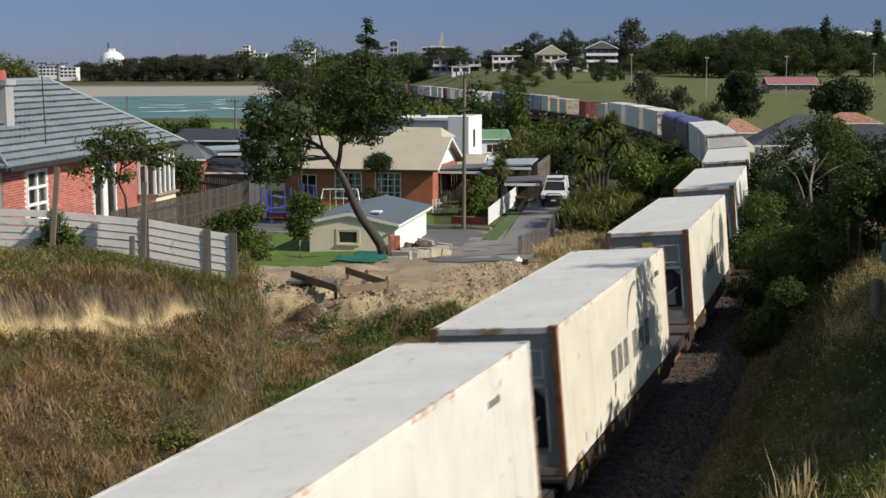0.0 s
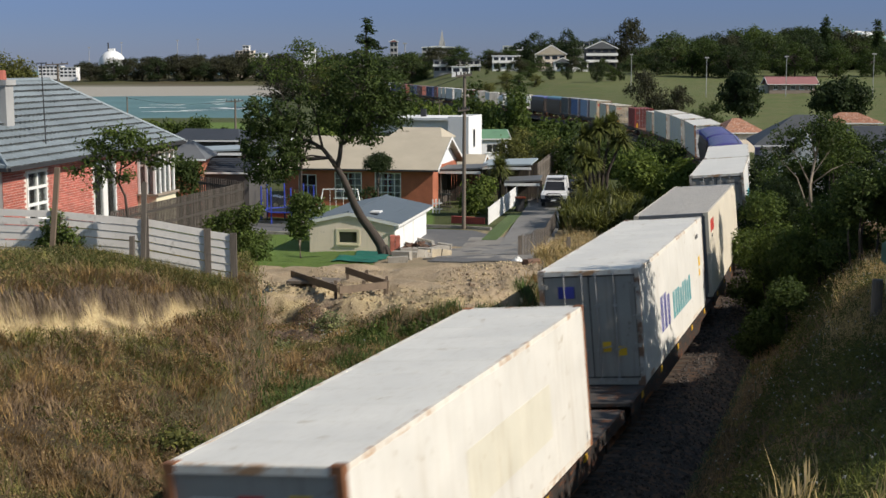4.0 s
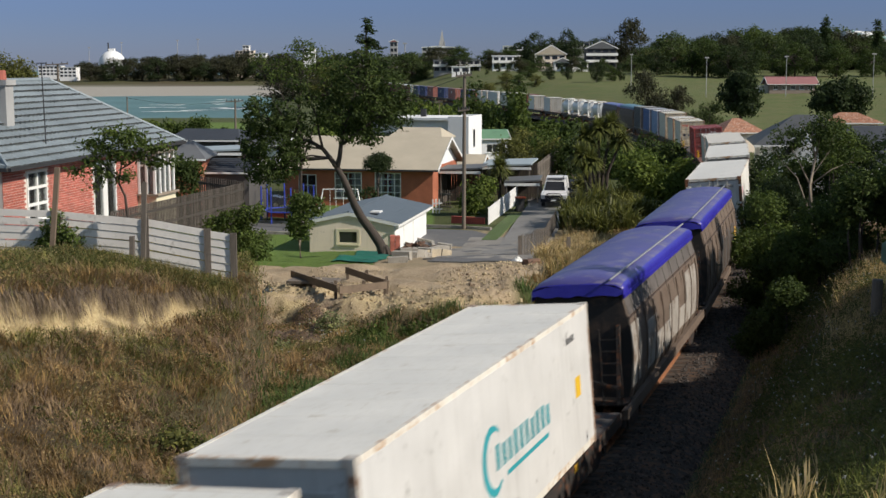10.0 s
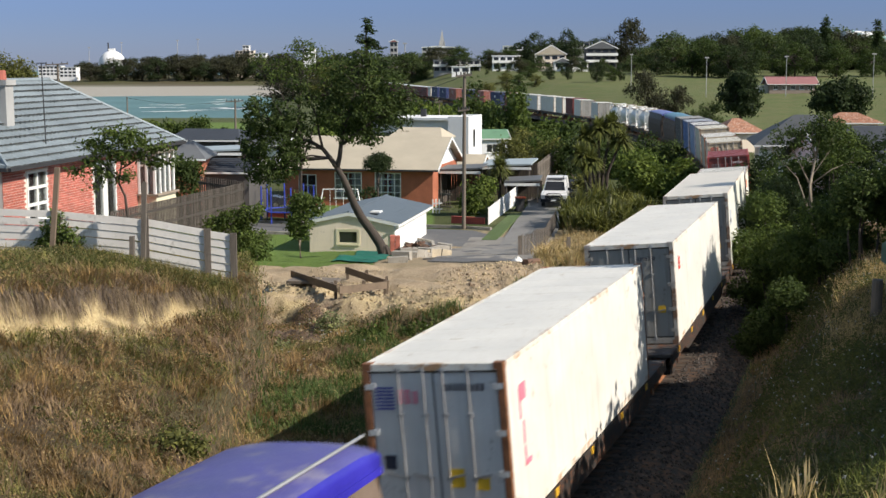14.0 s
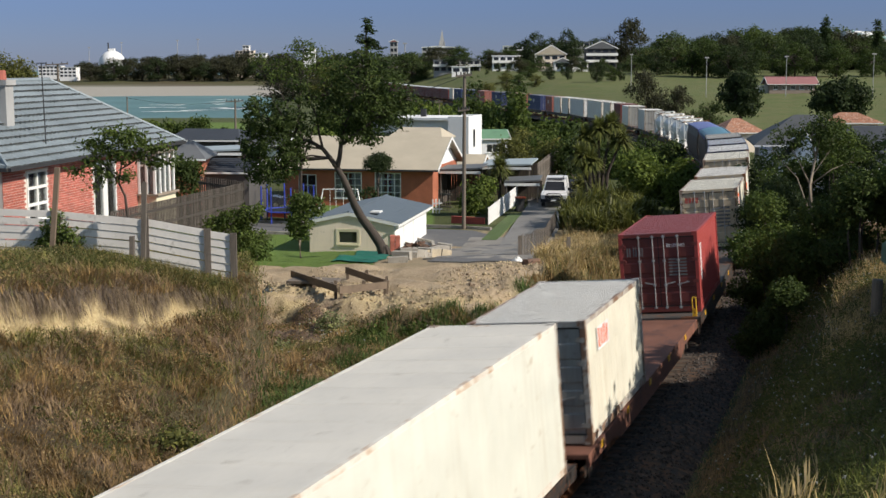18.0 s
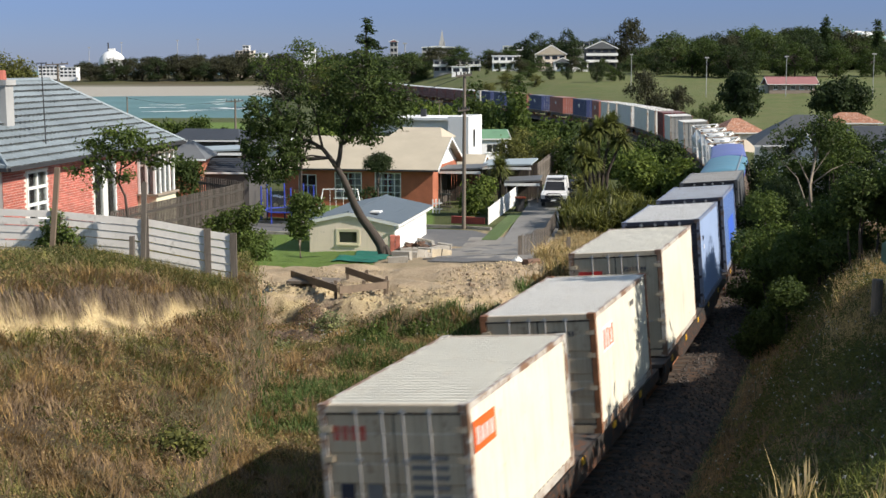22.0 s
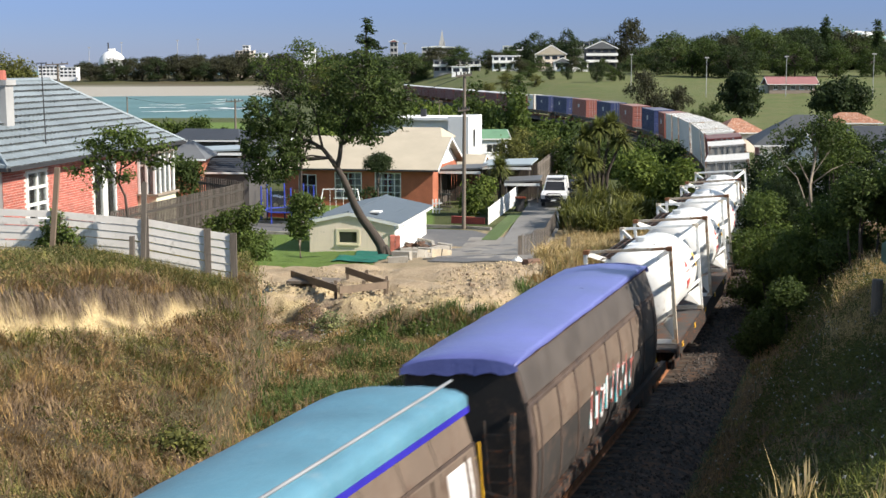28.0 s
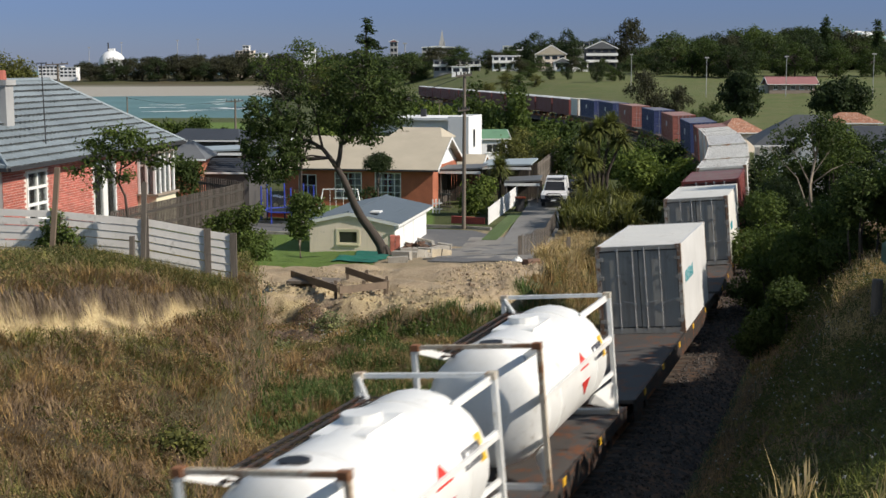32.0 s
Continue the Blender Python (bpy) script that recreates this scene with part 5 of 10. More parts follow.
# ---- plants ----
bark = surface("bark", (0.062, 0.048, 0.038), 0.9, 0, 0.4, 12.0, 2.0, 0.9, stretch=(1, 1, 0.3))
pale_bark = surface("pale_bark", (0.24, 0.20, 0.15), 0.9, 0, 0.3, 12.0, 2.0, 0.6, stretch=(1, 1, 0.3))
leaf_deep = leaf_mat("leaf_deep", (0.050, 0.078, 0.026))
leaf_mid = leaf_mat("leaf_mid", (0.075, 0.112, 0.034))
leaf_light = leaf_mat("leaf_light", (0.11, 0.155, 0.042))
leaf_olive = leaf_mat("leaf_olive", (0.115, 0.125, 0.048))
leaf_dark = leaf_mat("leaf_dark", (0.034, 0.054, 0.026))
leaf_grey = leaf_mat("leaf_grey", (0.095, 0.115, 0.06))
needle = leaf_mat("needle", (0.032, 0.055, 0.025))
leaf_far = leaf_mat("leaf_far", (0.060, 0.088, 0.038))
leaf_pine = leaf_mat("leaf_pine", (0.052, 0.056, 0.040))


def quads_mesh(name, P, U, V, material, curl=0.0):
    """Many small leaves: centres P with half axes U and V, as pointed quads."""
    n = len(P)
    pts = np.stack([P - U, P + V * 0.9 + U * 0.1, P + U, P - V * 0.9 + U * 0.1], 1).reshape(-1, 3)
    me = bpy.data.meshes.new(name)
    me.vertices.add(4 * n)
    me.vertices.foreach_set("co", pts.ravel())
    me.loops.add(4 * n)
    me.loops.foreach_set("vertex_index", np.arange(4 * n))
    me.polygons.add(n)
    me.polygons.foreach_set("loop_start", np.arange(n) * 4)
    for m in (material if isinstance(material, (list, tuple)) else [material]):
        me.materials.append(m)
    me.update(calc_edges=True)
    me.validate()
    return me


def unit(a):
    return a / np.maximum(np.linalg.norm(a, axis=-1, keepdims=True), 1e-9)


def leaf_cloud(blobs, count, size, seed, droop=0.0, hollow=0.55, jag=0.35):
    """Leaves in and about ellipsoids (x, y, z, rx, ry, rz), denser at their skin, in twiggy clusters."""
    rg = np.random.default_rng(seed)
    vol = np.array([b[3] * b[4] * b[5] for b in blobs]) ** 0.75
    pick = rg.choice(len(blobs), count // 7 + 1, p=vol / vol.sum())
    B = np.array(blobs, float)[pick]
    dirs = unit(rg.normal(size=(len(pick), 3)))
    r = hollow + (1.0 - hollow) * rg.random((len(pick), 1)) ** 0.6 + jag * (rg.random((len(pick), 1)) ** 4)
    C = B[:, :3] + dirs * r * B[:, 3:]
    C = np.repeat(C, 7, axis=0)[:count]
    D = np.repeat(dirs, 7, axis=0)[:count]
    P = C + rg.normal(size=C.shape) * size * 1.25
    nrm = unit(D * 0.8 + rg.normal(size=C.shape) * 0.75 + np.array([0, 0, 0.35]))
    a = unit(np.cross(nrm, rg.normal(size=C.shape)))
    a[:, 2] -= droop
    a = unit(a)
    b = np.cross(nrm, a)
    k = size * (0.6 + 0.8 * rg.random((len(P), 1)))
    return P, a * k, b * k * 0.55


def limb(g, pts, r0, r1, n=7):
    """A bent tapering branch through pts."""
    pts = [Vector(p) for p in pts]
    rings = []
    for i, p in enumerate(pts):
        d = (pts[min(i + 1, len(pts) - 1)] - pts[max(i - 1, 0)]).normalized()
        rot = d.to_track_quat("Z", "Y").to_matrix()
        r = r0 + (r1 - r0) * i / (len(pts) - 1)
        rings.append([p + rot @ Vector((r * (1 + 0.12 * math.sin(3 * k + i)) * math.cos(2 * math.pi * k / n), r * math.sin(2 * math.pi * k / n), 0)) for k in range(n)])
    g.loft(rings)


def tree(name, label, m, trunk, blobs, count, size, leaf, seed=1, r=0.2, wood=None, twigs=True, category="tree", group="", droop=0.0, hollow=0.5, forks=()):
    """A trunk through the points of trunk, limbs to each leaf mass, and a ragged crown."""
    t = thing(name, label, category, m, group)
    g = Geo()
    limb(g, trunk, r, r * 0.5, 9)
    rg = random.Random(seed)
    T = [Vector(p) for p in trunk]
    joints = []
    for pts, r0, r1 in forks:
        limb(g, pts, r0, r1, 8)
        joints += [Vector(p) for p in pts[1:]]
    if twigs:
        for i, b in enumerate(blobs):
            c = Vector(b[:3])
            s0 = min(joints, key=lambda j: (j - c).length + 2.0 * max(0.0, j.z - c.z)) if joints else T[-1 - i % min(3, len(T) - 1)]
            mid = (s0 + c) / 2 + Vector((rg.uniform(-1, 1), rg.uniform(-1, 1), rg.uniform(0.0, 1))) * 0.12 * (c - s0).length
            limb(g, [s0, mid, c], r * (0.2 if joints else 0.42), r * 0.1, 6)
            for k in range(4):
                e = c + Vector((rg.uniform(-1, 1) * b[3], rg.uniform(-1, 1) * b[4], rg.uniform(-0.6, 1) * b[5])) * 0.85
                limb(g, [c * 0.6 + mid * 0.4, (c + e) / 2, e], r * 0.14, r * 0.04, 5)
    part("trunk", g, wood or bark, t, smooth=True)
    P, U, V = leaf_cloud(blobs, count, size, seed, droop, hollow)
    part("crown", quads_mesh("crown", P, U, V, leaf), None, t)
    return t


def conifer(name, label, m, height, width, count, size, leaf, seed=1, taper=0.75):
    """A narrow evergreen with drooping tiers."""
    t = thing(name, label, "tree", m)
    g = Geo()
    limb(g, [(0, 0, -0.3), (0.05, 0, height * 0.5), (0, 0, height * 0.99)], width * 0.09, 0.04, 8)
    rg = np.random.default_rng(seed)
    rnd = random.Random(seed)
    tips = []
    for k in range(int(height * 9)):
        z = height * (1 - 0.92 * rnd.random() ** 0.6)
        a = rnd.random() * 6.283
        reach = width * (1 - z / height) ** taper * rnd.uniform(0.5, 1.1) + 0.05
        e = (reach * math.cos(a), reach * math.sin(a), z - 0.12 * reach)
        if reach > 0.5:
            limb(g, [(0, 0, z), (e[0] * 0.5, e[1] * 0.5, z + 0.05 * reach), e], 0.045, 0.015, 4)
        tips.append(e)
    part("trunk", g, bark, t)
    tips = np.array(tips)
    pick = rg.integers(0, len(tips), count)
    f = rg.random((count, 1)) ** 0.6
    P = tips[pick] * np.concatenate([f, f, np.ones_like(f)], 1) + rg.normal(size=(count, 3)) * np.array([size * 1.3, size * 1.3, size * 0.9])
    d = unit(P * np.array([1, 1, 0]) + 1e-6) + np.array([0, 0, -0.35]) + rg.normal(size=(count, 3)) * 0.35
    a = unit(d)
    b = unit(np.cross(a, rg.normal(size=(count, 3))))
    k = size * (0.7 + 0.6 * rg.random((count, 1)))
    part("crown", quads_mesh("crown", P, a * k * 1.3, b * k * 0.45, leaf), None, t)
    return t


def bush(name, label, m, blobs, count, size, leaf, seed=1, group="", category="bush"):
    t = thing(name, label, category, m, group)
    rg = random.Random(seed)
    for b in blobs[:9]:
        g, e = Geo(), (b[0] + rg.uniform(-0.4, 0.4) * b[3], b[1] + rg.uniform(-0.4, 0.4) * b[4], b[2] + 0.5 * b[5])
        limb(g, [(b[0] * 0.6, b[1] * 0.6, -0.25), (b[0] * 0.9, b[1] * 0.9, b[2] * 0.5), e], 0.06, 0.015, 5)
        part("stem", g, bark, t)
    P, U, V = leaf_cloud(blobs, count, size, seed, 0.0, 0.45, 0.45)
    P[:, 2] = np.maximum(P[:, 2], 0.03)
    part("foliage", quads_mesh("foliage", P, U, V, leaf), None, t)
    return t


def blades(x, y, z, height, width, lean, seed, per=7, spread=0.14, pull=(0, 0, 0)):
    """Grass: bent three-sided blades at every x, y."""
    rg = np.random.default_rng(seed)
    n = len(x) * per
    X = np.repeat(x, per) + rg.normal(size=n) * spread
    Y = np.repeat(y, per) + rg.normal(size=n) * spread
    Z = np.repeat(z, per) - 0.03
    H = np.repeat(height, per) * (0.5 + 0.8 * rg.random(n))
    a = 4.0 * wobble(X, Y, 1.1, seed * 0.37) + 2.5 * wobble(X, Y, 0.37, seed * 0.11) + rg.normal(size=n) * 0.75
    L = H * np.repeat(lean, per) * (0.3 + rg.random(n))
    w = width * (0.6 + 0.8 * rg.random(n))
    dx, dy = np.cos(a), np.sin(a)
    p = np.empty((n, 5, 3))
    p[:, 0] = np.stack([X - dy * w, Y + dx * w, Z], 1)
    p[:, 1] = np.stack([X + dy * w, Y - dx * w, Z], 1)
    p[:, 2] = np.stack([X + dx * L * 0.4 + dy * w * 0.8, Y + dy * L * 0.4 - dx * w * 0.8, Z + H * 0.6], 1)
    p[:, 3] = np.stack([X + dx * L * 0.4 - dy * w * 0.8, Y + dy * L * 0.4 + dx * w * 0.8, Z + H * 0.6], 1)
    p[:, 4] = np.stack([X + dx * L, Y + dy * L, Z + H], 1)
    p[:, 2:4] += 0.35 * np.array(pull)
    p[:, 4] += np.array(pull)
    return p


def grass(name, label, p, material, category="grass"):
    n = len(p)
    me = bpy.data.meshes.new(name)
    me.vertices.add(5 * n)
    me.vertices.foreach_set("co", p.ravel())
    idx = np.arange(n)[:, None] * 5 + np.array([0, 1, 2, 3, 3, 2, 4])[None, :]
    me.loops.add(7 * n)
    me.loops.foreach_set("vertex_index", idx.ravel())
    me.polygons.add(2 * n)
    starts = (np.arange(n)[:, None] * 7 + np.array([0, 4])[None, :]).ravel()
    me.polygons.foreach_set("loop_start", starts)
    me.materials.append(material)
    me.update(calc_edges=True)
    me.validate()
    return tagged(new(name, me), label, category, kind="stuff")


def scatter(count, x0, x1, y0, y1, seed, keep=None):
    rg = np.random.default_rng(seed)
    x, y = rg.uniform(x0, x1, count), rg.uniform(y0, y1, count)
    s, n = from_line(x, y)
    if keep is not None:
        ok = keep(x, y, s, n)
        x, y = x[ok], y[ok]
    return x, y, land(x, y)


grass_dry = leaf_mat("grass_dry", (0.292, 0.210, 0.138), 0.85, 0.55)
grass_brown = leaf_mat("grass_brown", (0.255, 0.190, 0.158), 0.85, 0.5)
grass_straw = leaf_mat("grass_straw", (0.46, 0.375, 0.25), 0.85, 0.4)
grass_green = leaf_mat("grass_green", (0.190, 0.190, 0.090), 0.8, 0.5)
grass_fawn = leaf_mat("grass_fawn", (0.24, 0.205, 0.11), 0.85, 0.5)
grass_fresh = leaf_mat("grass_fresh", (0.19, 0.22, 0.075), 0.75, 0.35)
grass_lush = leaf_mat("grass_lush", (0.082, 0.132, 0.048), 0.75, 0.35)


def in_view(x, y):
    return np.abs(x / y) < 0.36


# the long slope across the line
def slope(x, y, s, n):
    return in_view(x, y) & (n < -3.2) & (n > -16) & (y + 0.2 * x < 44) & (dirt_mask(x, y, n) < 0.35) & (np.abs(-n - scarp_edge(x, y) + 0.05) > (0.30 + 0.12 * wobble(x, y, 0.6, 2.0)) * ease(-0.155, -0.20, x / y))


def mixed(seed, count, size, lean, mats, keep, box, width=0.0065, per=7, spread=0.16, greener=0.0):
    x, y, z = scatter(count, *box, seed, keep)
    s, n = from_line(x, y)
    crest = ease(0.9, 2.2, -n - scarp_edge(x, y)) * (n < 0) * greener
    patch = 0.8 * wobble(x, y, 2.4, 1.0) + 0.8 * wobble(x, y, 0.8, 6.0) + 0.5 * wobble(x, y, 0.3, 3.0) + crest
    h = size * np.clip(0.8 + 0.4 * wobble(x, y, 1.3, 4.0) + 0.45 * wobble(x, y, 0.45, 2.0), 0.25, 2)
    for name, label, mt, lo, hi in mats:
        k = (patch >= lo) & (patch < hi)
        if k.any():
            grass(name, label, blades(x[k], y[k], z[k], h[k], width, np.full(k.sum(), lean), seed + 1, per, spread), mt)


mixed(11, 88000, 0.20, 1.3, [("brown_grass", "withered grey-brown grass on the bank", grass_brown, -9, -0.1), ("dry_grass", "tangled dry brown grass on the bank", grass_dry, -0.1, 0.42), ("green_grass", "patches of green grass on the bank", grass_green, 0.50, 9)], slope, (-17, 6, 16, 46), 0.0085, 7, 0.18, greener=2.6)
mixed(13, 22000, 0.30, 0.95, [("green_grass", "tufts of green grass among the dry stalks", grass_green, -9, -0.35), ("dry_grass", "upright tufts of pale dry grass", grass_dry, -0.35, 0.35), ("brown_grass", "upright tufts of brown seed grass", grass_brown, 0.35, 9)], lambda x, y, s, n: slope(x, y, s, n) & (wobble(x, y, 0.42, 2.0) > 0.05), (-17, 6, 16, 46), 0.009, 9, 0.10, greener=-2.4)
x, y, z = scatter(9000, -15, -5.3, 33.2, 35.6, 29, lambda x, y, s, n: in_view(x, y) & (y < 35.75 + 0.097 * (x + 13.15) * -1 - 0.15) & (wobble(x, y, 0.8, 3.0) > -0.35))
grass("fence_grass", "tall green and fawn grass along the board fence", blades(x, y, z, np.full(len(x), 0.22) * (1 + 0.6 * wobble(x, y, 0.9, 1.0)), 0.006, np.full(len(x), 0.9), 30, per=5, spread=0.12), grass_green)
grass("fence_grass", "dry seed grass along the board fence", blades(x[::3], y[::3], z[::3], np.full(len(x[::3]), 0.30) * (1 + 0.6 * wobble(x[::3], y[::3], 0.7, 4.0)), 0.008, np.full(len(x[::3]), 0.6), 39, per=4, spread=0.12), grass_fawn)


def weeds(name, label, x, y, z, height, size, material, seed, per=9, spread=0.08):
    """Small leaves on low plants at every x, y."""
    rg = np.random.default_rng(seed)
    n = len(x) * per
    P = np.stack([np.repeat(x, per) + rg.normal(size=n) * spread, np.repeat(y, per) + rg.normal(size=n) * spread, np.repeat(z, per) + height * rg.random(n)], 1)
    a = unit(rg.normal(size=(n, 3)) * np.array([1, 1, 0.7]) + np.array([0, 0, 0.3]))
    b = unit(np.cross(a, rg.normal(size=(n, 3))))
    k = size * (0.5 + rg.random((n, 1)))
    return tagged(new(name, quads_mesh(name, P, a * k, b * k * 0.4, material)), label, "weeds", kind="stuff")


leaf_weed = leaf_mat("leaf_weed", (0.095, 0.108, 0.045))
leaf_rust = leaf_mat("leaf_rust", (0.25, 0.17, 0.115))
leaf_fawn = leaf_mat("leaf_fawn", (0.42, 0.345, 0.225))
weeds("bank_weeds", "olive weeds along the board fence", x, y, z, 0.30, 0.026, leaf_weed, 42, 6, 0.12)
for seed, cnt, lo, sz, mt, lab in ((31, 15000, 0.25, 0.030, leaf_weed, "small green weeds through the dry bank"), (32, 9000, 0.35, 0.026, leaf_rust, "rust-brown withered weeds on the bank"), (33, 9000, 0.3, 0.022, leaf_fawn, "pale dry seed heads on the bank")):
    x, y, z = scatter(cnt * 3, -17, 6, 16, 46, seed, lambda x, y, s, n: slope(x, y, s, n) & (wobble(x, y, 1.6, seed * 0.7) + 0.7 * wobble(x, y, 0.4, seed) > lo))
    weeds("bank_weeds", lab, x, y, z, 0.34 if mt is leaf_fawn else 0.24, sz, mt, seed)
# a thick dead fringe that hangs over the clay edge
x, y, z = scatter(72000, -14, 1, 24, 40, 17, lambda x, y, s, n: in_view(x, y) & (x / y < -0.162 + 0.01 * wobble(x, y, 0.6, 1.0)) & (-n - scarp_edge(x, y) > 0.04 + 0.10 * wobble(x, y, 0.5, 5.0)) & (-n - scarp_edge(x, y) < 0.8 + 0.25 * wobble(x, y, 0.7, 5.0)))
dead_grass = leaf_mat("grass_dead", (0.215, 0.178, 0.172), 0.9, 0.45)
grass("hanging_grass", "grey dead grass hanging over the clay edge", blades(x, y, z, np.full(len(x), 0.21) * (1.0 + 0.5 * wobble(x, y, 0.5, 2.0)), 0.006, np.full(len(x), 0.6), 18, pull=(0.10, -0.12, -0.46)), dead_grass)
# lusher growth where the slope meets the rubble
x, y, z = scatter(9000, -6, 6, 30, 47, 19, lambda x, y, s, n: (n < -3.0) & (n > -9.5) & (y + 0.35 * x < 40.0 + 1.8 * ease(-3.3, -2.6, x) + 0.6 * wobble(x, y, 0.7, 4.0)) & ((x > -2.7 + 0.5 * wobble(x, y, 0.9, 2.0)) | (y < 35.5)) & (x + 0.1 * y > -1.6) & (wobble(x, y, 1.5, 3.0) + 0.5 * wobble(x, y, 0.5, 1.0) > -0.1))
grass("lush_grass", "lush green weeds below the rubble", blades(x, y, z, np.full(len(x), 0.34), 0.013, np.full(len(x), 0.6), 20), grass_lush)
weeds("bank_weeds", "lush green weeds along the foot of the rubble", x[::2], y[::2], z[::2], 0.32, 0.04, leaf_weed, 34)


# dry weeds on the broken face below the bare ground
x, y, z = scatter(9000, -6.2, 1, 37, 46, 88, lambda x, y, s, n: (n < -5.0) & (y + 0.35 * x > 38.5) & (y + 0.35 * x < 42.0) & (x > -5.6) & (wobble(x, y, 0.8, 4.0) + 0.6 * wobble(x, y, 0.3, 1.0) > 0.15))
weeds("bank_weeds", "withered brown weeds on the broken face", x, y, z, 0.16, 0.028, leaf_rust, 89, 7)
weeds("bank_weeds", "green weeds on the broken face", x[::3], y[::3], z[::3], 0.2, 0.03, leaf_weed, 90, 9)
# growth on the steep side of the cutting below the bare ground
x, y, z = scatter(30000, -4, 9, 38, 62, 85, lambda x, y, s, n: (n < -3.0) & (n > -6.4) & (dirt_mask(x, y, n) < 0.3) & (x / y < 0.09))
k = wobble(x, y, 1.7, 3.0) + 0.6 * wobble(x, y, 0.5, 8.0) > 0.0
grass("lush_grass", "lush green weeds on the side of the cutting", blades(x[k], y[k], z[k], np.full(k.sum(), 0.36), 0.013, np.full(k.sum(), 0.7), 86, per=6), grass_lush)
grass("dry_grass", "dry brown grass on the side of the cutting", blades(x[~k], y[~k], z[~k], np.full((~k).sum(), 0.32), 0.012, np.full((~k).sum(), 0.8), 87, per=6), grass_dry)


# the near bank beside the camera
def near_bank(x, y, s, n):
    return in_view(x, y) & (n > 3.0) & (n < 16) & (y < 60)


mixed(21, 34000, 0.22, 1.1, [("brown_grass", "brown grass on the shaded bank", grass_brown, -9, 0.55), ("green_grass", "rough green grass on the shaded bank", grass_green, 0.55, 9)], near_bank, (0, 20, 9, 60), 0.010, 6, 0.10)
x, y, z = scatter(60000, 1, 16, 10, 50, 35, lambda x, y, s, n: near_bank(x, y, s, n) & (n > 3.9) & (n < 8.2) & (wobble(x, y, 1.3, 3.0) + 0.6 * wobble(x, y, 0.4, 7.0) > -0.1))
weeds("bank_weeds", "leafy weeds on the shaded bank", x, y, z, 0.42, 0.042, leaf_weed, 36)
x, y, z = scatter(16000, 1, 16, 10, 50, 37, lambda x, y, s, n: near_bank(x, y, s, n) & (n > 3.0) & (n < 4.6 + 0.5 * wobble(x, y, 1.0, 2.0)))
weeds("bank_weeds", "rust-brown dead weeds beside the ballast", x, y, z, 0.28, 0.03, leaf_rust, 38)
x, y, z = scatter(14000, 5, 16, 26, 52, 23, lambda x, y, s, n: in_view(x, y) & (n > 5.6) & (n < 9.5) & (y > 31) & (wobble(x, y, 2.0, 5.0) > -0.5))
grass("straw_grass", "tall straw-coloured seed grass on the crest", blades(x, y, z, np.full(len(x), 0.42) * (1 + 0.5 * wobble(x, y, 0.6, 2.0)), 0.0065, np.full(len(x), 0.9), 24), leaf_mat("grass_crest", (0.42, 0.325, 0.23), 0.85, 0.5))
weeds("bank_weeds", "pale dry seed heads on the crest", x[::2], y[::2], z[::2], 0.45, 0.022, leaf_fawn, 43, 8, 0.15)
weeds("bank_weeds", "green weeds on the crest", x[::5], y[::5], z[::5], 0.32, 0.03, leaf_weed, 44, 8, 0.15)
x, y, z = scatter(3000, 2, 9, 9, 20, 25, lambda x, y, s, n: in_view(x, y) & (x / y > 0.24))
grass("green_grass", "fresh green grass near the camera", blades(x, y, z, np.full(len(x), 0.30), 0.007, np.full(len(x), 0.7), 26), grass_fresh)
x, y, z = scatter(26000, -1.5, 13, 44, 84, 27, lambda x, y, s, n: (n < -3.0) & (n > -7.5 - 0.05 * (y - 44)) & (x / y > 0.080 + 0.012 * wobble(x, y, 1.5, 2.0)) & (wobble(x, y, 2.0, 5.0) + 0.8 * wobble(x, y, 0.6, 2.0) > -0.35) & (dirt_mask(x, y, n) < 0.3))
grass("straw_grass", "dry tall grass along the line", blades(x, y, z, np.full(len(x), 0.65), 0.014, np.full(len(x), 0.6), 28, per=4, spread=0.2), grass_dry)
grass("straw_grass", "pale straw grass along the line", blades(x[::2], y[::2], z[::2], np.full(len(x[::2]), 0.75), 0.013, np.full(len(x[::2]), 0.7), 40, per=4, spread=0.2), grass_straw)
weeds("bank_weeds", "green weeds along the line", x[::2], y[::2], z[::2], 0.55, 0.06, leaf_weed, 41, 12, 0.2)

# ---- houses ----
brick_red = surface("brick_red", (0.48, 0.150, 0.108), 0.85, 0, 0.25, 25.0, 2.5, 0.3, per_object=0.25, per_island=0.25)
mortar = surface("mortar", (0.70, 0.62, 0.55), 0.95, 0, 0.2)
brick_plain = surface("brick_wall", (0.42, 0.14, 0.075), 0.85, 0, 0.3, 9.0, 1.0, 0.3)
white_wood = surface("white_woodwork", (0.78, 0.78, 0.75), 0.5, 0, 0.1, 15.0, 1.5, 0.05)
cream_wood = surface("cream_woodwork", (0.72, 0.66, 0.48), 0.6, 0, 0.12)
# darker tone along the lower edges of the roof tiles
tile_edge = surface("dark_tile_edge", (0.055, 0.060, 0.058), 0.9, 0, 0.5, 9.0, 3.0, 0.3)
roof_slate = surface("roof_blue_grey", (0.225, 0.265, 0.285), 0.6, 0.1, 0.22, 12.0, 0.9, 0.15, (0.12, 0.14, 0.14), 0.42, per_object=0.08)
roof_beige = surface("roof_beige", (0.45, 0.395, 0.30), 0.8, 0, 0.12, 14.0, 0.7, 0.2)
roof_dark = surface("roof_dark", (0.045, 0.05, 0.06), 0.6, 0.1, 0.2, 10.0, 0.8, 0.1)
roof_grey = surface("roof_grey", (0.13, 0.135, 0.14), 0.6, 0.1, 0.2, 10.0, 0.8, 0.1)
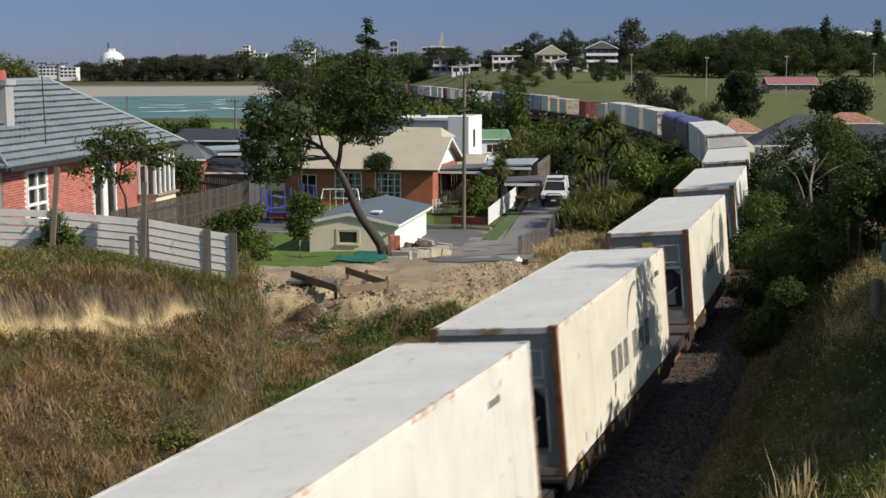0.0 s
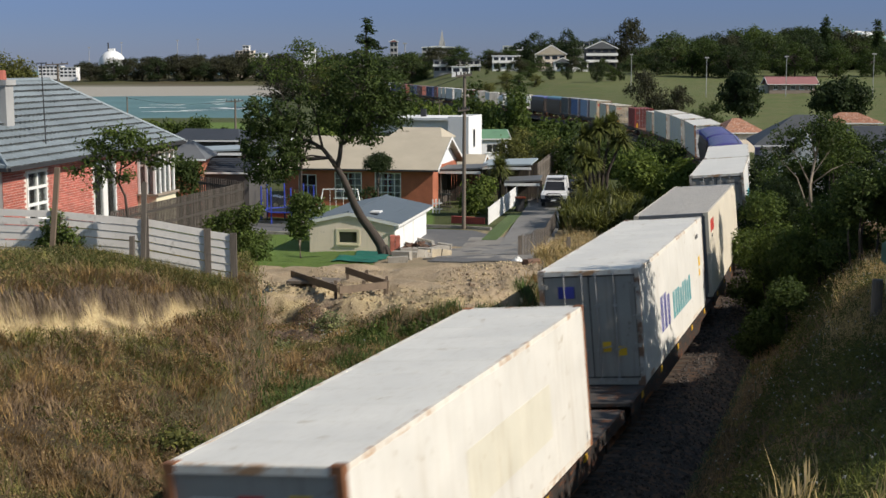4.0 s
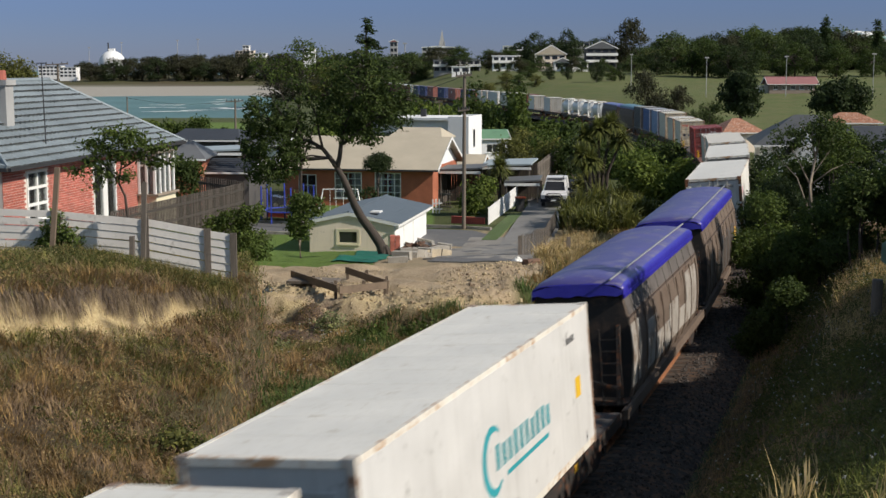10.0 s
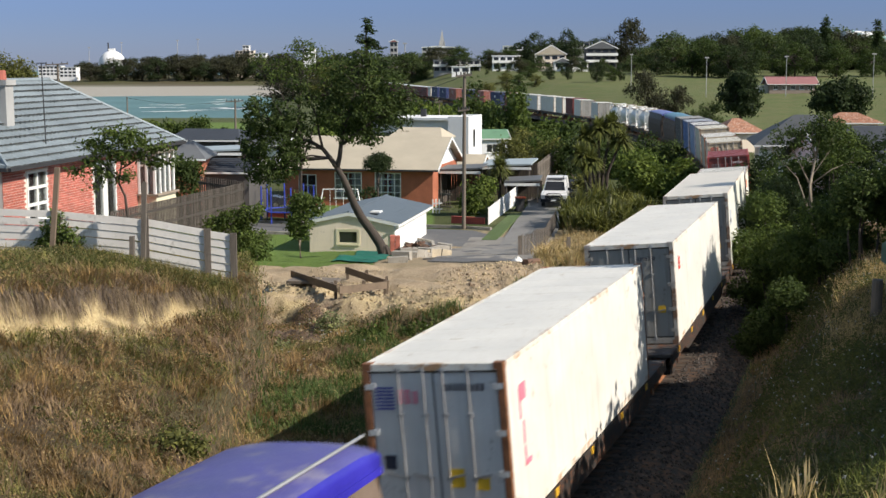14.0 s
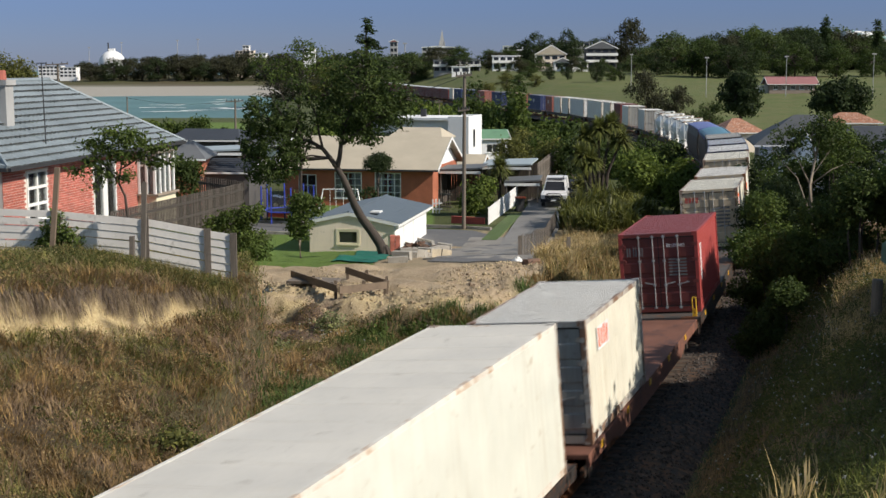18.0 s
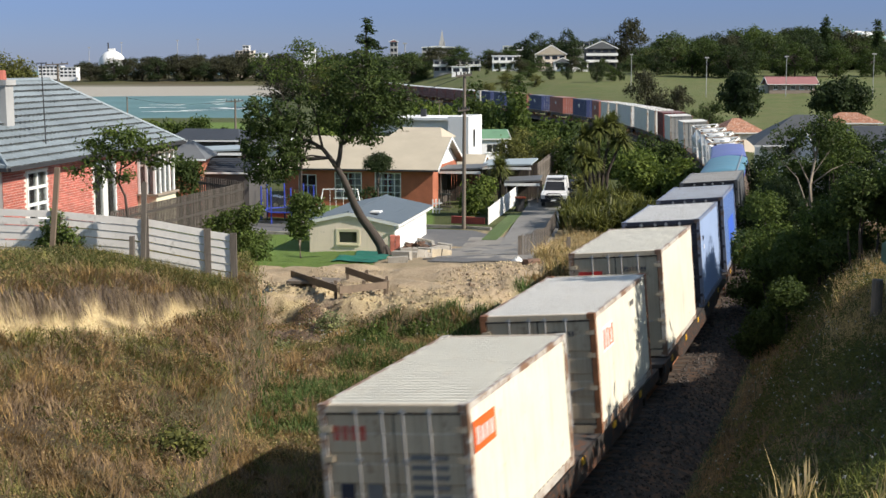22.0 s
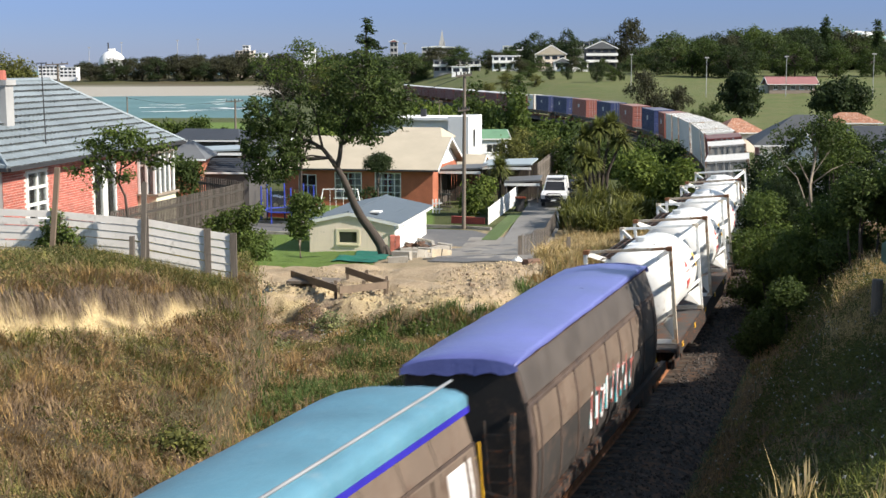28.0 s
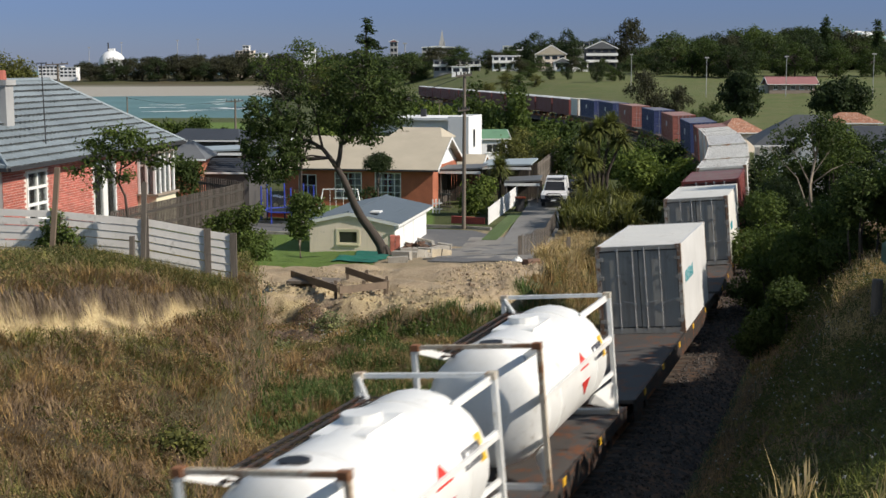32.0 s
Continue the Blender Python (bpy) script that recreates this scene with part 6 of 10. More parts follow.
roof_charcoal = surface("roof_charcoal", (0.075, 0.08, 0.085), 0.65, 0.05, 0.2, 10.0, 0.8, 0.1)
roof_iron = surface("roof_iron_blue", (0.095, 0.12, 0.145), 0.55, 0.1, 0.15, 10.0, 0.9, 0.05, (0.10, 0.12, 0.13), 0.45)
roof_green = surface("roof_green", (0.15, 0.29, 0.17), 0.6, 0.1, 0.25, 8.0, 1.0, 0.1)
roof_orange = surface("roof_terracotta", (0.37, 0.17, 0.10), 0.85, 0, 0.55, 9.0, 2.5, 0.8, (0.50, 0.36, 0.28), 0.5, per_island=0.3)
roof_red = surface("roof_red", (0.30, 0.135, 0.13), 0.7, 0, 0.2)
plaster_white = surface("white_plaster", (0.78, 0.78, 0.77), 0.8, 0, 0.08, 10.0, 0.5, 0.05, (0.55, 0.54, 0.5), 0.36)
plaster_cream = surface("cream_plaster", (0.84, 0.72, 0.59), 0.8, 0, 0.12, 10.0, 0.7, 0.1, (0.4, 0.36, 0.27), 0.42, 0.2)
plaster_grey = surface("grey_plaster", (0.35, 0.35, 0.34), 0.85, 0, 0.15)
plaster_dark = surface("dark_cladding", (0.085, 0.08, 0.075), 0.8, 0, 0.2)
dark_trim = surface("dark_trim", (0.03, 0.03, 0.032), 0.6)
weathered = surface("weathered_timber", (0.16, 0.135, 0.11), 0.9, 0, 0.35, 8.0, 2.0, 0.5, per_object=0.3, stretch=(6, 6, 0.5))
raw_timber = surface("brown_timber", (0.165, 0.122, 0.085), 0.85, 0, 0.3, 10.0, 2.0, 0.4, per_object=0.2)
concrete = surface("concrete", (0.38, 0.35, 0.30), 0.9, 0, 0.25, 18.0, 1.5, 0.4, (0.2, 0.17, 0.13), 0.45)
asphalt = surface("asphalt", (0.12, 0.12, 0.122), 0.9, 0, 0.25, 30.0, 0.5, 0.4, (0.15, 0.14, 0.13), 0.45)
curtain = surface("curtain", (0.62, 0.62, 0.60), 0.9, 0, 0.15, 6.0, 3.0, 0.2, stretch=(8, 8, 0.3))


def glass_material():
    m, nt, bs = nodes_of("window_glass")
    bs.inputs["Base Color"].default_value = (0.62, 0.66, 0.66, 1)
    bs.inputs["Roughness"].default_value = 0.03
    bs.inputs["Transmission Weight"].default_value = 0.97
    bs.inputs["IOR"].default_value = 1.45
    return m


glass = glass_material()


def wall_strip(g, length, z0, z1, thick, holes, m=None):
    """A wall along x from 0, its outer face at y 0, with rectangular holes (a, b, za, zb)."""
    xs = sorted({0.0, length, *[v for h in holes for v in h[:2]]})
    zs = sorted({z0, z1, *[min(max(v, z0), z1) for h in holes for v in h[2:4]]})
    nx, nz, base = len(xs), len(zs), len(g.v)
    for y in (0.0, thick):
        for z in zs:
            g.v += [tuple((m @ Vector((x, y, z))) if m else (x, y, z)) for x in xs]

    def solid(i, k):
        if not (0 <= i < nx - 1 and 0 <= k < nz - 1):
            return False
        cx, cz = (xs[i] + xs[i + 1]) / 2, (zs[k] + zs[k + 1]) / 2
        return not any(a < cx < b and za < cz < zb for a, b, za, zb in holes)

    def at(i, k, back):
        return base + back * nx * nz + k * nx + i

    for i in range(nx - 1):
        for k in range(nz - 1):
            if not solid(i, k):
                continue
            fs = [(at(i, k, 0), at(i + 1, k, 0), at(i + 1, k + 1, 0), at(i, k + 1, 0)), (at(i, k, 1), at(i, k + 1, 1), at(i + 1, k + 1, 1), at(i + 1, k, 1))]
            if not solid(i - 1, k):
                fs.append((at(i, k, 0), at(i, k + 1, 0), at(i, k + 1, 1), at(i, k, 1)))
            if not solid(i + 1, k):
                fs.append((at(i + 1, k, 0), at(i + 1, k, 1), at(i + 1, k + 1, 1), at(i + 1, k + 1, 0)))
            if not solid(i, k - 1):
                fs.append((at(i, k, 0), at(i, k, 1), at(i + 1, k, 1), at(i + 1, k, 0)))
            if not solid(i, k + 1):
                fs.append((at(i, k + 1, 0), at(i + 1, k + 1, 0), at(i + 1, k + 1, 1), at(i, k + 1, 1)))
            g.f += fs
            g.mi += [0] * len(fs)


def window(parent, m, w, h, cols=2, rows=1, material=None, drapes=False, sill=True, name="window", bar=0.05):
    """A framed window; x across, y inward, z up from its lower left corner."""
    mt = material or white_wood
    g, holes = Geo(), []
    for i in range(cols):
        for j in range(rows):
            holes.append((0.07 if i == 0 else w * i / cols + bar / 2, w - 0.07 if i == cols - 1 else w * (i + 1) / cols - bar / 2,
                          0.07 if j == 0 else h * j / rows + bar / 2, h - 0.07 if j == rows - 1 else h * (j + 1) / rows - bar / 2))
    wall_strip(g, w, 0.0, h, 0.12, holes, Matrix.Translation((0, -0.03, 0)))
    wd = part(name, g, mt, parent, at=m)
    for i in range(cols):
        for j in range(rows):
            part("pane", Geo().box(w * i / cols + 0.02, w * (i + 1) / cols - 0.02, 0.03, 0.036, h * j / rows + 0.02, h * (j + 1) / rows - 0.02), glass, wd)
    if sill:
        part("sill", Geo().box(-0.06, w + 0.06, -0.10, 0.04, -0.07, -0.003), mt, wd)
    if drapes:
        g = Geo()
        n = 10
        for side in (0, 1):
            pts = [(0.07 + side * (w * 0.62 - 0.07) + (w * 0.31) * k / n, 0.16 + 0.03 * (k % 2), 0) for k in range(n + 1)]
            g.loft([[(x, y, 0.05) for x, y, _ in pts], [(x, y, h - 0.05) for x, y, _ in pts]], close=False, caps=False)
        part("curtain", g, curtain, wd)
    return wd


def gable_house(name, label, x, y, z, turn, length, depth, eave, rise, walls, roof, over=0.4, holes=(), hip=0.0, gable_mat=None, chimney=None, ribs=0, floor_drop=0.6, wins=None, category="house"):
    """A house along x; its front wall faces -y. hip: how far the ridge ends stand in. holes: front windows a, b, za, zb, cols, rows."""
    h = thing(name, label, category, pose(x, y, z, 0, 0, turn))
    g = Geo()
    wall_strip(g, length, -floor_drop, eave, 0.2, [k[:4] for k in holes])
    part("front_wall", g, walls, h)
    part("back_wall", Geo().box(0, length, depth - 0.2, depth, -floor_drop, eave), walls, h)
    for x0 in (0, length - 0.2):
        part("side_wall", Geo().box(x0, x0 + 0.2, 0.2, depth - 0.2, -floor_drop, eave), walls, h)
    o, top = over, eave + rise
    c, lo = depth / 2, eave - over * rise / (depth / 2)
    t = 0.10
    xa, xb = (-o, length + o)
    ra, rb = (xa + hip, xb - hip)
    for sgn, yy in ((0, -o), (1, depth + o)):
        p = [(xa, yy, lo), (xb, yy, lo), (rb, c, top), (ra, c, top)]
        if sgn:
            p = p[::-1]
        g = Geo()
        g.prism(p, (0, 0, t))
        side = part("roof", g, roof, h)
        if ribs and not sgn:
            for k in range(ribs):
                f = k / ribs
                g = Geo().prism([(xa + (ra - xa) * f, yy + (c - yy) * f, lo + (top - lo) * f + t), (xb + (rb - xb) * f, yy + (c - yy) * f, lo + (top - lo) * f + t), (xb + (rb - xb) * f, yy + (c - yy) * f + 0.10, lo + (top - lo) * f + t + 0.06), (xa + (ra - xa) * f, yy + (c - yy) * f + 0.10, lo + (top - lo) * f + t + 0.06)], (0, 0, 0.02))
                part("roof_course", g, roof, side)
    if hip:
        for x0, r in ((xa, ra), (xb, rb)):
            p = [(x0, -o, lo), (x0, depth + o, lo), (r, c, top)]
            part("roof_hip", Geo().prism(p if x0 > 0 else p[::-1], (0, 0, t)), roof, h)
    else:
        for x0 in (0.02, length - 0.18):
            part("gable", Geo().prism([(x0, 0.0, eave), (x0, depth, eave), (x0, c, top - 0.05)], (0.16, 0, 0)), gable_mat or walls, h)
        for x0 in (xa, xb - 0.04):
            part("bargeboard", Geo().bar((x0 + 0.02, -o, lo + 0.02), (x0 + 0.02, c, top + 0.02), 0.05, 0.2).bar((x0 + 0.02, depth + o, lo + 0.02), (x0 + 0.02, c, top + 0.02), 0.05, 0.2), white_wood, h)
    part("gutter", Geo().box(xa, xb, -o - 0.09, -o + 0.01, lo - 0.04, lo + 0.07), dark_trim if roof is roof_beige else white_wood, h)
    part("ceiling_lining", Geo().box(0.02, length - 0.02, 0.02, depth - 0.02, eave - 0.06, eave - 0.01), white_wood, h)
    for k in holes:
        a, b, za, zb, cols, rows = k[:6]
        window(h, pose(a, 0.02, za), b - a, zb - za, cols, rows, drapes=len(k) > 6)
    if chimney:
        cx, cy, cz = chimney
        part("chimney", Geo().box(cx - 0.3, cx + 0.3, cy - 0.3, cy + 0.3, eave, cz).box(cx - 0.36, cx + 0.36, cy - 0.36, cy + 0.36, cz - 0.2, cz), brick_plain, h)
    return h


# the brick cottage above the cutting
def brick_cottage():
    h = thing("brick_cottage", "red brick cottage with a blue-grey tiled hip roof and white windows", "house", pose(-13.77, 42.2, 3.3, 0, 0, -9.5))
    # local x points out of the long wall, y along it
    L, W, E = 14.5, 7.1, 2.72
    turn = Matrix.Rotation(math.pi / 2, 4, "Z")          # wall strips run along local y
    holes = [(1.62, 3.05, 0.75, 2.40), (6.75, 8.75, 0.02, 2.30)]
    g = Geo()
    wall_strip(g, L, -1.7, E, 0.22, holes, turn)
    front = part("front_wall", g, mortar, h)
    g = Geo()
    g.box(-W, -0.22, 0, 0.22, -1.7, E).box(-W, -0.22, L - 0.22, L, -1.7, E).box(-W, -W + 0.22, 0.22, L - 0.22, -1.7, E)
    part("other_walls", g, brick_plain, h)
    # solid block whose dark colour replaces the dimness behind the panes
    part("dark_fill", Geo().box(-W + 0.4, -0.75, 0.4, L - 0.4, -1.6, E - 0.15), unit_dark, h, "solid dark block standing in for unlit rooms")
    near, rest = 0, Geo()
    bm = Geo().box(-0.012, 0.012, 0, 0.225, 0, 0.074).mesh("brick", brick_red)
    rows = int((E + 0.3) / 0.086)
    cells = []
    for r in range(rows):
        z = -0.3 + r * 0.086
        y = -0.12 * (r % 2)
        while y < L - 0.1:
            a, b = max(y, 0.0), min(y + 0.225, L)
            if not any(a < q - 0.0 and b > p for p, q, za, zb in holes if z + 0.08 > za and z < zb) and not (a > 10.8 and a < 13.0) and b - a > 0.05:
                cells.append((a, b, z))
            y += 0.237
    for a, b, z in cells:
        if 3.3 < a < 7.3 and 0.9 < z and near < 300 and b - a > 0.2:
            part("brick", bm, None, front, at=pose(0.0, a, z))
            near += 1
        else:
            rest.box(-0.012, 0.012, a, b, z, z + 0.074)
    tagged(part("brickwork", rest, brick_red, front), kind="stuff")
    wm = lambda y, z: Matrix.Translation((0.0, y, z)) @ turn
    window(h, wm(1.62, 0.75), 1.43, 1.65, 2, 3, drapes=True, bar=0.09)
    # glazed double door with a low arched head
    d = window(h, wm(6.75, 0.02), 2.0, 2.28, 2, 1, name="glazed_door", bar=0.40, sill=False)
    part("curtain", Geo().loft([[(0.1 + 0.06 * k, 0.16 + 0.03 * (k % 2), z) for k in range(8)] for z in (0.05, 2.2)], close=False, caps=False), curtain, d)
    part("door_head", Geo().prism([(0.0, 0.0, 2.28), (2.0, 0.0, 2.28), (1.7, 0.0, 2.36), (1.0, 0.0, 2.40), (0.3, 0.0, 2.36)], (0, 0.06, 0)), white_wood, d)
    # bay window
    ya, yb = 10.85, 12.95
    bay = part("bay", Geo().box(0.0, 0.78, ya, yb, -1.7, 0.74), cream_wood, h, "cream painted base of the bay window")
    part("bay_head", Geo().box(0.0, 0.90, ya - 0.1, yb + 0.1, 2.40, 2.47), bpy.data.materials["weathered_timber"], bay)
    for y in (ya, ya + 0.52, ya + 1.02, ya + 1.52, yb - 0.10):
        part("mullion", Geo().box(0.66, 0.76, y, y + 0.10, 0.82, 2.40), white_wood, bay)
    for x in (0.03, 0.34, 0.66):
        for y in (ya, yb - 0.09):
            if x < 0.6:
                part("mullion", Geo().box(x, x + 0.09, y, y + 0.09, 0.82, 2.40), white_wood, bay)
    part("transom", Geo().box(0.67, 0.75, ya + 0.1, yb - 0.1, 1.90, 1.97).box(0.1, 0.66, ya + 0.01, ya + 0.08, 1.90, 1.97), white_wood, bay)
    for k in range(4):
        part("pane", Geo().box(0.702, 0.708, ya + 0.10 + 0.5 * k, ya + 0.52 + 0.5 * k, 0.82, 2.40), glass, bay)
    for x in (0.12, 0.43):
        part("pane", Geo().box(x, x + 0.23, ya + 0.04, ya + 0.046, 0.82, 2.40), glass, bay)
    part("bay_sill", Geo().box(0.0, 0.90, ya - 0.1, yb + 0.1, 0.74, 0.82), surface("sill_timber", (0.30, 0.25, 0.19), 0.8, 0, 0.3), bay, "bare timber sill")
    for x0, x1, y0, y1 in ((0.06, 0.62, ya + 0.12, ya + 0.12), (0.58, 0.58, ya + 0.15, ya + 0.85), (0.58, 0.58, ya + 1.0, ya + 1.6), (0.58, 0.58, yb - 0.45, yb - 0.1)):
        pts = [(x0 + (x1 - x0) * k / 10 + 0.03 * (k % 2), y0 + (y1 - y0) * k / 10 + 0.03 * (k % 2)) for k in range(11)]
        part("curtain", Geo().loft([[(px, py, 0.86) for px, py in pts], [(px, py, 2.38) for px, py in pts]], close=False, caps=False), curtain, bay)
    part("bay_board", Geo().box(0.782, 0.80, ya, yb, -0.75, -0.55).box(0.782, 0.80, ya, yb, 0.42, 0.54), cream_wood, bay)
    # hip roof in courses
    o, R = 0.45, 2.6
    x0, x1, y0, y1 = -W - o, o, -o, L + o
    a = (x1 - x0) / 2
    lo = E - 0.05
    n = 13
    tile_rng = random.Random(17)
    for k in range(n):
        f0, f1 = k / n, (k + 1) / n
        for face in range(4):
            def corner(f, q):
                return [(x1 - a * f, y0 + a * f), (x1 - a * f, y1 - a * f), (x0 + a * f, y1 - a * f), (x0 + a * f, y0 + a * f)][q % 4]
            p, q = corner(f0, face), corner(f0, face + 1)
            p2, q2 = corner(f1, face), corner(f1, face + 1)
            z0, z1 = lo + R * f0 + 0.02, lo + R * f1 - 0.03
            if face == 0:
                # rolled tiles: each waves up and down along its lower edge
                g, m = Geo(), int((q[1] - p[1]) / 0.11)
                rows = [[], [], [], []]
                for i in range(m + 1):
                    u = i / m
                    roll = 0.5 + 0.5 * math.sin(i * math.pi / 1.5) + tile_rng.uniform(-0.25, 0.25)
                    lo_e, hi_e = Vector((*p, 0)).lerp(Vector((*q, 0)), u), Vector((*p2, 0)).lerp(Vector((*q2, 0)), u)
                    out = 0.03 * roll
                    rows[0].append((lo_e.x + out, lo_e.y, z0 + 0.004 * roll))
                    rows[1].append((lo_e.x + out, lo_e.y, z0 + 0.024 + 0.026 * roll))
                    rows[2].append((lo_e.x * 0.5 + hi_e.x * 0.5, lo_e.y * 0.5 + hi_e.y * 0.5, (z0 + z1) / 2 + 0.010 + 0.020 * roll))
                    rows[3].append((hi_e.x, hi_e.y, z1 + 0.022 * roll))
                g.loft(rows[:2], close=False, caps=False, mi=1)
                g.loft(rows[1:], close=False, caps=False)
                g.loft([[(*p, z0 - 0.03), (*q, z0 - 0.03)], [(*p2, z1 - 0.03), (*q2, z1 - 0.03)]], close=False, caps=False)
            else:
                g = Geo().loft([[(*p, z0 + 0.085), (*q, z0 + 0.085), (*q2, z1 + 0.012), (*p2, z1 + 0.012)], [(*p, z0), (*q, z0), (*q2, z1 - 0.03), (*p2, z1 - 0.03)]])
            part("roof_course", g, [roof_slate, tile_edge], h)
    g = Geo()
    ridge = [(-W / 2, y0 + a, lo + R), (-W / 2, y1 - a, lo + R)]
    g.tube(ridge[0], ridge[1], 0.09, n=8)
    for c, e in (((x1, y0), 0), ((x0, y0), 0), ((x1, y1), 1), ((x0, y1), 1)):
        g.tube((*c, lo + 0.03), ridge[e], 0.075, n=6)
    part("ridge_capping", g, roof_slate, h)
    part("gutter", Geo().box(x1 - 0.01, x1 + 0.10, y0, y1, lo - 0.10, lo + 0.015).box(x0, x1, y0 - 0.10, y0 + 0.01, lo - 0.10, lo + 0.015), dark_trim, h)
    part("soffit", Geo().box(x0 + 0.05, x1 - 0.05, y0 + 0.05, y1 - 0.05, lo - 0.09, lo - 0.05), white_wood, h)
    part("chimney", Geo().box(-1.85, -1.3, 3.0, 3.55, lo + 0.8, lo + 2.6).box(-1.92, -1.23, 2.93, 3.62, lo + 2.5, lo + 2.68), plaster_grey, h)
    part("chimney_pot", Geo().tube((-1.58, 3.28, lo + 2.68), (-1.58, 3.28, lo + 3.0), 0.18, 0.15, n=10), brick_red, h)
    part("aerial", Geo().tube((-0.35, 3.85, lo + 0.45), (-0.38, 3.80, lo + 3.25), 0.020, n=6).bar((-0.55, 3.80, lo + 3.23), (-0.2, 3.80, lo + 3.23), 0.03, 0.03), dark_trim, h)
    return h


brick_cottage()

# the long beige-roofed house across the street
gable_house("brick_bungalow", "red brick bungalow with a long beige roof and white windows", -11.9, 101.6, -1.75, -12.0, 11.4, 9.0, 3.38, 1.92, brick_plain, roof_beige, holes=[(1.1, 2.5, 1.1, 2.75, 2, 2), (3.9, 6.0, 1.0, 2.95, 4, 4, 1), (7.0, 9.0, 1.0, 2.95, 4, 4, 1)], gable_mat=plaster_white, over=0.55, ribs=0)
gable_house("bungalow_wing", "beige-roofed rear wing of the bungalow", -4.40, 112.0, -1.7, -12.0, 4.2, 5.0, 4.75, 0.75, plaster_cream, roof_beige, over=0.3, hip=0.7)
gable_house("porch", "small brick porch with a beige gabled roof", -0.18, 110.0, -1.7, -12.0, 3.2, 4.0, 2.5, 0.9, brick_plain, roof_beige, over=0.3, category="porch")


# the low garage by the tree
def garage():
    h = thing("garage", "low cream garage with a blue-grey iron roof and small dark window", "garage", pose(-7.35, 74.0, -1.60, 0, 0, -10.0))
    L, D, E, R = 4.75, 9.5, 2.22, 0.48
    g = Geo()
    wall_strip(g, L, -0.3, E, 0.12, [(1.60, 2.75, 0.98, 1.72)])
    part("front_wall", g, plaster_cream, h)
    part("gable", Geo().prism([(0.0, 0.004, E), (L, 0.004, E), (L * 0.47, 0.004, E + R)], (0, 0.1, 0)), plaster_cream, h)
    for x0 in (0, L - 0.12):
        part("side_wall", Geo().box(x0, x0 + 0.12, 0.12, D, -0.3, E), plaster_white if x0 else plaster_cream, h)
    part("back_wall", Geo().box(0.12, L - 0.12, D - 0.12, D, -0.3, E), plaster_cream, h)
    window(h, pose(1.60, 0.01, 0.98), 1.15, 0.74, 1, 1, material=cream_wood)
    # added dark panel, so the window shows an unlit inside
    part("dark_backing", Geo().box(1.55, 2.80, 0.16, 0.18, 0.9, 1.8), unit_dark, h, "dark panel standing in for the unlit garage inside")
    part("window_surround", Geo().box(1.50, 2.85, -0.035, -0.002, 0.88, 0.975).box(1.50, 2.85, -0.03, -0.002, 1.725, 1.81).box(1.50, 1.595, -0.03, -0.002, 0.975, 1.725).box(2.755, 2.85, -0.03, -0.002, 0.975, 1.725), cream_wood, h)
    xr = L * 0.47
    for a, b, za, zb in ((-0.25, xr, E - 0.05, E + R), (xr, L + 0.35, E + R, E - 0.10)):
        g = Geo()
        n = int(abs(b - a) / 0.09)
        for k in range(n):
            f0, f1, fm = k / n, (k + 1) / n, (k + 0.5) / n
            at = lambda f, up: (a + (b - a) * f, za + (zb - za) * f + up)
            for (fa, ua), (fb, ub) in (((f0, 0.03), (fm, 0.055)), ((fm, 0.055), (f1, 0.03))):
                (xa, z1), (xb, z2) = at(fa, ua), at(fb, ub)
                g.quad((xa, -0.12, z1), (xb, -0.12, z2), (xb, D + 0.3, z2), (xa, D + 0.3, z1))
        g.prism([(a, -0.12, za), (b, -0.12, zb), (b, -0.12, zb + 0.028), (a, -0.12, za + 0.028)], (0, D + 0.42, 0))
        part("roof", g, roof_iron, h)
        part("bargeboard", Geo().bar((a, -0.10, za - 0.06), (b, -0.10, zb - 0.06), 0.05, 0.18), white_wood, h)
    part("ridge_capping", Geo().tube((xr, -0.12, E + R + 0.05), (xr, D + 0.3, E + R + 0.05), 0.07, n=6), roof_iron, h)
    part("fascia", Geo().box(L + 0.26, L + 0.34, -0.3, D + 0.3, E - 0.26, E - 0.11), white_wood, h)
    part("wall_batten", Geo().box(L, L + 0.03, 2.6, 2.66, -0.3, E - 0.1).box(L, L + 0.03, 5.3, 5.36, -0.3, E - 0.1), white_wood, h)
    part("downpipe", Geo().tube((L + 0.06, -0.05, -0.2), (L + 0.06, -0.05, E - 0.25), 0.04, n=6), white_wood, h)
    part("roof_patch", Geo().box(3.2, 3.75, 1.0, 1.7, E + 0.38, E + 0.46), white_wood, h, "white board lying on the roof")
    return h


garage()


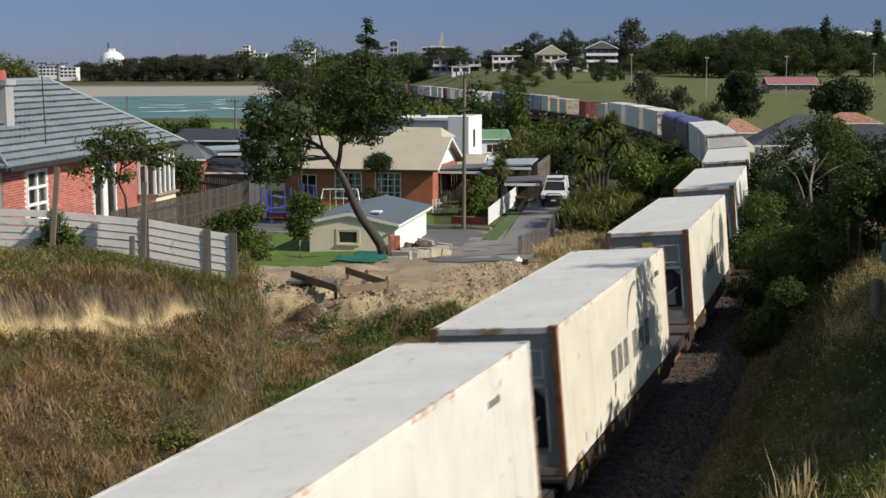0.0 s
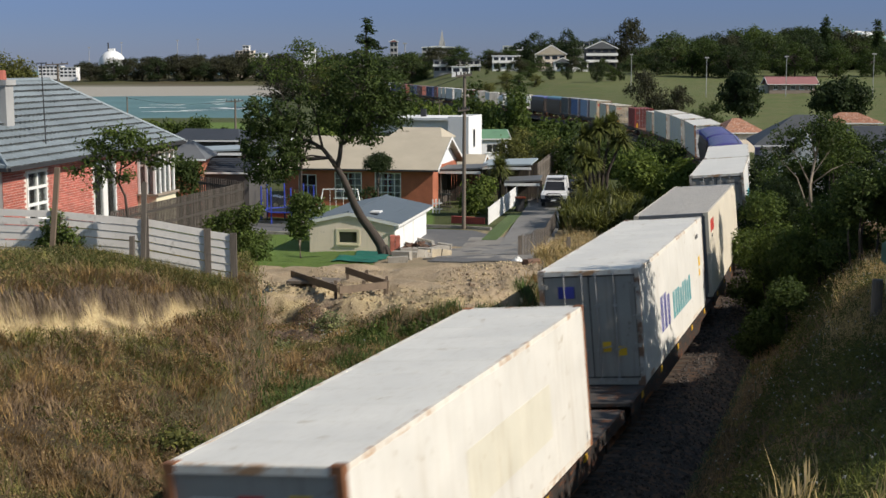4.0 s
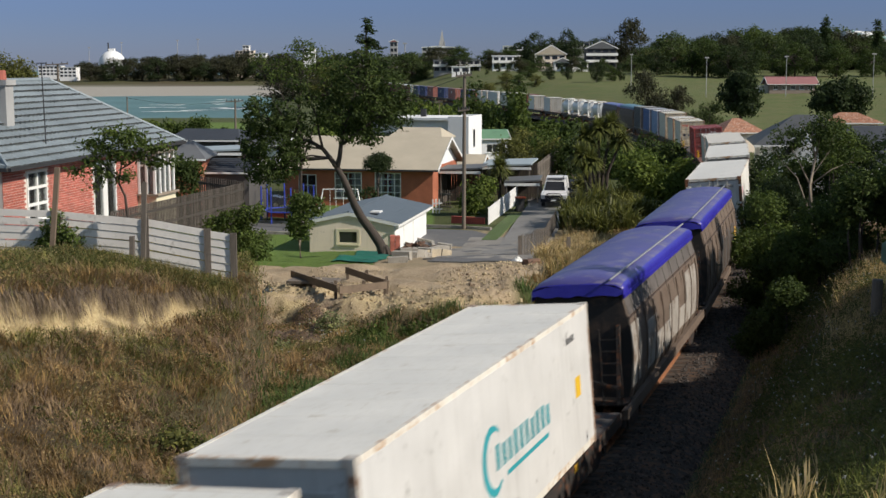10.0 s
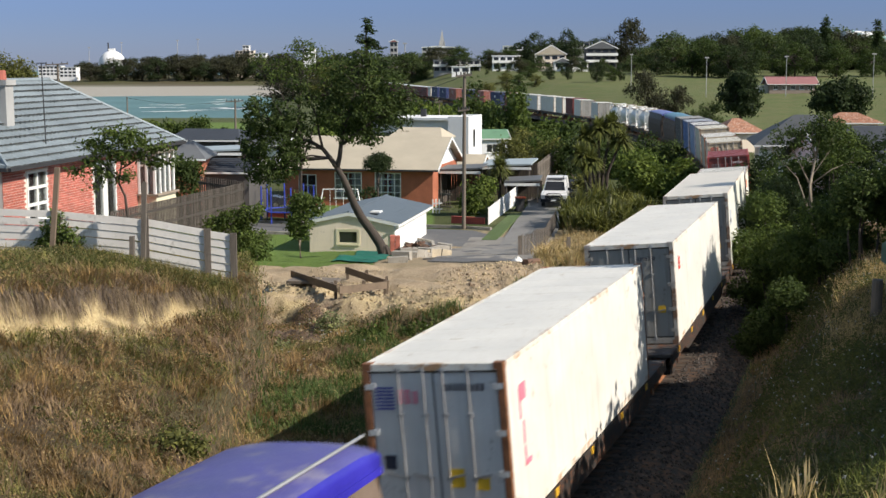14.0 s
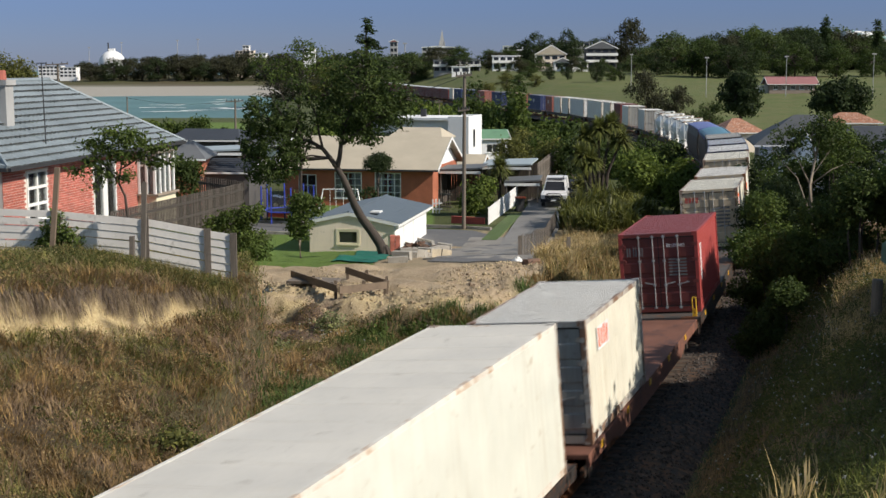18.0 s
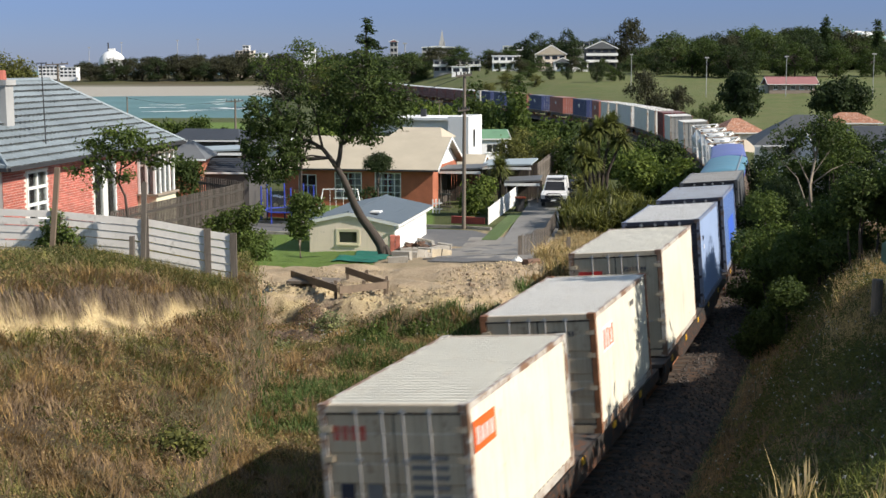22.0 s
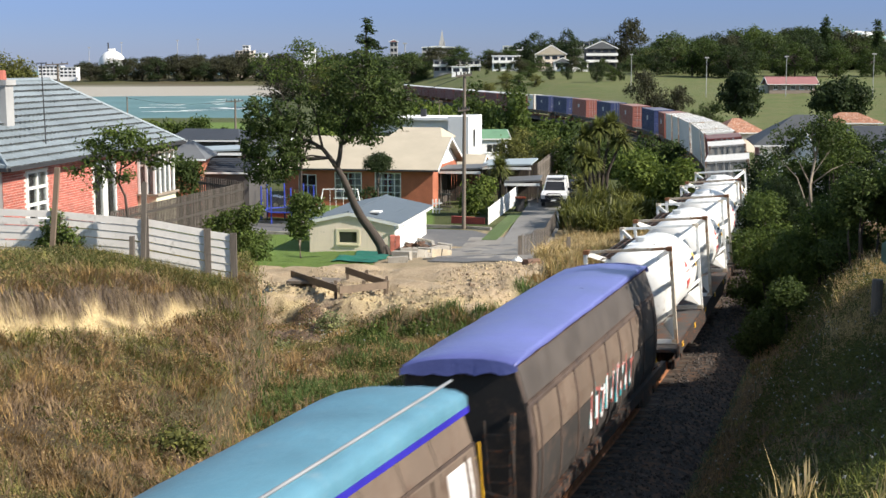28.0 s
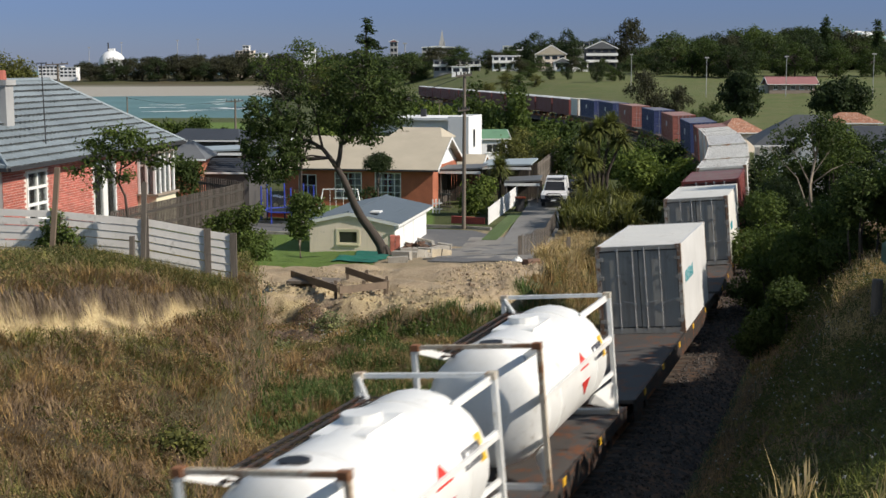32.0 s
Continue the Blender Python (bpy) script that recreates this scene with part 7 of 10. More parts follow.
# the white modern house and its neighbours down the slope
def modern_house():
    h = thing("modern_house", "white flat-roofed two-storey house with dark window bands", "house", pose(-7.11, 132.0, -2.4, 0, 0, -14))
    g = Geo()
    wall_strip(g, 8.0, 0, 6.2, 0.25, [(0.3, 4.6, 3.6, 5.0), (5.6, 7.8, 3.9, 5.2)])
    part("front_wall", g, plaster_white, h)
    for y0, y1 in ((-0.6, 0.0), (5.0, 5.25)):
        part("tower_wall", Geo().box(8.0, 10.0, y0, y1, 0, 6.6), plaster_white, h)
    g = Geo()
    wall_strip(g, 5.0, 0, 6.6, 0.25, [(1.4, 2.2, 3.6, 5.3)], Matrix.Translation((10.0, 0.0, 0)) @ Matrix.Rotation(math.pi / 2, 4, "Z"))
    part("tower_wall", g, plaster_white, h)
    part("tower_roof", Geo().box(8.0, 9.75, 0.0, 5.0, 6.25, 6.45), plaster_white, h)
    part("roof", Geo().prism([(-0.4, -0.6, 6.22), (7.99, -0.6, 6.22), (7.99, 6.0, 6.22), (-0.4, 6.0, 6.22)], (0, 0, 0.25)), plaster_white, h)
    part("back_wall", Geo().box(0, 8, 5.5, 5.75, 0, 6), plaster_white, h)
    part("side_wall", Geo().box(0, 0.25, 0.25, 5.5, 0, 6), plaster_white, h)
    window(h, pose(0.3, 0.05, 3.6), 4.3, 1.4, 4, 1, material=dark_trim, sill=False)
    window(h, pose(5.6, 0.05, 3.9), 2.2, 1.3, 2, 1, material=dark_trim, sill=False)
    window(h, Matrix.Translation((9.98, 1.4, 3.6)) @ Matrix.Rotation(math.pi / 2, 4, "Z"), 0.8, 1.7, 1, 1, material=dark_trim, sill=False, name="slit_window")
    part("balcony", Geo().box(5.2, 8.2, -1.0, -0.02, 2.6, 2.75).box(5.2, 8.2, -1.0, -0.94, 2.75, 3.7), plaster_grey, h)
    part("flue", Geo().box(4.6, 5.1, 2.0, 2.4, 6.3, 7.2), dark_trim, h)
    return h


modern_house()
gable_house("green_roofed_cottage", "small grey cottage with a green iron roof", 4.32, 150.0, -2.6, 8.0, 3.0, 4.0, 3.6, 0.8, plaster_white, roof_green, holes=[(0.5, 2.5, 2.0, 3.0, 3, 1)], over=0.25)
gable_house("neighbour_house", "small brick house with a grey hipped roof", -17.25, 86.0, 0.4, 1.0, 1.75, 4.4, 2.95, 0.85, brick_plain, roof_grey, hip=1.3, over=0.5)
gable_house("dark_roofed_house", "low house with a dark iron roof and pale trim", -15.75, 88.5, -1.0, -6.0, 3.1, 5.0, 3.2, 0.62, plaster_dark, roof_dark, over=0.3, ribs=7)
gable_house("dark_roofed_house", "long low house with a charcoal roof", -21.6, 108.0, -0.8, -6.0, 5.2, 5.0, 4.05, 0.65, plaster_dark, roof_dark, hip=0.8, over=0.4)
gable_house("pale_cottage", "pale cottage half hidden behind trees", -22.4, 150.0, -3.5, -10.0, 5.0, 5.0, 4.0, 1.2, plaster_white, roof_grey, holes=[(1.0, 2.0, 1.5, 3.0, 2, 1)])


# shelters beside the driveway
def carport(x, y, z, turn, w, d, hgt, roof, label):
    c = thing("carport", label, "carport", pose(x, y, z, 0, 0, turn))
    part("roof", Geo().prism([(0, 0, hgt), (w, 0, hgt + 0.15), (w, d, hgt + 0.25), (0, d, hgt + 0.1)], (0, 0, 0.12)), roof, c)
    for px in (0.1, w - 0.2):
        for py in (0.1, d - 0.2):
            part("post", Geo().box(px, px + 0.1, py, py + 0.1, -0.5, hgt), weathered, c)
    part("beam", Geo().box(0, w, 0.02, 0.10, hgt - 0.2, hgt - 0.01), white_wood, c)
    # added dark boards carry the dimness under the roof in their colour
    n = int(w / 0.2)
    for k in range(n):
        part("back_board", Geo().box(w * k / n + 0.01, w * (k + 1) / n - 0.01, d - 0.24, d - 0.21, -0.5, hgt - 0.05), underroof_dark, c)
    part("side_panel", Geo().box(0.02, 0.08, 0.3, d - 0.3, -0.5, hgt - 0.3), underroof_dark, c)
    return c


roof_pale = surface("roof_pale_iron", (0.40, 0.46, 0.48), 0.5, 0.2, 0.15, 10.0, 0.9, 0.05)
underroof_dark = surface("dark_boards", (0.07, 0.055, 0.045), 0.9, 0, 0.35, 8.0, 2.0, 0.4, per_object=0.3)


carport(2.84, 103.0, -1.75, -10, 3.9, 5.0, 3.15, roof_pale, "open carport with a pale flat iron roof")
carport(-0.34, 101.0, -1.7, -12, 3.2, 3.2, 2.95, roof_grey, "dark lean-to against the bungalow")
carport(4.51, 99.0, -1.75, -8, 2.6, 3.0, 2.25, roof_grey, "small timber shelter with a pale roof edge")
carport(-18.1, 97.0, -0.6, -4, 3.7, 4.0, 3.5, roof_pale, "flat pale iron roof over a yard between the houses")
# roofs beyond the line on the far side
gable_house("grey_house", "white house with a wide dark grey hipped roof", 23.2, 98.5, 0.2, -9.0, 7.0, 7.5, 3.3, 1.75, plaster_white, roof_charcoal, hip=3.2, over=0.6, holes=[(4.2, 5.4, 1.4, 2.6, 2, 1)])
gable_house("grey_house", "house with a dark slate-coloured gabled roof", 24.4, 84.5, -0.4, 6.0, 7.6, 8.0, 3.3, 2.1, plaster_white, roof_dark, over=0.6)
gable_house("tiled_house", "house with an orange terracotta tiled roof", 32.85, 158.0, -3.4, 5.0, 4.4, 6.0, 4.7, 1.35, plaster_cream, roof_orange, hip=2.2, over=0.4, ribs=12)
gable_house("tiled_house", "house with a weathered terracotta tiled roof", 42.6, 150.0, -1.6, -5.0, 5.4, 6.0, 4.3, 0.9, plaster_cream, roof_orange, hip=2.2, over=0.4, ribs=10)


# ---- fences ----
pale_board = surface("pale_board", (0.46, 0.39, 0.28), 0.85, 0, 0.3, 10.0, 2.0, 0.3, (0.25, 0.19, 0.13), 0.45)
fence_white = surface("fence_white", (0.70, 0.665, 0.61), 0.7, 0, 0.12, 14.0, 1.2, 0.1, (0.4, 0.37, 0.33), 0.44, 0.25)


def board_fence():
    f = thing("board_fence", "pale horizontal board fence with weathered posts above the cutting", "fence")
    a, b = Vector((-13.15, 35.8)), Vector((-5.42, 35.05))
    us = (0.0, 0.375, 0.692, 0.905, 0.993)
    for u in us:
        p = a.lerp(b, u)
        part("post", Geo().box(-0.085, 0.085, -0.05, 0.05, -0.6, 1.25), weathered, f, at=pose(p.x, p.y - 0.01, ground_z(*p) + 0.45 * (1 - u)))
    rg = random.Random(44)
    for k in range(4):
        p, q = a.lerp(b, us[k]), a.lerp(b, us[k + 1])
        zp, zq = ground_z(*p) + 0.45 * (1 - us[k]), ground_z(*q) + 0.45 * (1 - us[k + 1])
        for r in range(7):
            z0 = 1.12 - 0.205 * r + rg.uniform(-0.008, 0.008)
            # boards nearly flush, a narrow open joint between them
            sec = [(-0.030, -0.091), (-0.012, 0.091), (0.012, 0.091), (-0.006, -0.091)]
            part("board", Geo().loft([[(e.x, e.y + dy, ze + z0 + dz + s) for dy, dz in sec] for e, ze, s in ((p, zp, rg.uniform(-0.01, 0.01)), (q, zq, rg.uniform(-0.01, 0.01)))]), fence_white, f)
    return f


board_fence()
for px, top, lean, label in ((82, 6.55, 6.0, "tall leaning wooden stake in the fence line"), (247, 6.15, 2.5, "tall wooden stake beside the board fence"), (228, 4.75, 1.0, "short square post in the long grass")):
    x, y = (px - 784) * 34.7 / 2395.0, 34.7
    z = ground_z(x, y)
    st = thing("stake", label, "stake", pose(x, y, z - 0.2, 0, lean, 0))
    part("shaft", Geo().box(-0.06, 0.06, -0.06, 0.06, 0, top - z + 0.2), weathered if px != 82 else raw_timber, st)


def paling_fence(name, label, pts, height, material, gap=0.14, w=0.10, rail=True, tops=None):
    """Upright palings between the points of a line."""
    f = thing(name, label, "fence")
    me = Geo().box(-w / 2, w / 2, -0.012, 0.012, -0.2 if tops is None else -0.8, height).mesh("paling", material)
    for i, ((x0, y0), (x1, y1)) in enumerate(zip(pts, pts[1:])):
        base = lambda f, x, y: ground_z(x, y) if tops is None else tops[i] + (tops[i + 1] - tops[i]) * f - height
        d = Vector((x1 - x0, y1 - y0))
        n = max(1, int(d.length / gap))
        ang = math.degrees(math.atan2(d.y, d.x))
        for k in range(n):
            x, y = x0 + d.x * k / n, y0 + d.y * k / n
            part("paling", me, None, f, at=pose(x, y, base(k / n, x, y), 0, 0, ang))
        if rail:
            for zz in (0.3, height - 0.3):
                z0, z1 = base(0.0, x0, y0) + zz, base(1.0, x1, y1) + zz
                part("rail", Geo().bar((x0, y0 + 0.05, z0), (x1, y1 + 0.05, z1), 0.05, 0.09), material, f)
    return f


grey_paling = surface("grey_paling", (0.086, 0.073, 0.060), 0.9, 0, 0.35, 8.0, 2.0, 0.5, per_object=0.4, stretch=(6, 6, 0.5))
dark_paling = surface("dark_paling", (0.10, 0.082, 0.066), 0.9, 0, 0.35, 8.0, 2.0, 0.5, per_object=0.35, stretch=(6, 6, 0.5))
paling_fence("paling_fence", "grey weathered paling fence beside the cottage", [(-11.1, 45.0), (-8.87, 60.0)], 1.15, grey_paling, 0.16, 0.085, tops=(4.28, 3.94))
paling_fence("paling_fence", "dark weathered fence at the corner of the yard", [(-8.87, 60.0), (-11.5, 63.5)], 1.3, dark_paling, 0.2, 0.10, tops=(4.0, 3.95))
white_paling = surface("white_paling", (0.74, 0.74, 0.73), 0.6, 0, 0.1, per_object=0.06)
paling_fence("white_fence", "white close-boarded fence stepping up the drive", [(2.94, 87.0), (5.55, 100.0)], 1.38, white_paling, 0.16, 0.155, tops=(-0.05, 0.25))
paling_fence("lattice_gate", "grey lattice gate beside the bungalow", [(-0.32, 97.0), (0.64, 96.0)], 1.5, weathered, 0.2, 0.05)
paling_fence("picket_fence", "short white picket fence by the gate", [(-0.71, 95.0), (-0.04, 95.0)], 1.0, white_paling, 0.2, 0.09)
paling_fence("wire_fence", "row of grey fence battens along the drive", [(3.75, 65.0), (4.95, 71.0), (7.2, 85.0)], 1.15, weathered, 0.5, 0.17, rail=False)
paling_fence("paling_fence", "leaning grey paling fence up the slope", [(7.8, 112.0), (11.4, 128.0)], 1.5, weathered, 0.3, 0.2, tops=(1.0, 1.7))


def low_wall(x0, y0, x1, y1, z, hgt, label):
    w = thing("low_wall", label, "wall")
    part("masonry", Geo().bar((x0, y0, z + hgt / 2 - 0.2), (x1, y1, z + hgt / 2 - 0.2), 0.2, hgt + 0.4), brick_wall_red, w)
    part("coping", Geo().bar((x0, y0, z + hgt + 0.02), (x1, y1, z + hgt + 0.02), 0.26, 0.06), brick_wall_red, w)
    return w


brick_wall_red = surface("painted_wall_red", (0.42, 0.085, 0.06), 0.8, 0, 0.2)
low_wall(-13.21, 93.5, -10.45, 92.5, -1.35, 0.6, "low red-painted garden wall")
low_wall(0.59, 88.5, 2.72, 87.4, -1.55, 0.75, "low red-painted wall at the corner")


# ---- streets ----
def ribbon(name, label, pts, width, up, material, category, kind="structure", skirt=0.12):
    """A paved strip that follows the ground."""
    P = []
    for (x0, y0), (x1, y1) in zip(pts, pts[1:]):
        n = max(2, int(math.hypot(x1 - x0, y1 - y0) / 1.0))
        P += [(x0 + (x1 - x0) * k / n, y0 + (y1 - y0) * k / n) for k in range(n)]
    P.append(pts[-1])
    rings = []
    for i, (x, y) in enumerate(P):
        a, b = P[max(0, i - 1)], P[min(len(P) - 1, i + 1)]
        d = Vector((b[0] - a[0], b[1] - a[1])).normalized()
        nrm = Vector((d.y, -d.x))
        m = max(3, int(width / 0.8))
        row = []
        for k in range(m + 1):
            q = Vector((x, y)) + nrm * width * (k / m - 0.5)
            row.append((q.x, q.y, ground_z(q.x, q.y) + up))
        row += [(p[0], p[1], p[2] - skirt) for p in reversed(row)]
        rings.append(row)
    return tagged(part(name, Geo().loft(rings), material, smooth=False), label, category, kind=kind)


ribbon("road", "grey asphalt street curving past the houses", [(-34.0, 92.0), (-18.0, 88.0), (-8.0, 85.5), (0.0, 82.0), (2.0, 76.0), (2.6, 68.0), (2.4, 60.0), (1.8, 56.5)], 5.0, 0.06, asphalt, "road")
ribbon("apron", "pale worn concrete where the drive meets the street", [(1.9, 58.5), (2.6, 66.0), (3.6, 74.0), (4.4, 80.0)], 5.6, 0.068, surface("worn_concrete", (0.25, 0.235, 0.21), 0.9, 0, 0.25, 20.0, 0.4, 0.3, (0.15, 0.135, 0.115), 0.5), "driveway")
ribbon("driveway", "pale worn driveway up to the parked pickup", [(3.4, 68.0), (4.6, 76.0), (6.0, 86.0), (7.6, 97.0), (8.0, 103.0)], 3.0, 0.075, surface("worn_drive", (0.20, 0.195, 0.185), 0.9, 0, 0.25, 24.0, 0.5, 0.3, (0.12, 0.115, 0.105), 0.45), "driveway")
ribbon("verge", "strip of mown grass beside the drive", [(2.7, 79.0), (3.9, 86.0), (5.0, 92.0)], 0.9, 0.085, surface("verge_grass", (0.08, 0.125, 0.035), 0.95, 0, 0.3, 12.0, 2.0, 0.6), "grass")
for pts in ([(-20.0, 85.6), (-8.6, 83.0), (-2.0, 80.6), (-0.6, 78.4), (-0.5, 75.0)], [(-20.0, 91.4), (-7.6, 88.3), (0.6, 85.8), (3.0, 84.0)]):
    g = Geo()
    for (x0, y0), (x1, y1) in zip(pts, pts[1:]):
        g.bar((x0, y0, ground_z(x0, y0) + 0.08), (x1, y1, ground_z(x1, y1) + 0.08), 0.15, 0.2)
    tagged(part("kerb", g, concrete), "pale concrete kerb along the street", "kerb", kind="structure")

# ---- trees and shrubs ----
tree("leaning_tree", "big dark-leaved tree with a bare leaning trunk on the lawn", on_ground(-2.94, 67.0),
     [(0.05, 0, -0.35), (0.0, 0, 0.1), (-0.2, 0.0, 0.68), (-0.64, 0.0, 1.35), (-1.12, 0.0, 2.0), (-1.46, 0.0, 2.65), (-1.74, 0.0, 3.36), (-2.02, 0.0, 4.0), (-2.3, 0.0, 4.48)],
     [(-5.85, 0.0, 6.88, 0.95, 0.86, 0.95), (-6.41, 0.3, 5.89, 0.73, 0.86, 0.95), (-5.29, -0.2, 5.41, 1.18, 1.06, 1.06), (-4.4, 0.3, 6.18, 0.84, 1.11, 1.23), (-5.57, 0.0, 4.34, 1.12, 1.01, 0.56), (-6.75, 0.0, 4.96, 0.39, 0.6, 0.67), (-6.36, 0.0, 7.44, 0.56, 0.5, 0.5), (-4.87, -0.3, 7.02, 0.84, 0.76, 0.73), (-4.59, 0.0, 4.91, 0.73, 0.66, 0.73), (-6.27, 0.0, 4.06, 0.56, 0.5, 0.28), (-2.21, 0.2, 7.16, 1.12, 1.01, 1.01), (-3.1, -0.3, 7.0, 0.5, 0.5, 0.45), (-1.09, 0.0, 8.29, 1.29, 1.16, 1.12), (-1.65, 0.3, 9.36, 1.01, 0.91, 0.73), (-0.48, -0.2, 7.3, 1.18, 1.06, 0.9), (0.36, 0.2, 8.29, 0.9, 0.91, 1.01), (0.7, 0.0, 6.99, 0.73, 0.66, 0.62), (-1.37, 0.0, 6.09, 0.95, 0.86, 0.5), (-2.6, 0.0, 8.07, 0.78, 0.71, 0.78), (-0.53, 0.0, 5.92, 0.62, 0.55, 0.31), (-0.81, 0.0, 9.84, 0.73, 0.66, 0.5), (-3.75, 0.0, 7.87, 0.62, 0.55, 0.39), (-4.17, 0.0, 8.57, 0.56, 0.5, 0.28), (-1.09, 0.5, 6.74, 0.84, 0.76, 0.67), (1.15, 0.0, 7.87, 0.62, 0.55, 0.5)],
     21500, 0.085, leaf_deep, 3, 0.29, droop=0.3, forks=[([(-2.3, 0.0, 4.48), (-2.63, 0.0, 4.96), (-3.0, 0.1, 5.41), (-3.56, 0.1, 5.75), (-4.31, 0.1, 5.98), (-5.01, 0.0, 6.26)], 0.13, 0.06), ([(-2.3, 0.0, 4.48), (-2.16, 0.0, 5.05), (-2.1, 0.1, 5.61), (-1.9, 0.1, 6.46), (-1.6, 0.0, 7.44), (-1.32, 0.0, 8.57)], 0.14, 0.06), ([(-2.1, 0.1, 5.61), (-1.23, -0.2, 6.26), (-0.31, -0.2, 6.88), (0.45, 0.0, 7.59)], 0.08, 0.04), ([(-3.0, 0.1, 5.41), (-3.19, 0.2, 6.18), (-3.28, 0.2, 7.02), (-3.67, 0.0, 7.87)], 0.07, 0.04)])
root = Geo()
for k in range(7):
    a = 0.9 * k
    limb(root, [(-2.94 + 0.1 * math.cos(a), 67.0 + 0.1 * math.sin(a), ground_z(-2.94, 67.0) + 0.55), (-2.9 + 0.3 * math.cos(a), 67.0 + 0.3 * math.sin(a), ground_z(-2.94, 67.0) + 0.12), (-2.9 + 0.5 * math.cos(a), 67.0 + 0.5 * math.sin(a), ground_z(-2.94, 67.0) - 0.1)], 0.13, 0.05, 6)
lean_root = part("root", root, bark, bpy.data.objects["leaning_tree"])
lean_root.matrix_basis = on_ground(-2.94, 67.0).inverted()
tree("feathery_tree", "thin olive-green tree rising behind the leaning tree", on_ground(-9.12, 86.0), [(0, 0, -0.3), (0.1, 0, 4), (0.0, 0, 8.0)], [(0, 0, 10.4, 1.5, 1.2, 1.0), (-1.6, 0, 9.9, 1.1, 1.0, 0.7), (1.4, 0, 10.6, 1.2, 1.0, 1.0), (-2.4, 0, 10.6, 0.7, 0.8, 0.5), (0.4, 0, 11.6, 0.8, 0.8, 0.5), (2.3, 0, 9.6, 0.8, 0.8, 0.8)], 2600, 0.09, leaf_mid, 6, 0.14, hollow=0.2)
conifer("fir_tree", "dark pointed fir standing behind the leaning tree", on_ground(-6.71, 120.0), 14.8, 6.6, 9000, 0.14, needle, 4, 0.95)
tree("small_tree", "small rounded tree with a pale trunk on the lawn", on_ground(-6.68, 63.0), [(0, 0, -0.2), (-0.05, 0, 0.8), (0.05, 0, 1.5)], [(0, 0, 2.0, 0.55, 0.55, 0.9), (0.1, 0, 2.7, 0.6, 0.5, 0.5), (0.75, 0, 2.5, 0.35, 0.3, 0.45), (-0.2, 0, 1.5, 0.4, 0.4, 0.5)], 3200, 0.08, leaf_mid, 9, 0.09, pale_bark)
tree("yard_tree", "low leafy tree beside the paling fence", on_ground(-7.75, 51.0), [(0, 0, -0.2), (0.05, 0, 0.9), (0.0, 0, 1.5)], [(0.35, 0, 2.05, 0.42, 0.4, 0.36), (-0.3, 0, 1.85, 0.5, 0.45, 0.36), (-0.9, 0, 1.7, 0.36, 0.4, 0.3), (0.1, 0, 1.3, 0.5, 0.4, 0.4), (0.75, 0, 2.25, 0.2, 0.25, 0.2), (-0.1, 0, 0.8, 0.4, 0.4, 0.35)], 4200, 0.065, leaf_mid, 10, 0.06)
tree("street_sapling", "slender leafy sapling in front of the brick cottage", on_ground(-9.21, 39.6, up=-0.1), [(0, 0, -0.2), (-0.05, 0, 1.0), (-0.12, 0, 1.8), (-0.3, 0, 2.2)], [(-0.35, 0, 3.65, 0.45, 0.4, 0.22), (0.15, 0, 3.45, 0.5, 0.45, 0.3), (-0.6, 0, 3.2, 0.5, 0.4, 0.25), (-1.15, 0, 3.35, 0.4, 0.3, 0.14), (-1.0, 0, 2.8, 0.4, 0.3, 0.2), (0.6, 0, 3.2, 0.42, 0.35, 0.2), (1.05, 0, 3.25, 0.35, 0.3, 0.2), (-0.1, 0, 2.95, 0.5, 0.4, 0.22), (-0.75, 0, 2.45, 0.35, 0.3, 0.2), (-1.5, 0, 2.55, 0.3, 0.25, 0.16), (0.75, 0, 2.8, 0.35, 0.3, 0.16), (-0.15, 0, 2.35, 0.3, 0.25, 0.14), (-1.05, 0, 2.05, 0.22, 0.2, 0.1), (1.2, 0, 2.8, 0.2, 0.2, 0.14)], 3000, 0.062, leaf_mid, 12, 0.055, hollow=0.15, forks=[([(-0.3, 0, 2.2), (-0.55, 0, 2.55), (-0.9, 0, 2.9), (-1.2, 0, 3.2)], 0.03, 0.012), ([(-0.3, 0, 2.2), (-0.2, 0, 2.7), (-0.25, 0, 3.2), (-0.3, 0, 3.6)], 0.03, 0.012), ([(-0.2, 0, 2.6), (0.3, 0, 2.9), (0.8, 0, 3.1), (1.1, 0, 3.2)], 0.022, 0.01)])
tree("ball_tree", "small clipped round tree before the bungalow", on_ground(-4.47, 93.0), [(0, 0, -0.2), (0, 0, 1.9), (0.05, 0, 2.9)], [(0, 0, 3.75, 0.85, 0.85, 0.60), (0.35, 0, 3.7, 0.6, 0.6, 0.5), (-0.35, 0, 3.6, 0.6, 0.6, 0.45), (0.1, 0, 4.1, 0.5, 0.5, 0.35)], 6500, 0.06, leaf_dark, 13, 0.09)
bush("dark_shrub", "dark shrub under the bungalow window", on_ground(-5.24, 95.0), [(0, 0, 0.9, 0.7, 0.6, 1.0), (0.5, 0, 0.6, 0.5, 0.5, 0.6)], 1500, 0.11, leaf_dark, 14)
bush("fence_creeper", "green creeper climbing the board fence", on_ground(-10.18, 35.4), [(0, 0, 0.95, 0.34, 0.25, 0.45), (0.3, 0, 0.5, 0.42, 0.25, 0.45), (-0.25, 0, 0.5, 0.3, 0.2, 0.3)], 2000, 0.055, leaf_mid, 15)
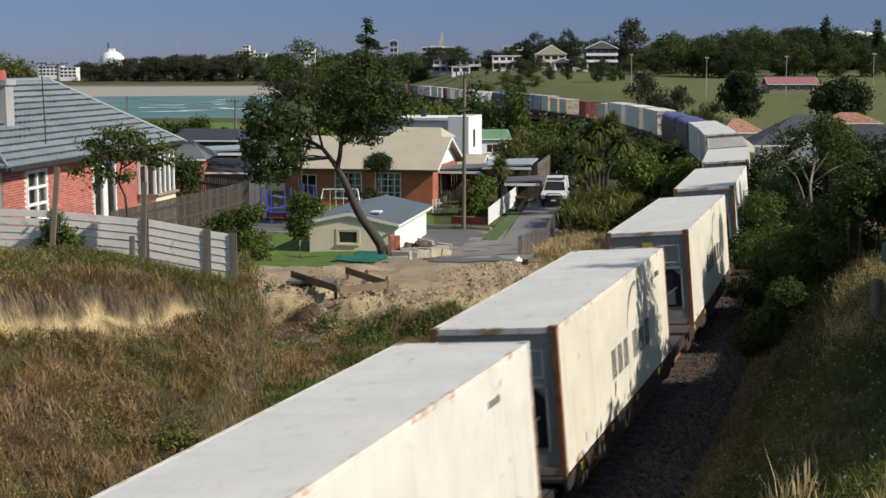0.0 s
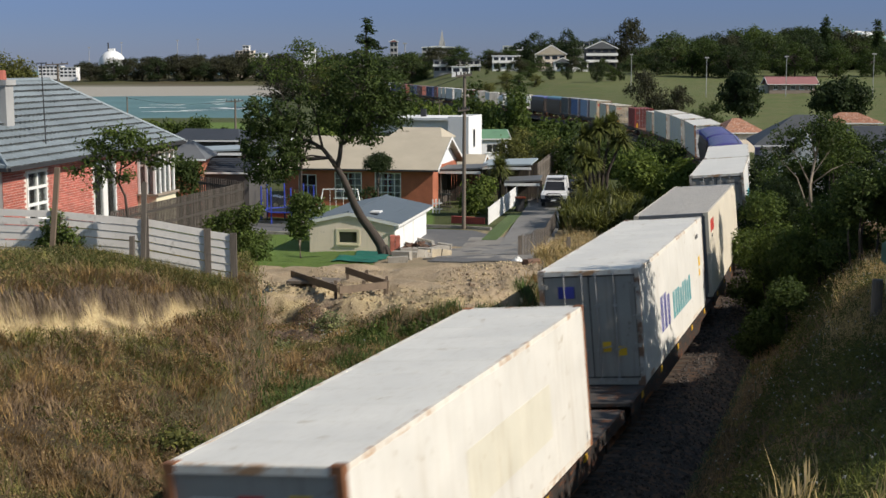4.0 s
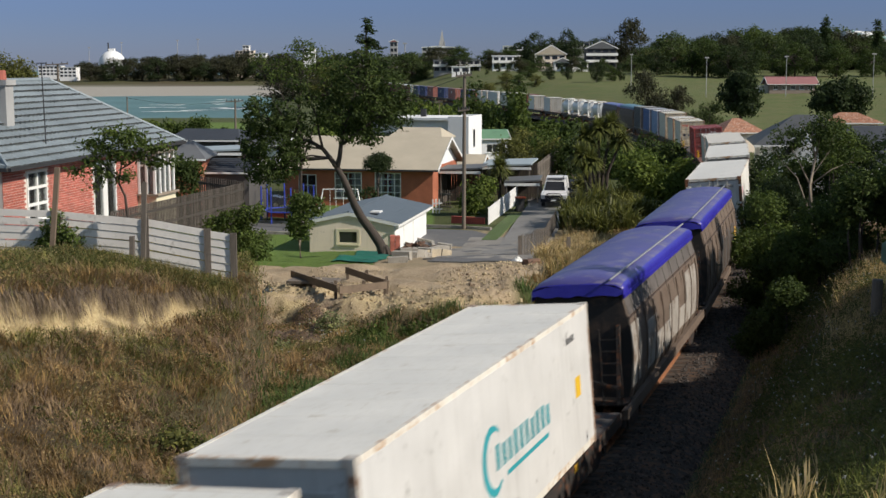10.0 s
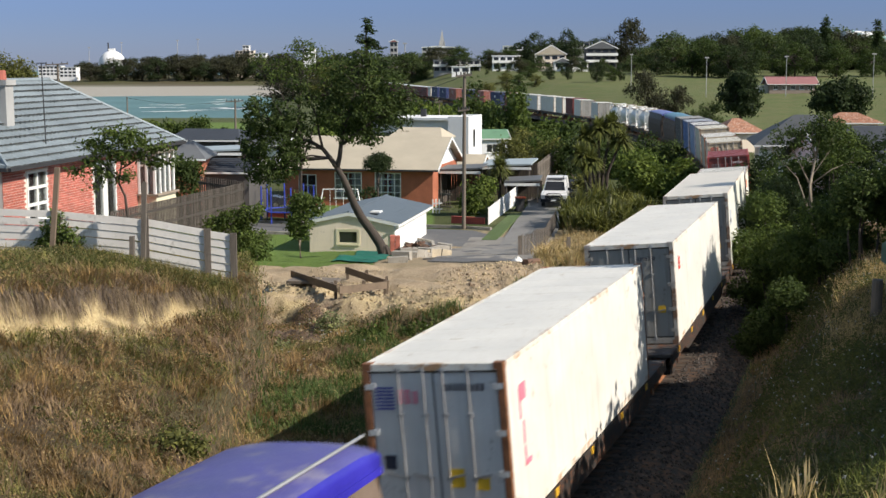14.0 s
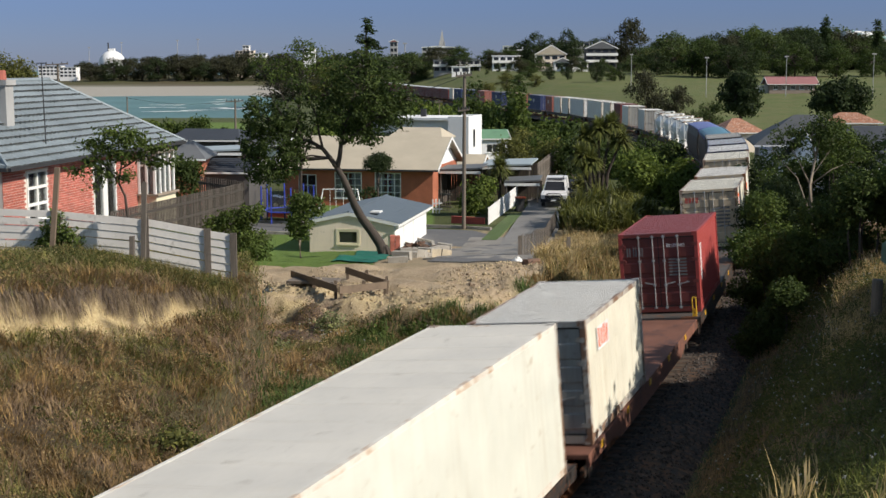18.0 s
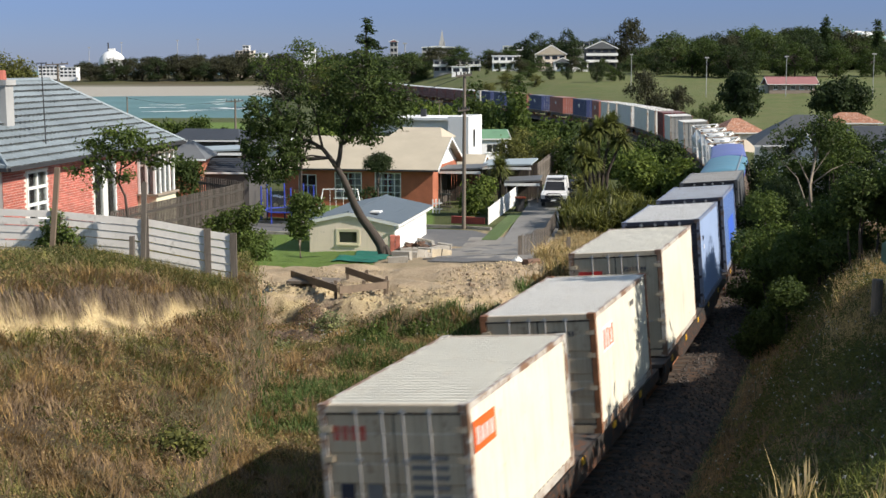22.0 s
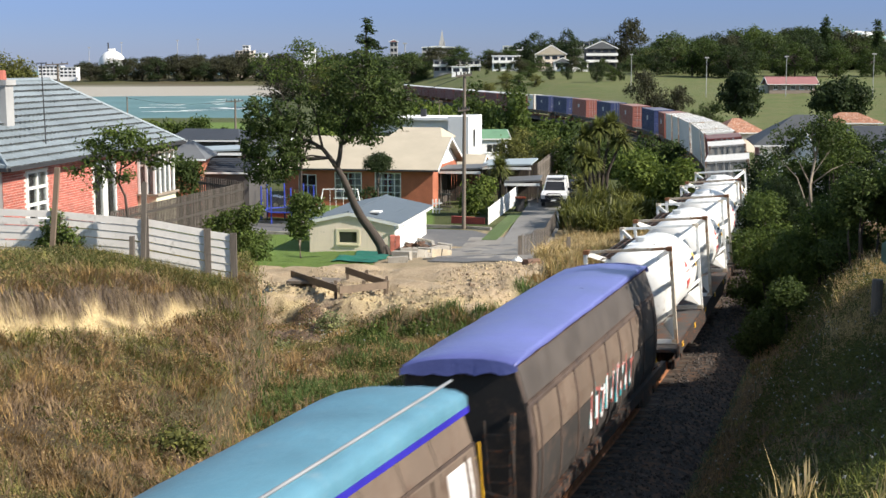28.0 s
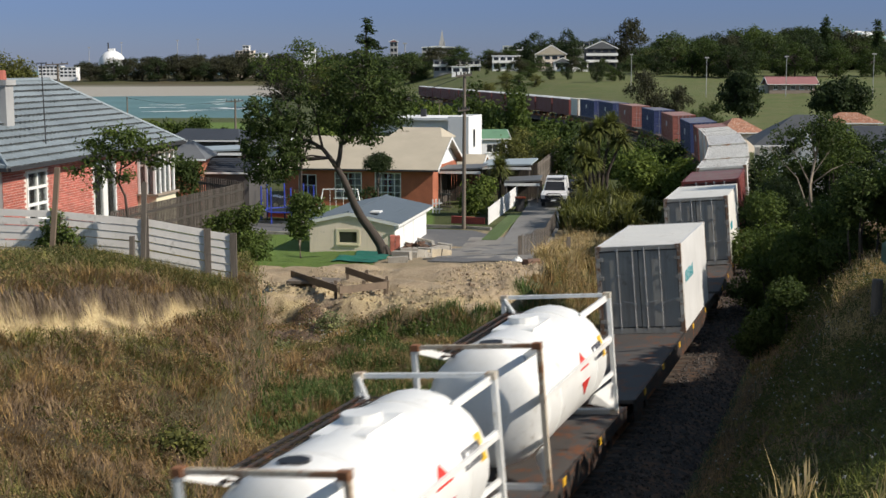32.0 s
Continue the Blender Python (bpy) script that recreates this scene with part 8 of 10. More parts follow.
bush("garden_bush", "bright green bushes behind the white fence", on_ground(2.37, 93.0), [(0, 0, 1.2, 0.9, 0.8, 1.1), (-0.7, 0, 0.8, 0.6, 0.6, 0.8), (0.6, 0.4, 2.0, 0.6, 0.6, 0.6)], 3200, 0.11, leaf_light, 16)
bush("yard_bush", "low green shrubs under the paling fence", on_ground(-8.75, 58.0), [(0, 0, 0.6, 0.8, 0.5, 0.6), (0.8, 0, 0.4, 0.6, 0.5, 0.45), (-0.7, 0, 0.8, 0.6, 0.5, 0.6), (0.2, 0.8, 0.9, 0.8, 0.5, 0.6)], 4200, 0.07, leaf_mid, 18)
bush("cottage_bush", "leafy bush beside the bay window", on_ground(-12.57, 66.0), [(0, 0, 1.7, 0.8, 0.7, 1.8), (-0.3, 0, 3.2, 0.5, 0.5, 0.5), (0.3, 0, 2.9, 0.5, 0.5, 0.6)], 5000, 0.08, leaf_deep, 17)


def palm_tuft(t, top, n, length, seed, leaf, droop=0.9, width=0.035):
    """A head of long narrow leaves."""
    rg = random.Random(seed)
    g = Geo()
    for k in range(n):
        a, e = rg.random() * 6.283, rg.uniform(-0.5, 1.35)
        L = length * rg.uniform(0.7, 1.1)
        d = Vector((math.cos(a) * math.cos(e), math.sin(a) * math.cos(e), math.sin(e)))
        s = Vector((-math.sin(a), math.cos(a), 0)) * width
        p0, p1 = Vector(top), Vector(top) + d * L * 0.55
        p2 = Vector(top) + d * L - Vector((0, 0, droop * L * 0.35 * math.cos(e)))
        g.quad(p0 - s * 0.6, p0 + s * 0.6, p1 + s, p1 - s)
        g.quad(p1 - s, p1 + s, p2)
    return part("leaf_head", g, leaf, t)


flax_leaf = leaf_mat("flax_leaf", (0.135, 0.150, 0.062), 0.4, 0.6)
cab_leaf = leaf_mat("cabbage_leaf", (0.115, 0.135, 0.055), 0.5, 0.5)


def cabbage_tree(x, y, heads, label):
    t = thing("cabbage_tree", label, "tree", on_ground(x, y))
    g = Geo()
    for i, (hx, hy, hz) in enumerate(heads):
        limb(g, [(0.1 * i, 0, -0.3), (hx * 0.4, hy * 0.4, hz * 0.55), (hx, hy, hz)], 0.16, 0.08, 7)
    part("trunk", g, bark, t)
    for i, hd in enumerate(heads):
        palm_tuft(t, hd, 320, 1.25, i + int(x * 10), cab_leaf, width=0.07)
    return t


cabbage_tree(10.6, 92.0, [(0.0, 0, 5.6), (0.9, 0.2, 5.9), (-0.9, 0, 5.0), (1.5, 0, 4.9)], "tall cabbage tree with spiky leaf heads")
cabbage_tree(9.81, 90.0, [(0.0, 0, 3.6), (-0.6, 0.2, 4.0)], "younger cabbage tree in the scrub")
cabbage_tree(4.22, 100.0, [(0.0, 0, 2.6)], "small garden palm by the carport")


def flax(x, y, n, length, seed, label="tall flax clump with long sword leaves"):
    t = thing("flax_bush", label, "bush", on_ground(x, y), "flax clumps by the drive")
    rg = random.Random(seed)
    g = Geo()
    for k in range(n):
        a, lean = rg.random() * 6.283, rg.uniform(0.1, 0.9) ** 1.2
        L = length * rg.uniform(0.6, 1.1)
        bx, by = rg.gauss(0, 0.3), rg.gauss(0, 0.3)
        out = Vector((math.cos(a), math.sin(a), 0))
        s = Vector((-out.y, out.x, 0)) * 0.055
        p0 = Vector((bx, by, -0.1))
        p1 = p0 + out * lean * L * 0.45 + Vector((0, 0, L * 0.65))
        p2 = p0 + out * lean * L * 1.0 + Vector((0, 0, L * (1.0 - 0.55 * lean)))
        g.quad(p0 - s, p0 + s, p1 + s, p1 - s)
        g.quad(p1 - s, p1 + s, p2)
    part("leaves", g, flax_leaf, t)
    return t


rng = random.Random(31)
for px, yy, L in ((1040, 80, 2.2), (1062, 79, 2.0), (1085, 81, 2.4), (1108, 80, 2.1), (1130, 84, 2.3), (1150, 84, 1.9), (1028, 85, 2.4), (1060, 87, 2.7), (1100, 89, 2.5), (1012, 84, 1.9)):
    flax((px - 784) * yy / 2395.0, float(yy), 190, L * 1.15, px)


def scrub(px, yy, w, hgt, leaf, seed, label, size=0.14, count=2600):
    """A mass of shrubs, w metres wide and hgt tall."""
    rg = random.Random(seed)
    bl = []
    for k in range(max(3, int(w * 1.3))):
        bw = rg.uniform(0.5, 0.9) * min(1.6, hgt * 0.6)
        bl.append((rg.uniform(-0.5, 0.5) * w, rg.uniform(-1, 1), hgt * rg.uniform(0.25, 0.72), bw, bw * 0.9, hgt * rg.uniform(0.22, 0.32)))
    x = (px - 784) * yy / 2395.0
    return bush("shrub", label, on_ground(x, float(yy)), bl, count, size, leaf, seed, "shrubs along the line")


for i, (px, yy, w, hgt, leaf, lab, cnt) in enumerate((
        (1165, 90, 3.6, 4.6, leaf_light, "bright green leafy bush by the line", 5200), (1130, 96, 3.0, 4.2, leaf_mid, "dense green bush by the line", 3600), (1195, 98, 2.6, 3.6, leaf_mid, "green bush close to the train", 3200), (1020, 100, 3.0, 2.2, leaf_olive, "olive scrub above the drive", 3200),
        (960, 122, 6.0, 4.6, leaf_olive, "tangled brown-green scrub on the slope", 5200), (1000, 130, 5.0, 4.5, leaf_mid, "green scrub on the slope", 4200), (1040, 120, 5.0, 4.6, leaf_deep, "dark scrub below the line", 4200), (1120, 125, 5.0, 3.8, leaf_deep, "dark scrub under the embankment", 3600), (1170, 118, 3.0, 3.4, leaf_deep, "dark leafy scrub by the embankment", 2600), (940, 155, 6.0, 3.6, leaf_olive, "scrub below the embankment", 3000))):
    scrub(px, yy, w, hgt, leaf, 40 + i, lab, 0.15, cnt)
for i, (px, yy, w, hgt, leaf) in enumerate(((880, 190, 9, 9.0, leaf_deep), (905, 175, 6, 7.5, leaf_mid), (830, 200, 10, 7.0, leaf_mid), (780, 210, 10, 7.0, leaf_deep), (730, 190, 9, 7.0, leaf_light), (760, 165, 6, 5.5, leaf_light), (690, 200, 9, 8.0, leaf_mid), (800, 240, 14, 6.5, leaf_olive), (640, 170, 9, 6.0, leaf_mid), (590, 150, 7, 4.5, leaf_light), (980, 175, 8, 3.5, leaf_mid), (1040, 168, 8, 3.2, leaf_deep))):
    scrub(px, yy, w, hgt, leaf, 70 + i, "broad leafy trees and shrubs below the railway", 0.30, 3000)
for i, (px, yy, w, hgt, leaf) in enumerate(((225, 230, 7, 2.6, leaf_light), (255, 232, 7, 2.2, leaf_light), (285, 235, 7, 2.0, leaf_mid), (325, 225, 7, 3.6, leaf_mid), (430, 200, 6, 2.0, leaf_deep))):
    scrub(px, yy, w, hgt, leaf, 90 + i, "rounded coastal bushes above the bay", 0.28, 2200)


# ---- growth on the near side ----
def big_bush(px, yy, w, hgt, leaf, seed, label, size, count, lift=0.0):
    rg = random.Random(seed)
    bl = []
    for k in range(int(w * hgt * 0.9)):
        bw = rg.uniform(0.45, 0.95)
        u, v = rg.uniform(-0.5, 0.5), rg.random()
        bl.append((u * w * (1 - 0.35 * v), rg.uniform(-0.8, 0.8), 0.3 + v * hgt * 0.9, bw, bw, bw * 0.8))
    x = (px - 784) * yy / 2395.0
    return bush("roadside_bush", label, on_ground(x, float(yy), up=lift), bl, count, size, leaf, seed, "bushes on the near bank")


big_bush(1400, 50.0, 4.0, 4.2, leaf_mid, 101, "dense dark-leaved bush on the near bank", 0.062, 24000)
big_bush(1470, 47.0, 3.2, 3.8, leaf_mid, 102, "broad green-leaved bush on the near bank", 0.062, 17000)
big_bush(1540, 44.0, 2.6, 3.4, leaf_deep, 103, "dark bush at the edge of the bank", 0.062, 13000)
big_bush(1385, 60.0, 3.0, 4.2, leaf_dark, 104, "dark bush close to the rails", 0.07, 10500)
big_bush(1345, 55.0, 1.5, 2.6, leaf_mid, 105, "slim leafy bush leaning to the rails", 0.065, 6000)
big_bush(1330, 43.5, 1.7, 1.2, leaf_deep, 106, "low leafy shrub at the foot of the bank", 0.055, 7000)
big_bush(1400, 42.5, 1.9, 1.5, leaf_deep, 107, "low dark shrub on the bank", 0.055, 7500)
big_bush(1385, 66.0, 5.0, 4.4, leaf_mid, 112, "leafy bush screening the houses", 0.08, 9500)
big_bush(1450, 64.0, 4.6, 3.7, leaf_deep, 113, "leafy bush before the grey houses", 0.08, 11000)
big_bush(1515, 61.0, 3.6, 4.4, leaf_mid, 114, "tall drooping green bush on the near bank", 0.075, 10000)
big_bush(1345, 74.0, 2.6, 4.6, leaf_dark, 115, "dark bush between the line and the houses", 0.09, 6500)
big_bush(1550, 62.0, 4.0, 5.0, leaf_dark, 108, "dark leafy bush behind the post", 0.08, 9500)
tree("thin_tree", "small open tree with pale branches over the bushes", on_ground(15.77, 58.0), [(0, 0, -0.3), (0.1, 0, 2.2), (0.0, 0, 3.6), (0.2, 0, 4.8)], [(0.0, 0, 5.8, 1.1, 0.9, 0.7), (-1.0, 0, 5.5, 0.8, 0.7, 0.6), (1.0, 0, 5.4, 0.8, 0.8, 0.8), (0.5, 0, 6.2, 0.7, 0.6, 0.5), (1.7, 0, 4.6, 0.5, 0.5, 0.7), (-1.6, 0, 5.0, 0.5, 0.5, 0.5)], 3600, 0.07, leaf_deep, 109, 0.10, pale_bark, hollow=0.25)
# unseen tree beside the camera, known by its shadow on the train
tree("shade_tree", "slim leafy tree throwing shade on the train", on_ground(13.2, 30.5), [(0, 0, -0.3), (0, 0.1, 3.0), (0.1, 0, 6.5)], [(0.0, 0, 8.0, 0.35, 0.35, 0.7), (0.0, -0.1, 7.0, 0.55, 0.6, 0.8), (0.1, -0.3, 5.9, 0.7, 0.8, 0.8), (0, 0.2, 4.8, 0.8, 1.0, 0.9), (0.1, 0.1, 3.6, 0.9, 1.2, 1.0), (0.2, 0.9, 6.6, 0.5, 0.7, 0.9), (0.1, 1.3, 5.3, 0.6, 0.8, 0.9), (0.2, 1.6, 4.2, 0.7, 0.9, 0.9)], 4200, 0.12, leaf_mid, 110, 0.06)
# a row added out of view to throw shade on the bank and the train
for k, (x, y, up) in enumerate(((16.6, 44.5, 0.3), (15.6, 32.8, 0.7), (15.0, 28.8, 1.4), (14.6, 25.0, 1.62), (14.2, 21.2, 1.62), (13.6, 17.2, 1.65))):
    tree("shade_tree", "unseen leafy tree added to shade the bank and ballast", on_ground(x, y), [(0, 0, -0.3), (0, 0.1, 1.5), (0.1, 0, 2.4 + 0.6 * up)], [(0, 0, 2.9 + up, 1.5, 2.1, 1.5), (0, 0.8, 2.0 + 0.7 * up, 1.3, 1.8, 1.4), (0, 1.7, 2.2, 1.2, 1.4, 1.4), (0, -1.7, 2.3, 1.2, 1.4, 1.4), (0.3, 0, 4.1 + up, 1.0, 1.6, 0.7), (-0.3, 0.3, 1.2, 1.2, 2.0, 1.0)], 12000, 0.20, leaf_mid, 111 + k, 0.14)


# ---- far trees ----
def far_tree_kind(seed, leaf, wide, tall, count, size, low=0.08):
    rg = random.Random(seed)
    bl = []
    for k in range(18):
        v = (k + rg.random()) / 18
        s = math.sin(math.pi * (0.22 + 0.70 * v))
        bl.append((rg.uniform(-1, 1) * wide * 0.42 * s, rg.uniform(-1, 1) * wide * 0.42 * s, tall * (low + (0.88 - low) * v), wide * rg.uniform(0.15, 0.26), wide * rg.uniform(0.15, 0.26), tall * rg.uniform(0.08, 0.13)))
    return tree("park_tree", "broad leafy tree on the edge of the park", pose(0, 0, -300), [(0, 0, -0.6), (0.1, 0, tall * 0.3), (0, 0, tall * 0.6)], bl, count, size, leaf, seed, wide * 0.03, group="trees round the park", hollow=0.35)


KINDS = [far_tree_kind(201, leaf_deep, 16, 15, 6000, 0.34), far_tree_kind(202, leaf_dark, 13, 17, 6000, 0.32), far_tree_kind(203, leaf_far, 15, 12, 5500, 0.32), far_tree_kind(204, leaf_pine, 14, 15, 5500, 0.32), far_tree_kind(205, leaf_mid, 12, 13, 5500, 0.28, 0.1), far_tree_kind(206, leaf_olive, 12, 11, 4500, 0.28)]
rng = random.Random(77)
used = set()


def plant(kind, px, yy, top, spread=1.0, label=""):
    """A park tree at a bearing and distance with its crown reaching a given height."""
    x = (px - 784) * yy / 2395.0
    z = ground_z(x, yy)
    src = KINDS[kind]
    tall = (15, 17, 12, 15, 13, 11)[kind]
    s = (top - z) / (tall * 0.97)
    m = pose(x, yy, z, 0, 0, rng.uniform(0, 360))
    if kind not in used:
        used.add(kind)
        t = src
        t.matrix_basis = m
    else:
        t = copy_thing(src, m)
    t.scale = (s * spread, s * spread, s)
    if label:
        t["label"] = label
    return t


# along the park's far side
for kind, px, yy, top, sp in ((1, 945, 640, 24.0, 0.9), (1, 975, 660, 22.0, 0.8), (1, 1003, 660, 26.0, 0.7), (3, 1105, 600, 29.5, 0.8), (2, 1075, 640, 18.0, 1.1), (1, 1240, 620, 21.0, 1.2), (2, 1120, 560, 12.5, 1.2), (0, 900, 720, 17.0, 1.2), (2, 865, 760, 17.0, 1.2), (0, 815, 800, 19.5, 1.1), (3, 800, 820, 19.0, 1.2), (2, 740, 780, 16.0, 1.4), (0, 700, 760, 15.0, 1.4), (5, 730, 700, 13.0, 1.4), (0, 770, 700, 10.0, 1.5), (2, 840, 640, 9.0, 1.3), (0, 1010, 600, 12.0, 1.1), (2, 930, 620, 11.0, 1.2), (0, 1060, 590, 8.5, 0.7), (1, 1090, 610, 13.0, 1.0), (0, 660, 720, 13.0, 1.6), (2, 620, 680, 11.0, 1.8), (5, 590, 620, 10.0, 1.8), (0, 555, 640, 9.5, 1.9), (3, 520, 600, 9.0, 1.9), (3, 1188, 640, 20.5, 1.0), (1, 1262, 650, 24.0, 0.9), (1, 1240, 640, 22.0, 0.9), (0, 1335, 660, 22.5, 1.0), (1, 1385, 660, 25.5, 1.0), (1, 1418, 670, 26.5, 0.9), (2, 1500, 660, 21.0, 1.1)):
    plant(kind, px, yy, top, sp)
for px, top in ((1453, 31.0), (1545, 30.0)):
    t = conifer("poplar", "tall narrow dark evergreen on the skyline", on_ground((px - 784) * 600 / 2395.0, 600.0), top - 7.5, 2.9, 2600, 0.55, needle, px)
for k in range(46):
    px = 690 + 20.5 * k + 7 * math.sin(k * 3.1)
    top = np.interp(px, [690, 900, 960, 1100, 1200, 1300, 1420, 1568], [98, 98, 80, 84, 82, 66, 54, 70])
    yy = 690 + 60 * math.sin(k * 1.9)
    plant((0, 1, 2, 1, 3)[k % 5], px, yy, 9.14 - (top + 11 * math.sin(k * 2.7) + 6 * math.sin(k * 7.3) - 114) * yy / 2395.0, 1.35, "dark tree in the belt behind the park")
for k in range(20):
    px = 1110 + 24.0 * k
    plant((0, 2, 5, 0)[k % 4], px, 625 + 12 * math.sin(k * 2.0), 13.5 + 3.0 * math.sin(k * 1.3) + 0.012 * (px - 1110), 1.25, "leafy tree along the top of the field")
# dark trees standing lower down, at the edge of the mown field
for kind, px, yy, top, sp in ((0, 1250, 500, 74, 1.0), (1, 1285, 490, 80, 1.2), (0, 1222, 505, 84, 1.1), (1, 1312, 495, 72, 1.1), (0, 1402, 500, 76, 1.0), (1, 1440, 505, 80, 1.2), (0, 1475, 500, 86, 1.1), (1, 1160, 520, 92, 1.2), (0, 1538, 500, 94, 1.1), (1, 1562, 505, 86, 1.1), (2, 1187, 535, 60, 1.1), (1, 1375, 510, 88, 1.2)):
    plant(kind, px, yy, 9.14 - (top - 114) * yy / 2395.0, sp, "dark tree at the edge of the mown field")
# small shrubs dotted over the slope below the villas
for kind, px, yy, top, sp in ((1, 1054, 455, 109, 1.0), (0, 1081, 465, 119, 1.0), (1, 971, 480, 118, 1.1), (5, 897, 450, 130, 1.0), (0, 918, 440, 131, 1.0), (5, 948, 450, 132, 1.0), (1, 1003, 480, 119, 1.0), (1, 1095, 470, 112, 0.8), (5, 864, 420, 145, 1.1), (0, 935, 500, 118, 1.2)):
    plant(kind, px, yy, 9.14 - (top - 114) * yy / 2395.0, sp, "small dark shrub on the grass slope")
# tall trees standing out in front of the belt
for kind, px, yy, top, sp, lab in ((4, 1330, 560, 50, 0.75, "tall light-green tree at the top of the field"), (2, 1362, 545, 62, 0.8, "broad green tree at the top of the field"), (0, 1240, 560, 66, 0.8, "dark spreading tree at the top of the field"), (1, 1398, 570, 58, 0.7, "dark tall tree at the top of the field"), (3, 1290, 575, 64, 0.8, "grey-green tree at the top of the field"), (1, 1432, 580, 60, 0.7, "dark tall tree at the top of the field"), (0, 1525, 560, 88, 0.9, "dark tree above the pavilion"), (2, 1565, 560, 80, 0.9, "leafy tree above the pavilion"), (0, 1480, 590, 84, 0.9, "dark tree behind the pavilion"), (5, 1190, 540, 76, 0.7, "thin olive tree at the top of the field")):
    plant(kind, px, yy, 9.14 - (top - 114) * yy / 2395.0, sp, lab)
for k in range(5, 13):
    px = 770 + 24.0 * k + 8 * math.sin(k * 2.2)
    plant((0, 1, 3, 2)[k % 4], px, 562 + 10 * math.sin(k * 1.7), 9.14 - (106 + 6 * math.sin(k * 2.9) - 114) * 562 / 2395.0, 1.0, "dark garden tree among the hillside houses")
# young trees dotted on the slope of the park
for k, (px, yy, top) in enumerate(((900, 560, 9.0), (918, 555, 9.5), (945, 560, 8.0), (972, 590, 9.5), (1058, 575, 10.0), (1080, 580, 8.5), (862, 560, 7.0), (893, 500, 6.5), (1030, 590, 9.0))):
    plant((0, 5, 2)[k % 3], px, yy, top, 0.8, "young tree standing on the park slope")
# two dark trees on the near side of the field, and scrub by the line


def dense_evergreen(px, yy, low, top, wide, seed, label):
    """A rounded near-black evergreen, closed almost to the ground."""
    x = (px - 784) * yy / 2395.0
    z0 = ground_z(x, yy)
    b0, b1 = 9.14 - (low - 114) * yy / 2395.0 - z0, 9.14 - (top - 114) * yy / 2395.0 - z0
    rg, bl = random.Random(seed), []
    w = wide * yy / 2395.0 / 2
    for k in range(26):
        v = rg.random()
        s = math.sin(math.pi * (0.16 + 0.74 * v)) * rg.uniform(0.2, 0.8)
        a = rg.random() * 6.283
        r = w * rg.uniform(0.26, 0.42)
        bl.append((w * s * math.cos(a), w * s * math.sin(a), b0 + r + (b1 - b0 - 2 * r) * v, r, r, r * 0.9))
    return tree("evergreen_tree", label, pose(x, yy, z0), [(0, 0, -0.4), (0.1, 0, b0), (0, 0, b0 + 0.6 * (b1 - b0))], bl, 11000, 0.24, leaf_dark, seed, 0.28)


dense_evergreen(1308, 205.0, 208, 124, 82, 301, "dark dense evergreen at the edge of the field")
dense_evergreen(1486, 190.0, 212, 138, 116, 302, "broad dark evergreen at the edge of the field")
plant(3, 1145, 255, 8.29, 0.8, "thin bare-looking tree behind the train")
plant(3, 1195, 240, 5.53, 0.8, "olive shrub tree behind the train")
plant(2, 1255, 215, 3.22, 0.8, "small green shrub tree behind the train")
# the spit across the bay, thick with pines
for k in range(46):
    px = 150 + 10.5 * k + 5 * math.sin(k * 5.3)
    yy = 1180 + 40 * math.sin(k * 2.3)
    plant((3, 1, 3, 3)[k % 4], px, yy, (15.55 if px > 240 else 11.11) + 3.0 * math.sin(k * 1.7) + 1.5 * math.sin(k * 4.1) + (3.0 if k in (18, 25, 27) else 0.0), 1.3, "dark pine on the spit across the bay")
for k in (1, 2, 5, 9, 10, 15, 18, 21, 24):
    px = 150 + 19.0 * k
    plant((1, 0, 1)[k % 3], px, 1150 + 12 * math.sin(k * 1.3), 2.2 + 1.2 * math.sin(k * 2.1), 1.3, "low scrubby tree behind the beach")
for k, (px, yy, top) in enumerate(((15, 120, 10.24), (48, 122, 10.01), (-12, 118, 10.13))):
    x = (px - 784) * yy / 2395.0
    H = top - ground_z(x, yy)
    tree("feathery_tree", "feathery tree behind the cottage roof", on_ground(x, float(yy)), [(0, 0, -0.3), (0.1, 0, H * 0.4), (0, 0, H * 0.75)], [(0, 0, H * 0.86, 1.0, 1.0, H * 0.12), (0.7, 0, H * 0.78, 0.8, 0.8, H * 0.10), (-0.8, 0, H * 0.75, 0.8, 0.8, H * 0.11), (0.2, 0, H * 0.62, 0.9, 0.9, H * 0.10)], 3200, 0.13, leaf_olive, 401 + k, 0.12, hollow=0.2)

# ---- poles and wires ----
pole_wood = surface("pole_wood", (0.17, 0.14, 0.11), 0.9, 0, 0.3, 10.0, 1.5, 0.4, stretch=(3, 3, 0.3))
wire_dark = surface("wire", (0.03, 0.03, 0.03), 0.6)


def power_pole(x, y, top, label, arms=((-0.35, 0.9),), z=None, r=0.14):
    z = ground_z(x, y) if z is None else z
    t = thing("power_pole", label, "pole", pose(x, y, z))
    H = top - z
    part("shaft", Geo().tube((0, 0, -0.5), (0.05, 0, H), r, r * 0.7, n=10), pole_wood, t)
    for dz, w in arms:
        part("crossarm", Geo().bar((-w, -0.12, H + dz), (w, -0.12, H + dz + 0.1), 0.09, 0.11), pole_wood, t)
        for u in (-0.9, -0.35, 0.45, 0.92):
            part("insulator", Geo().tube((u * w, -0.12, H + dz + 0.06), (u * w, -0.12, H + dz + 0.28), 0.05, 0.035, n=8), dark_trim, t)
    return t


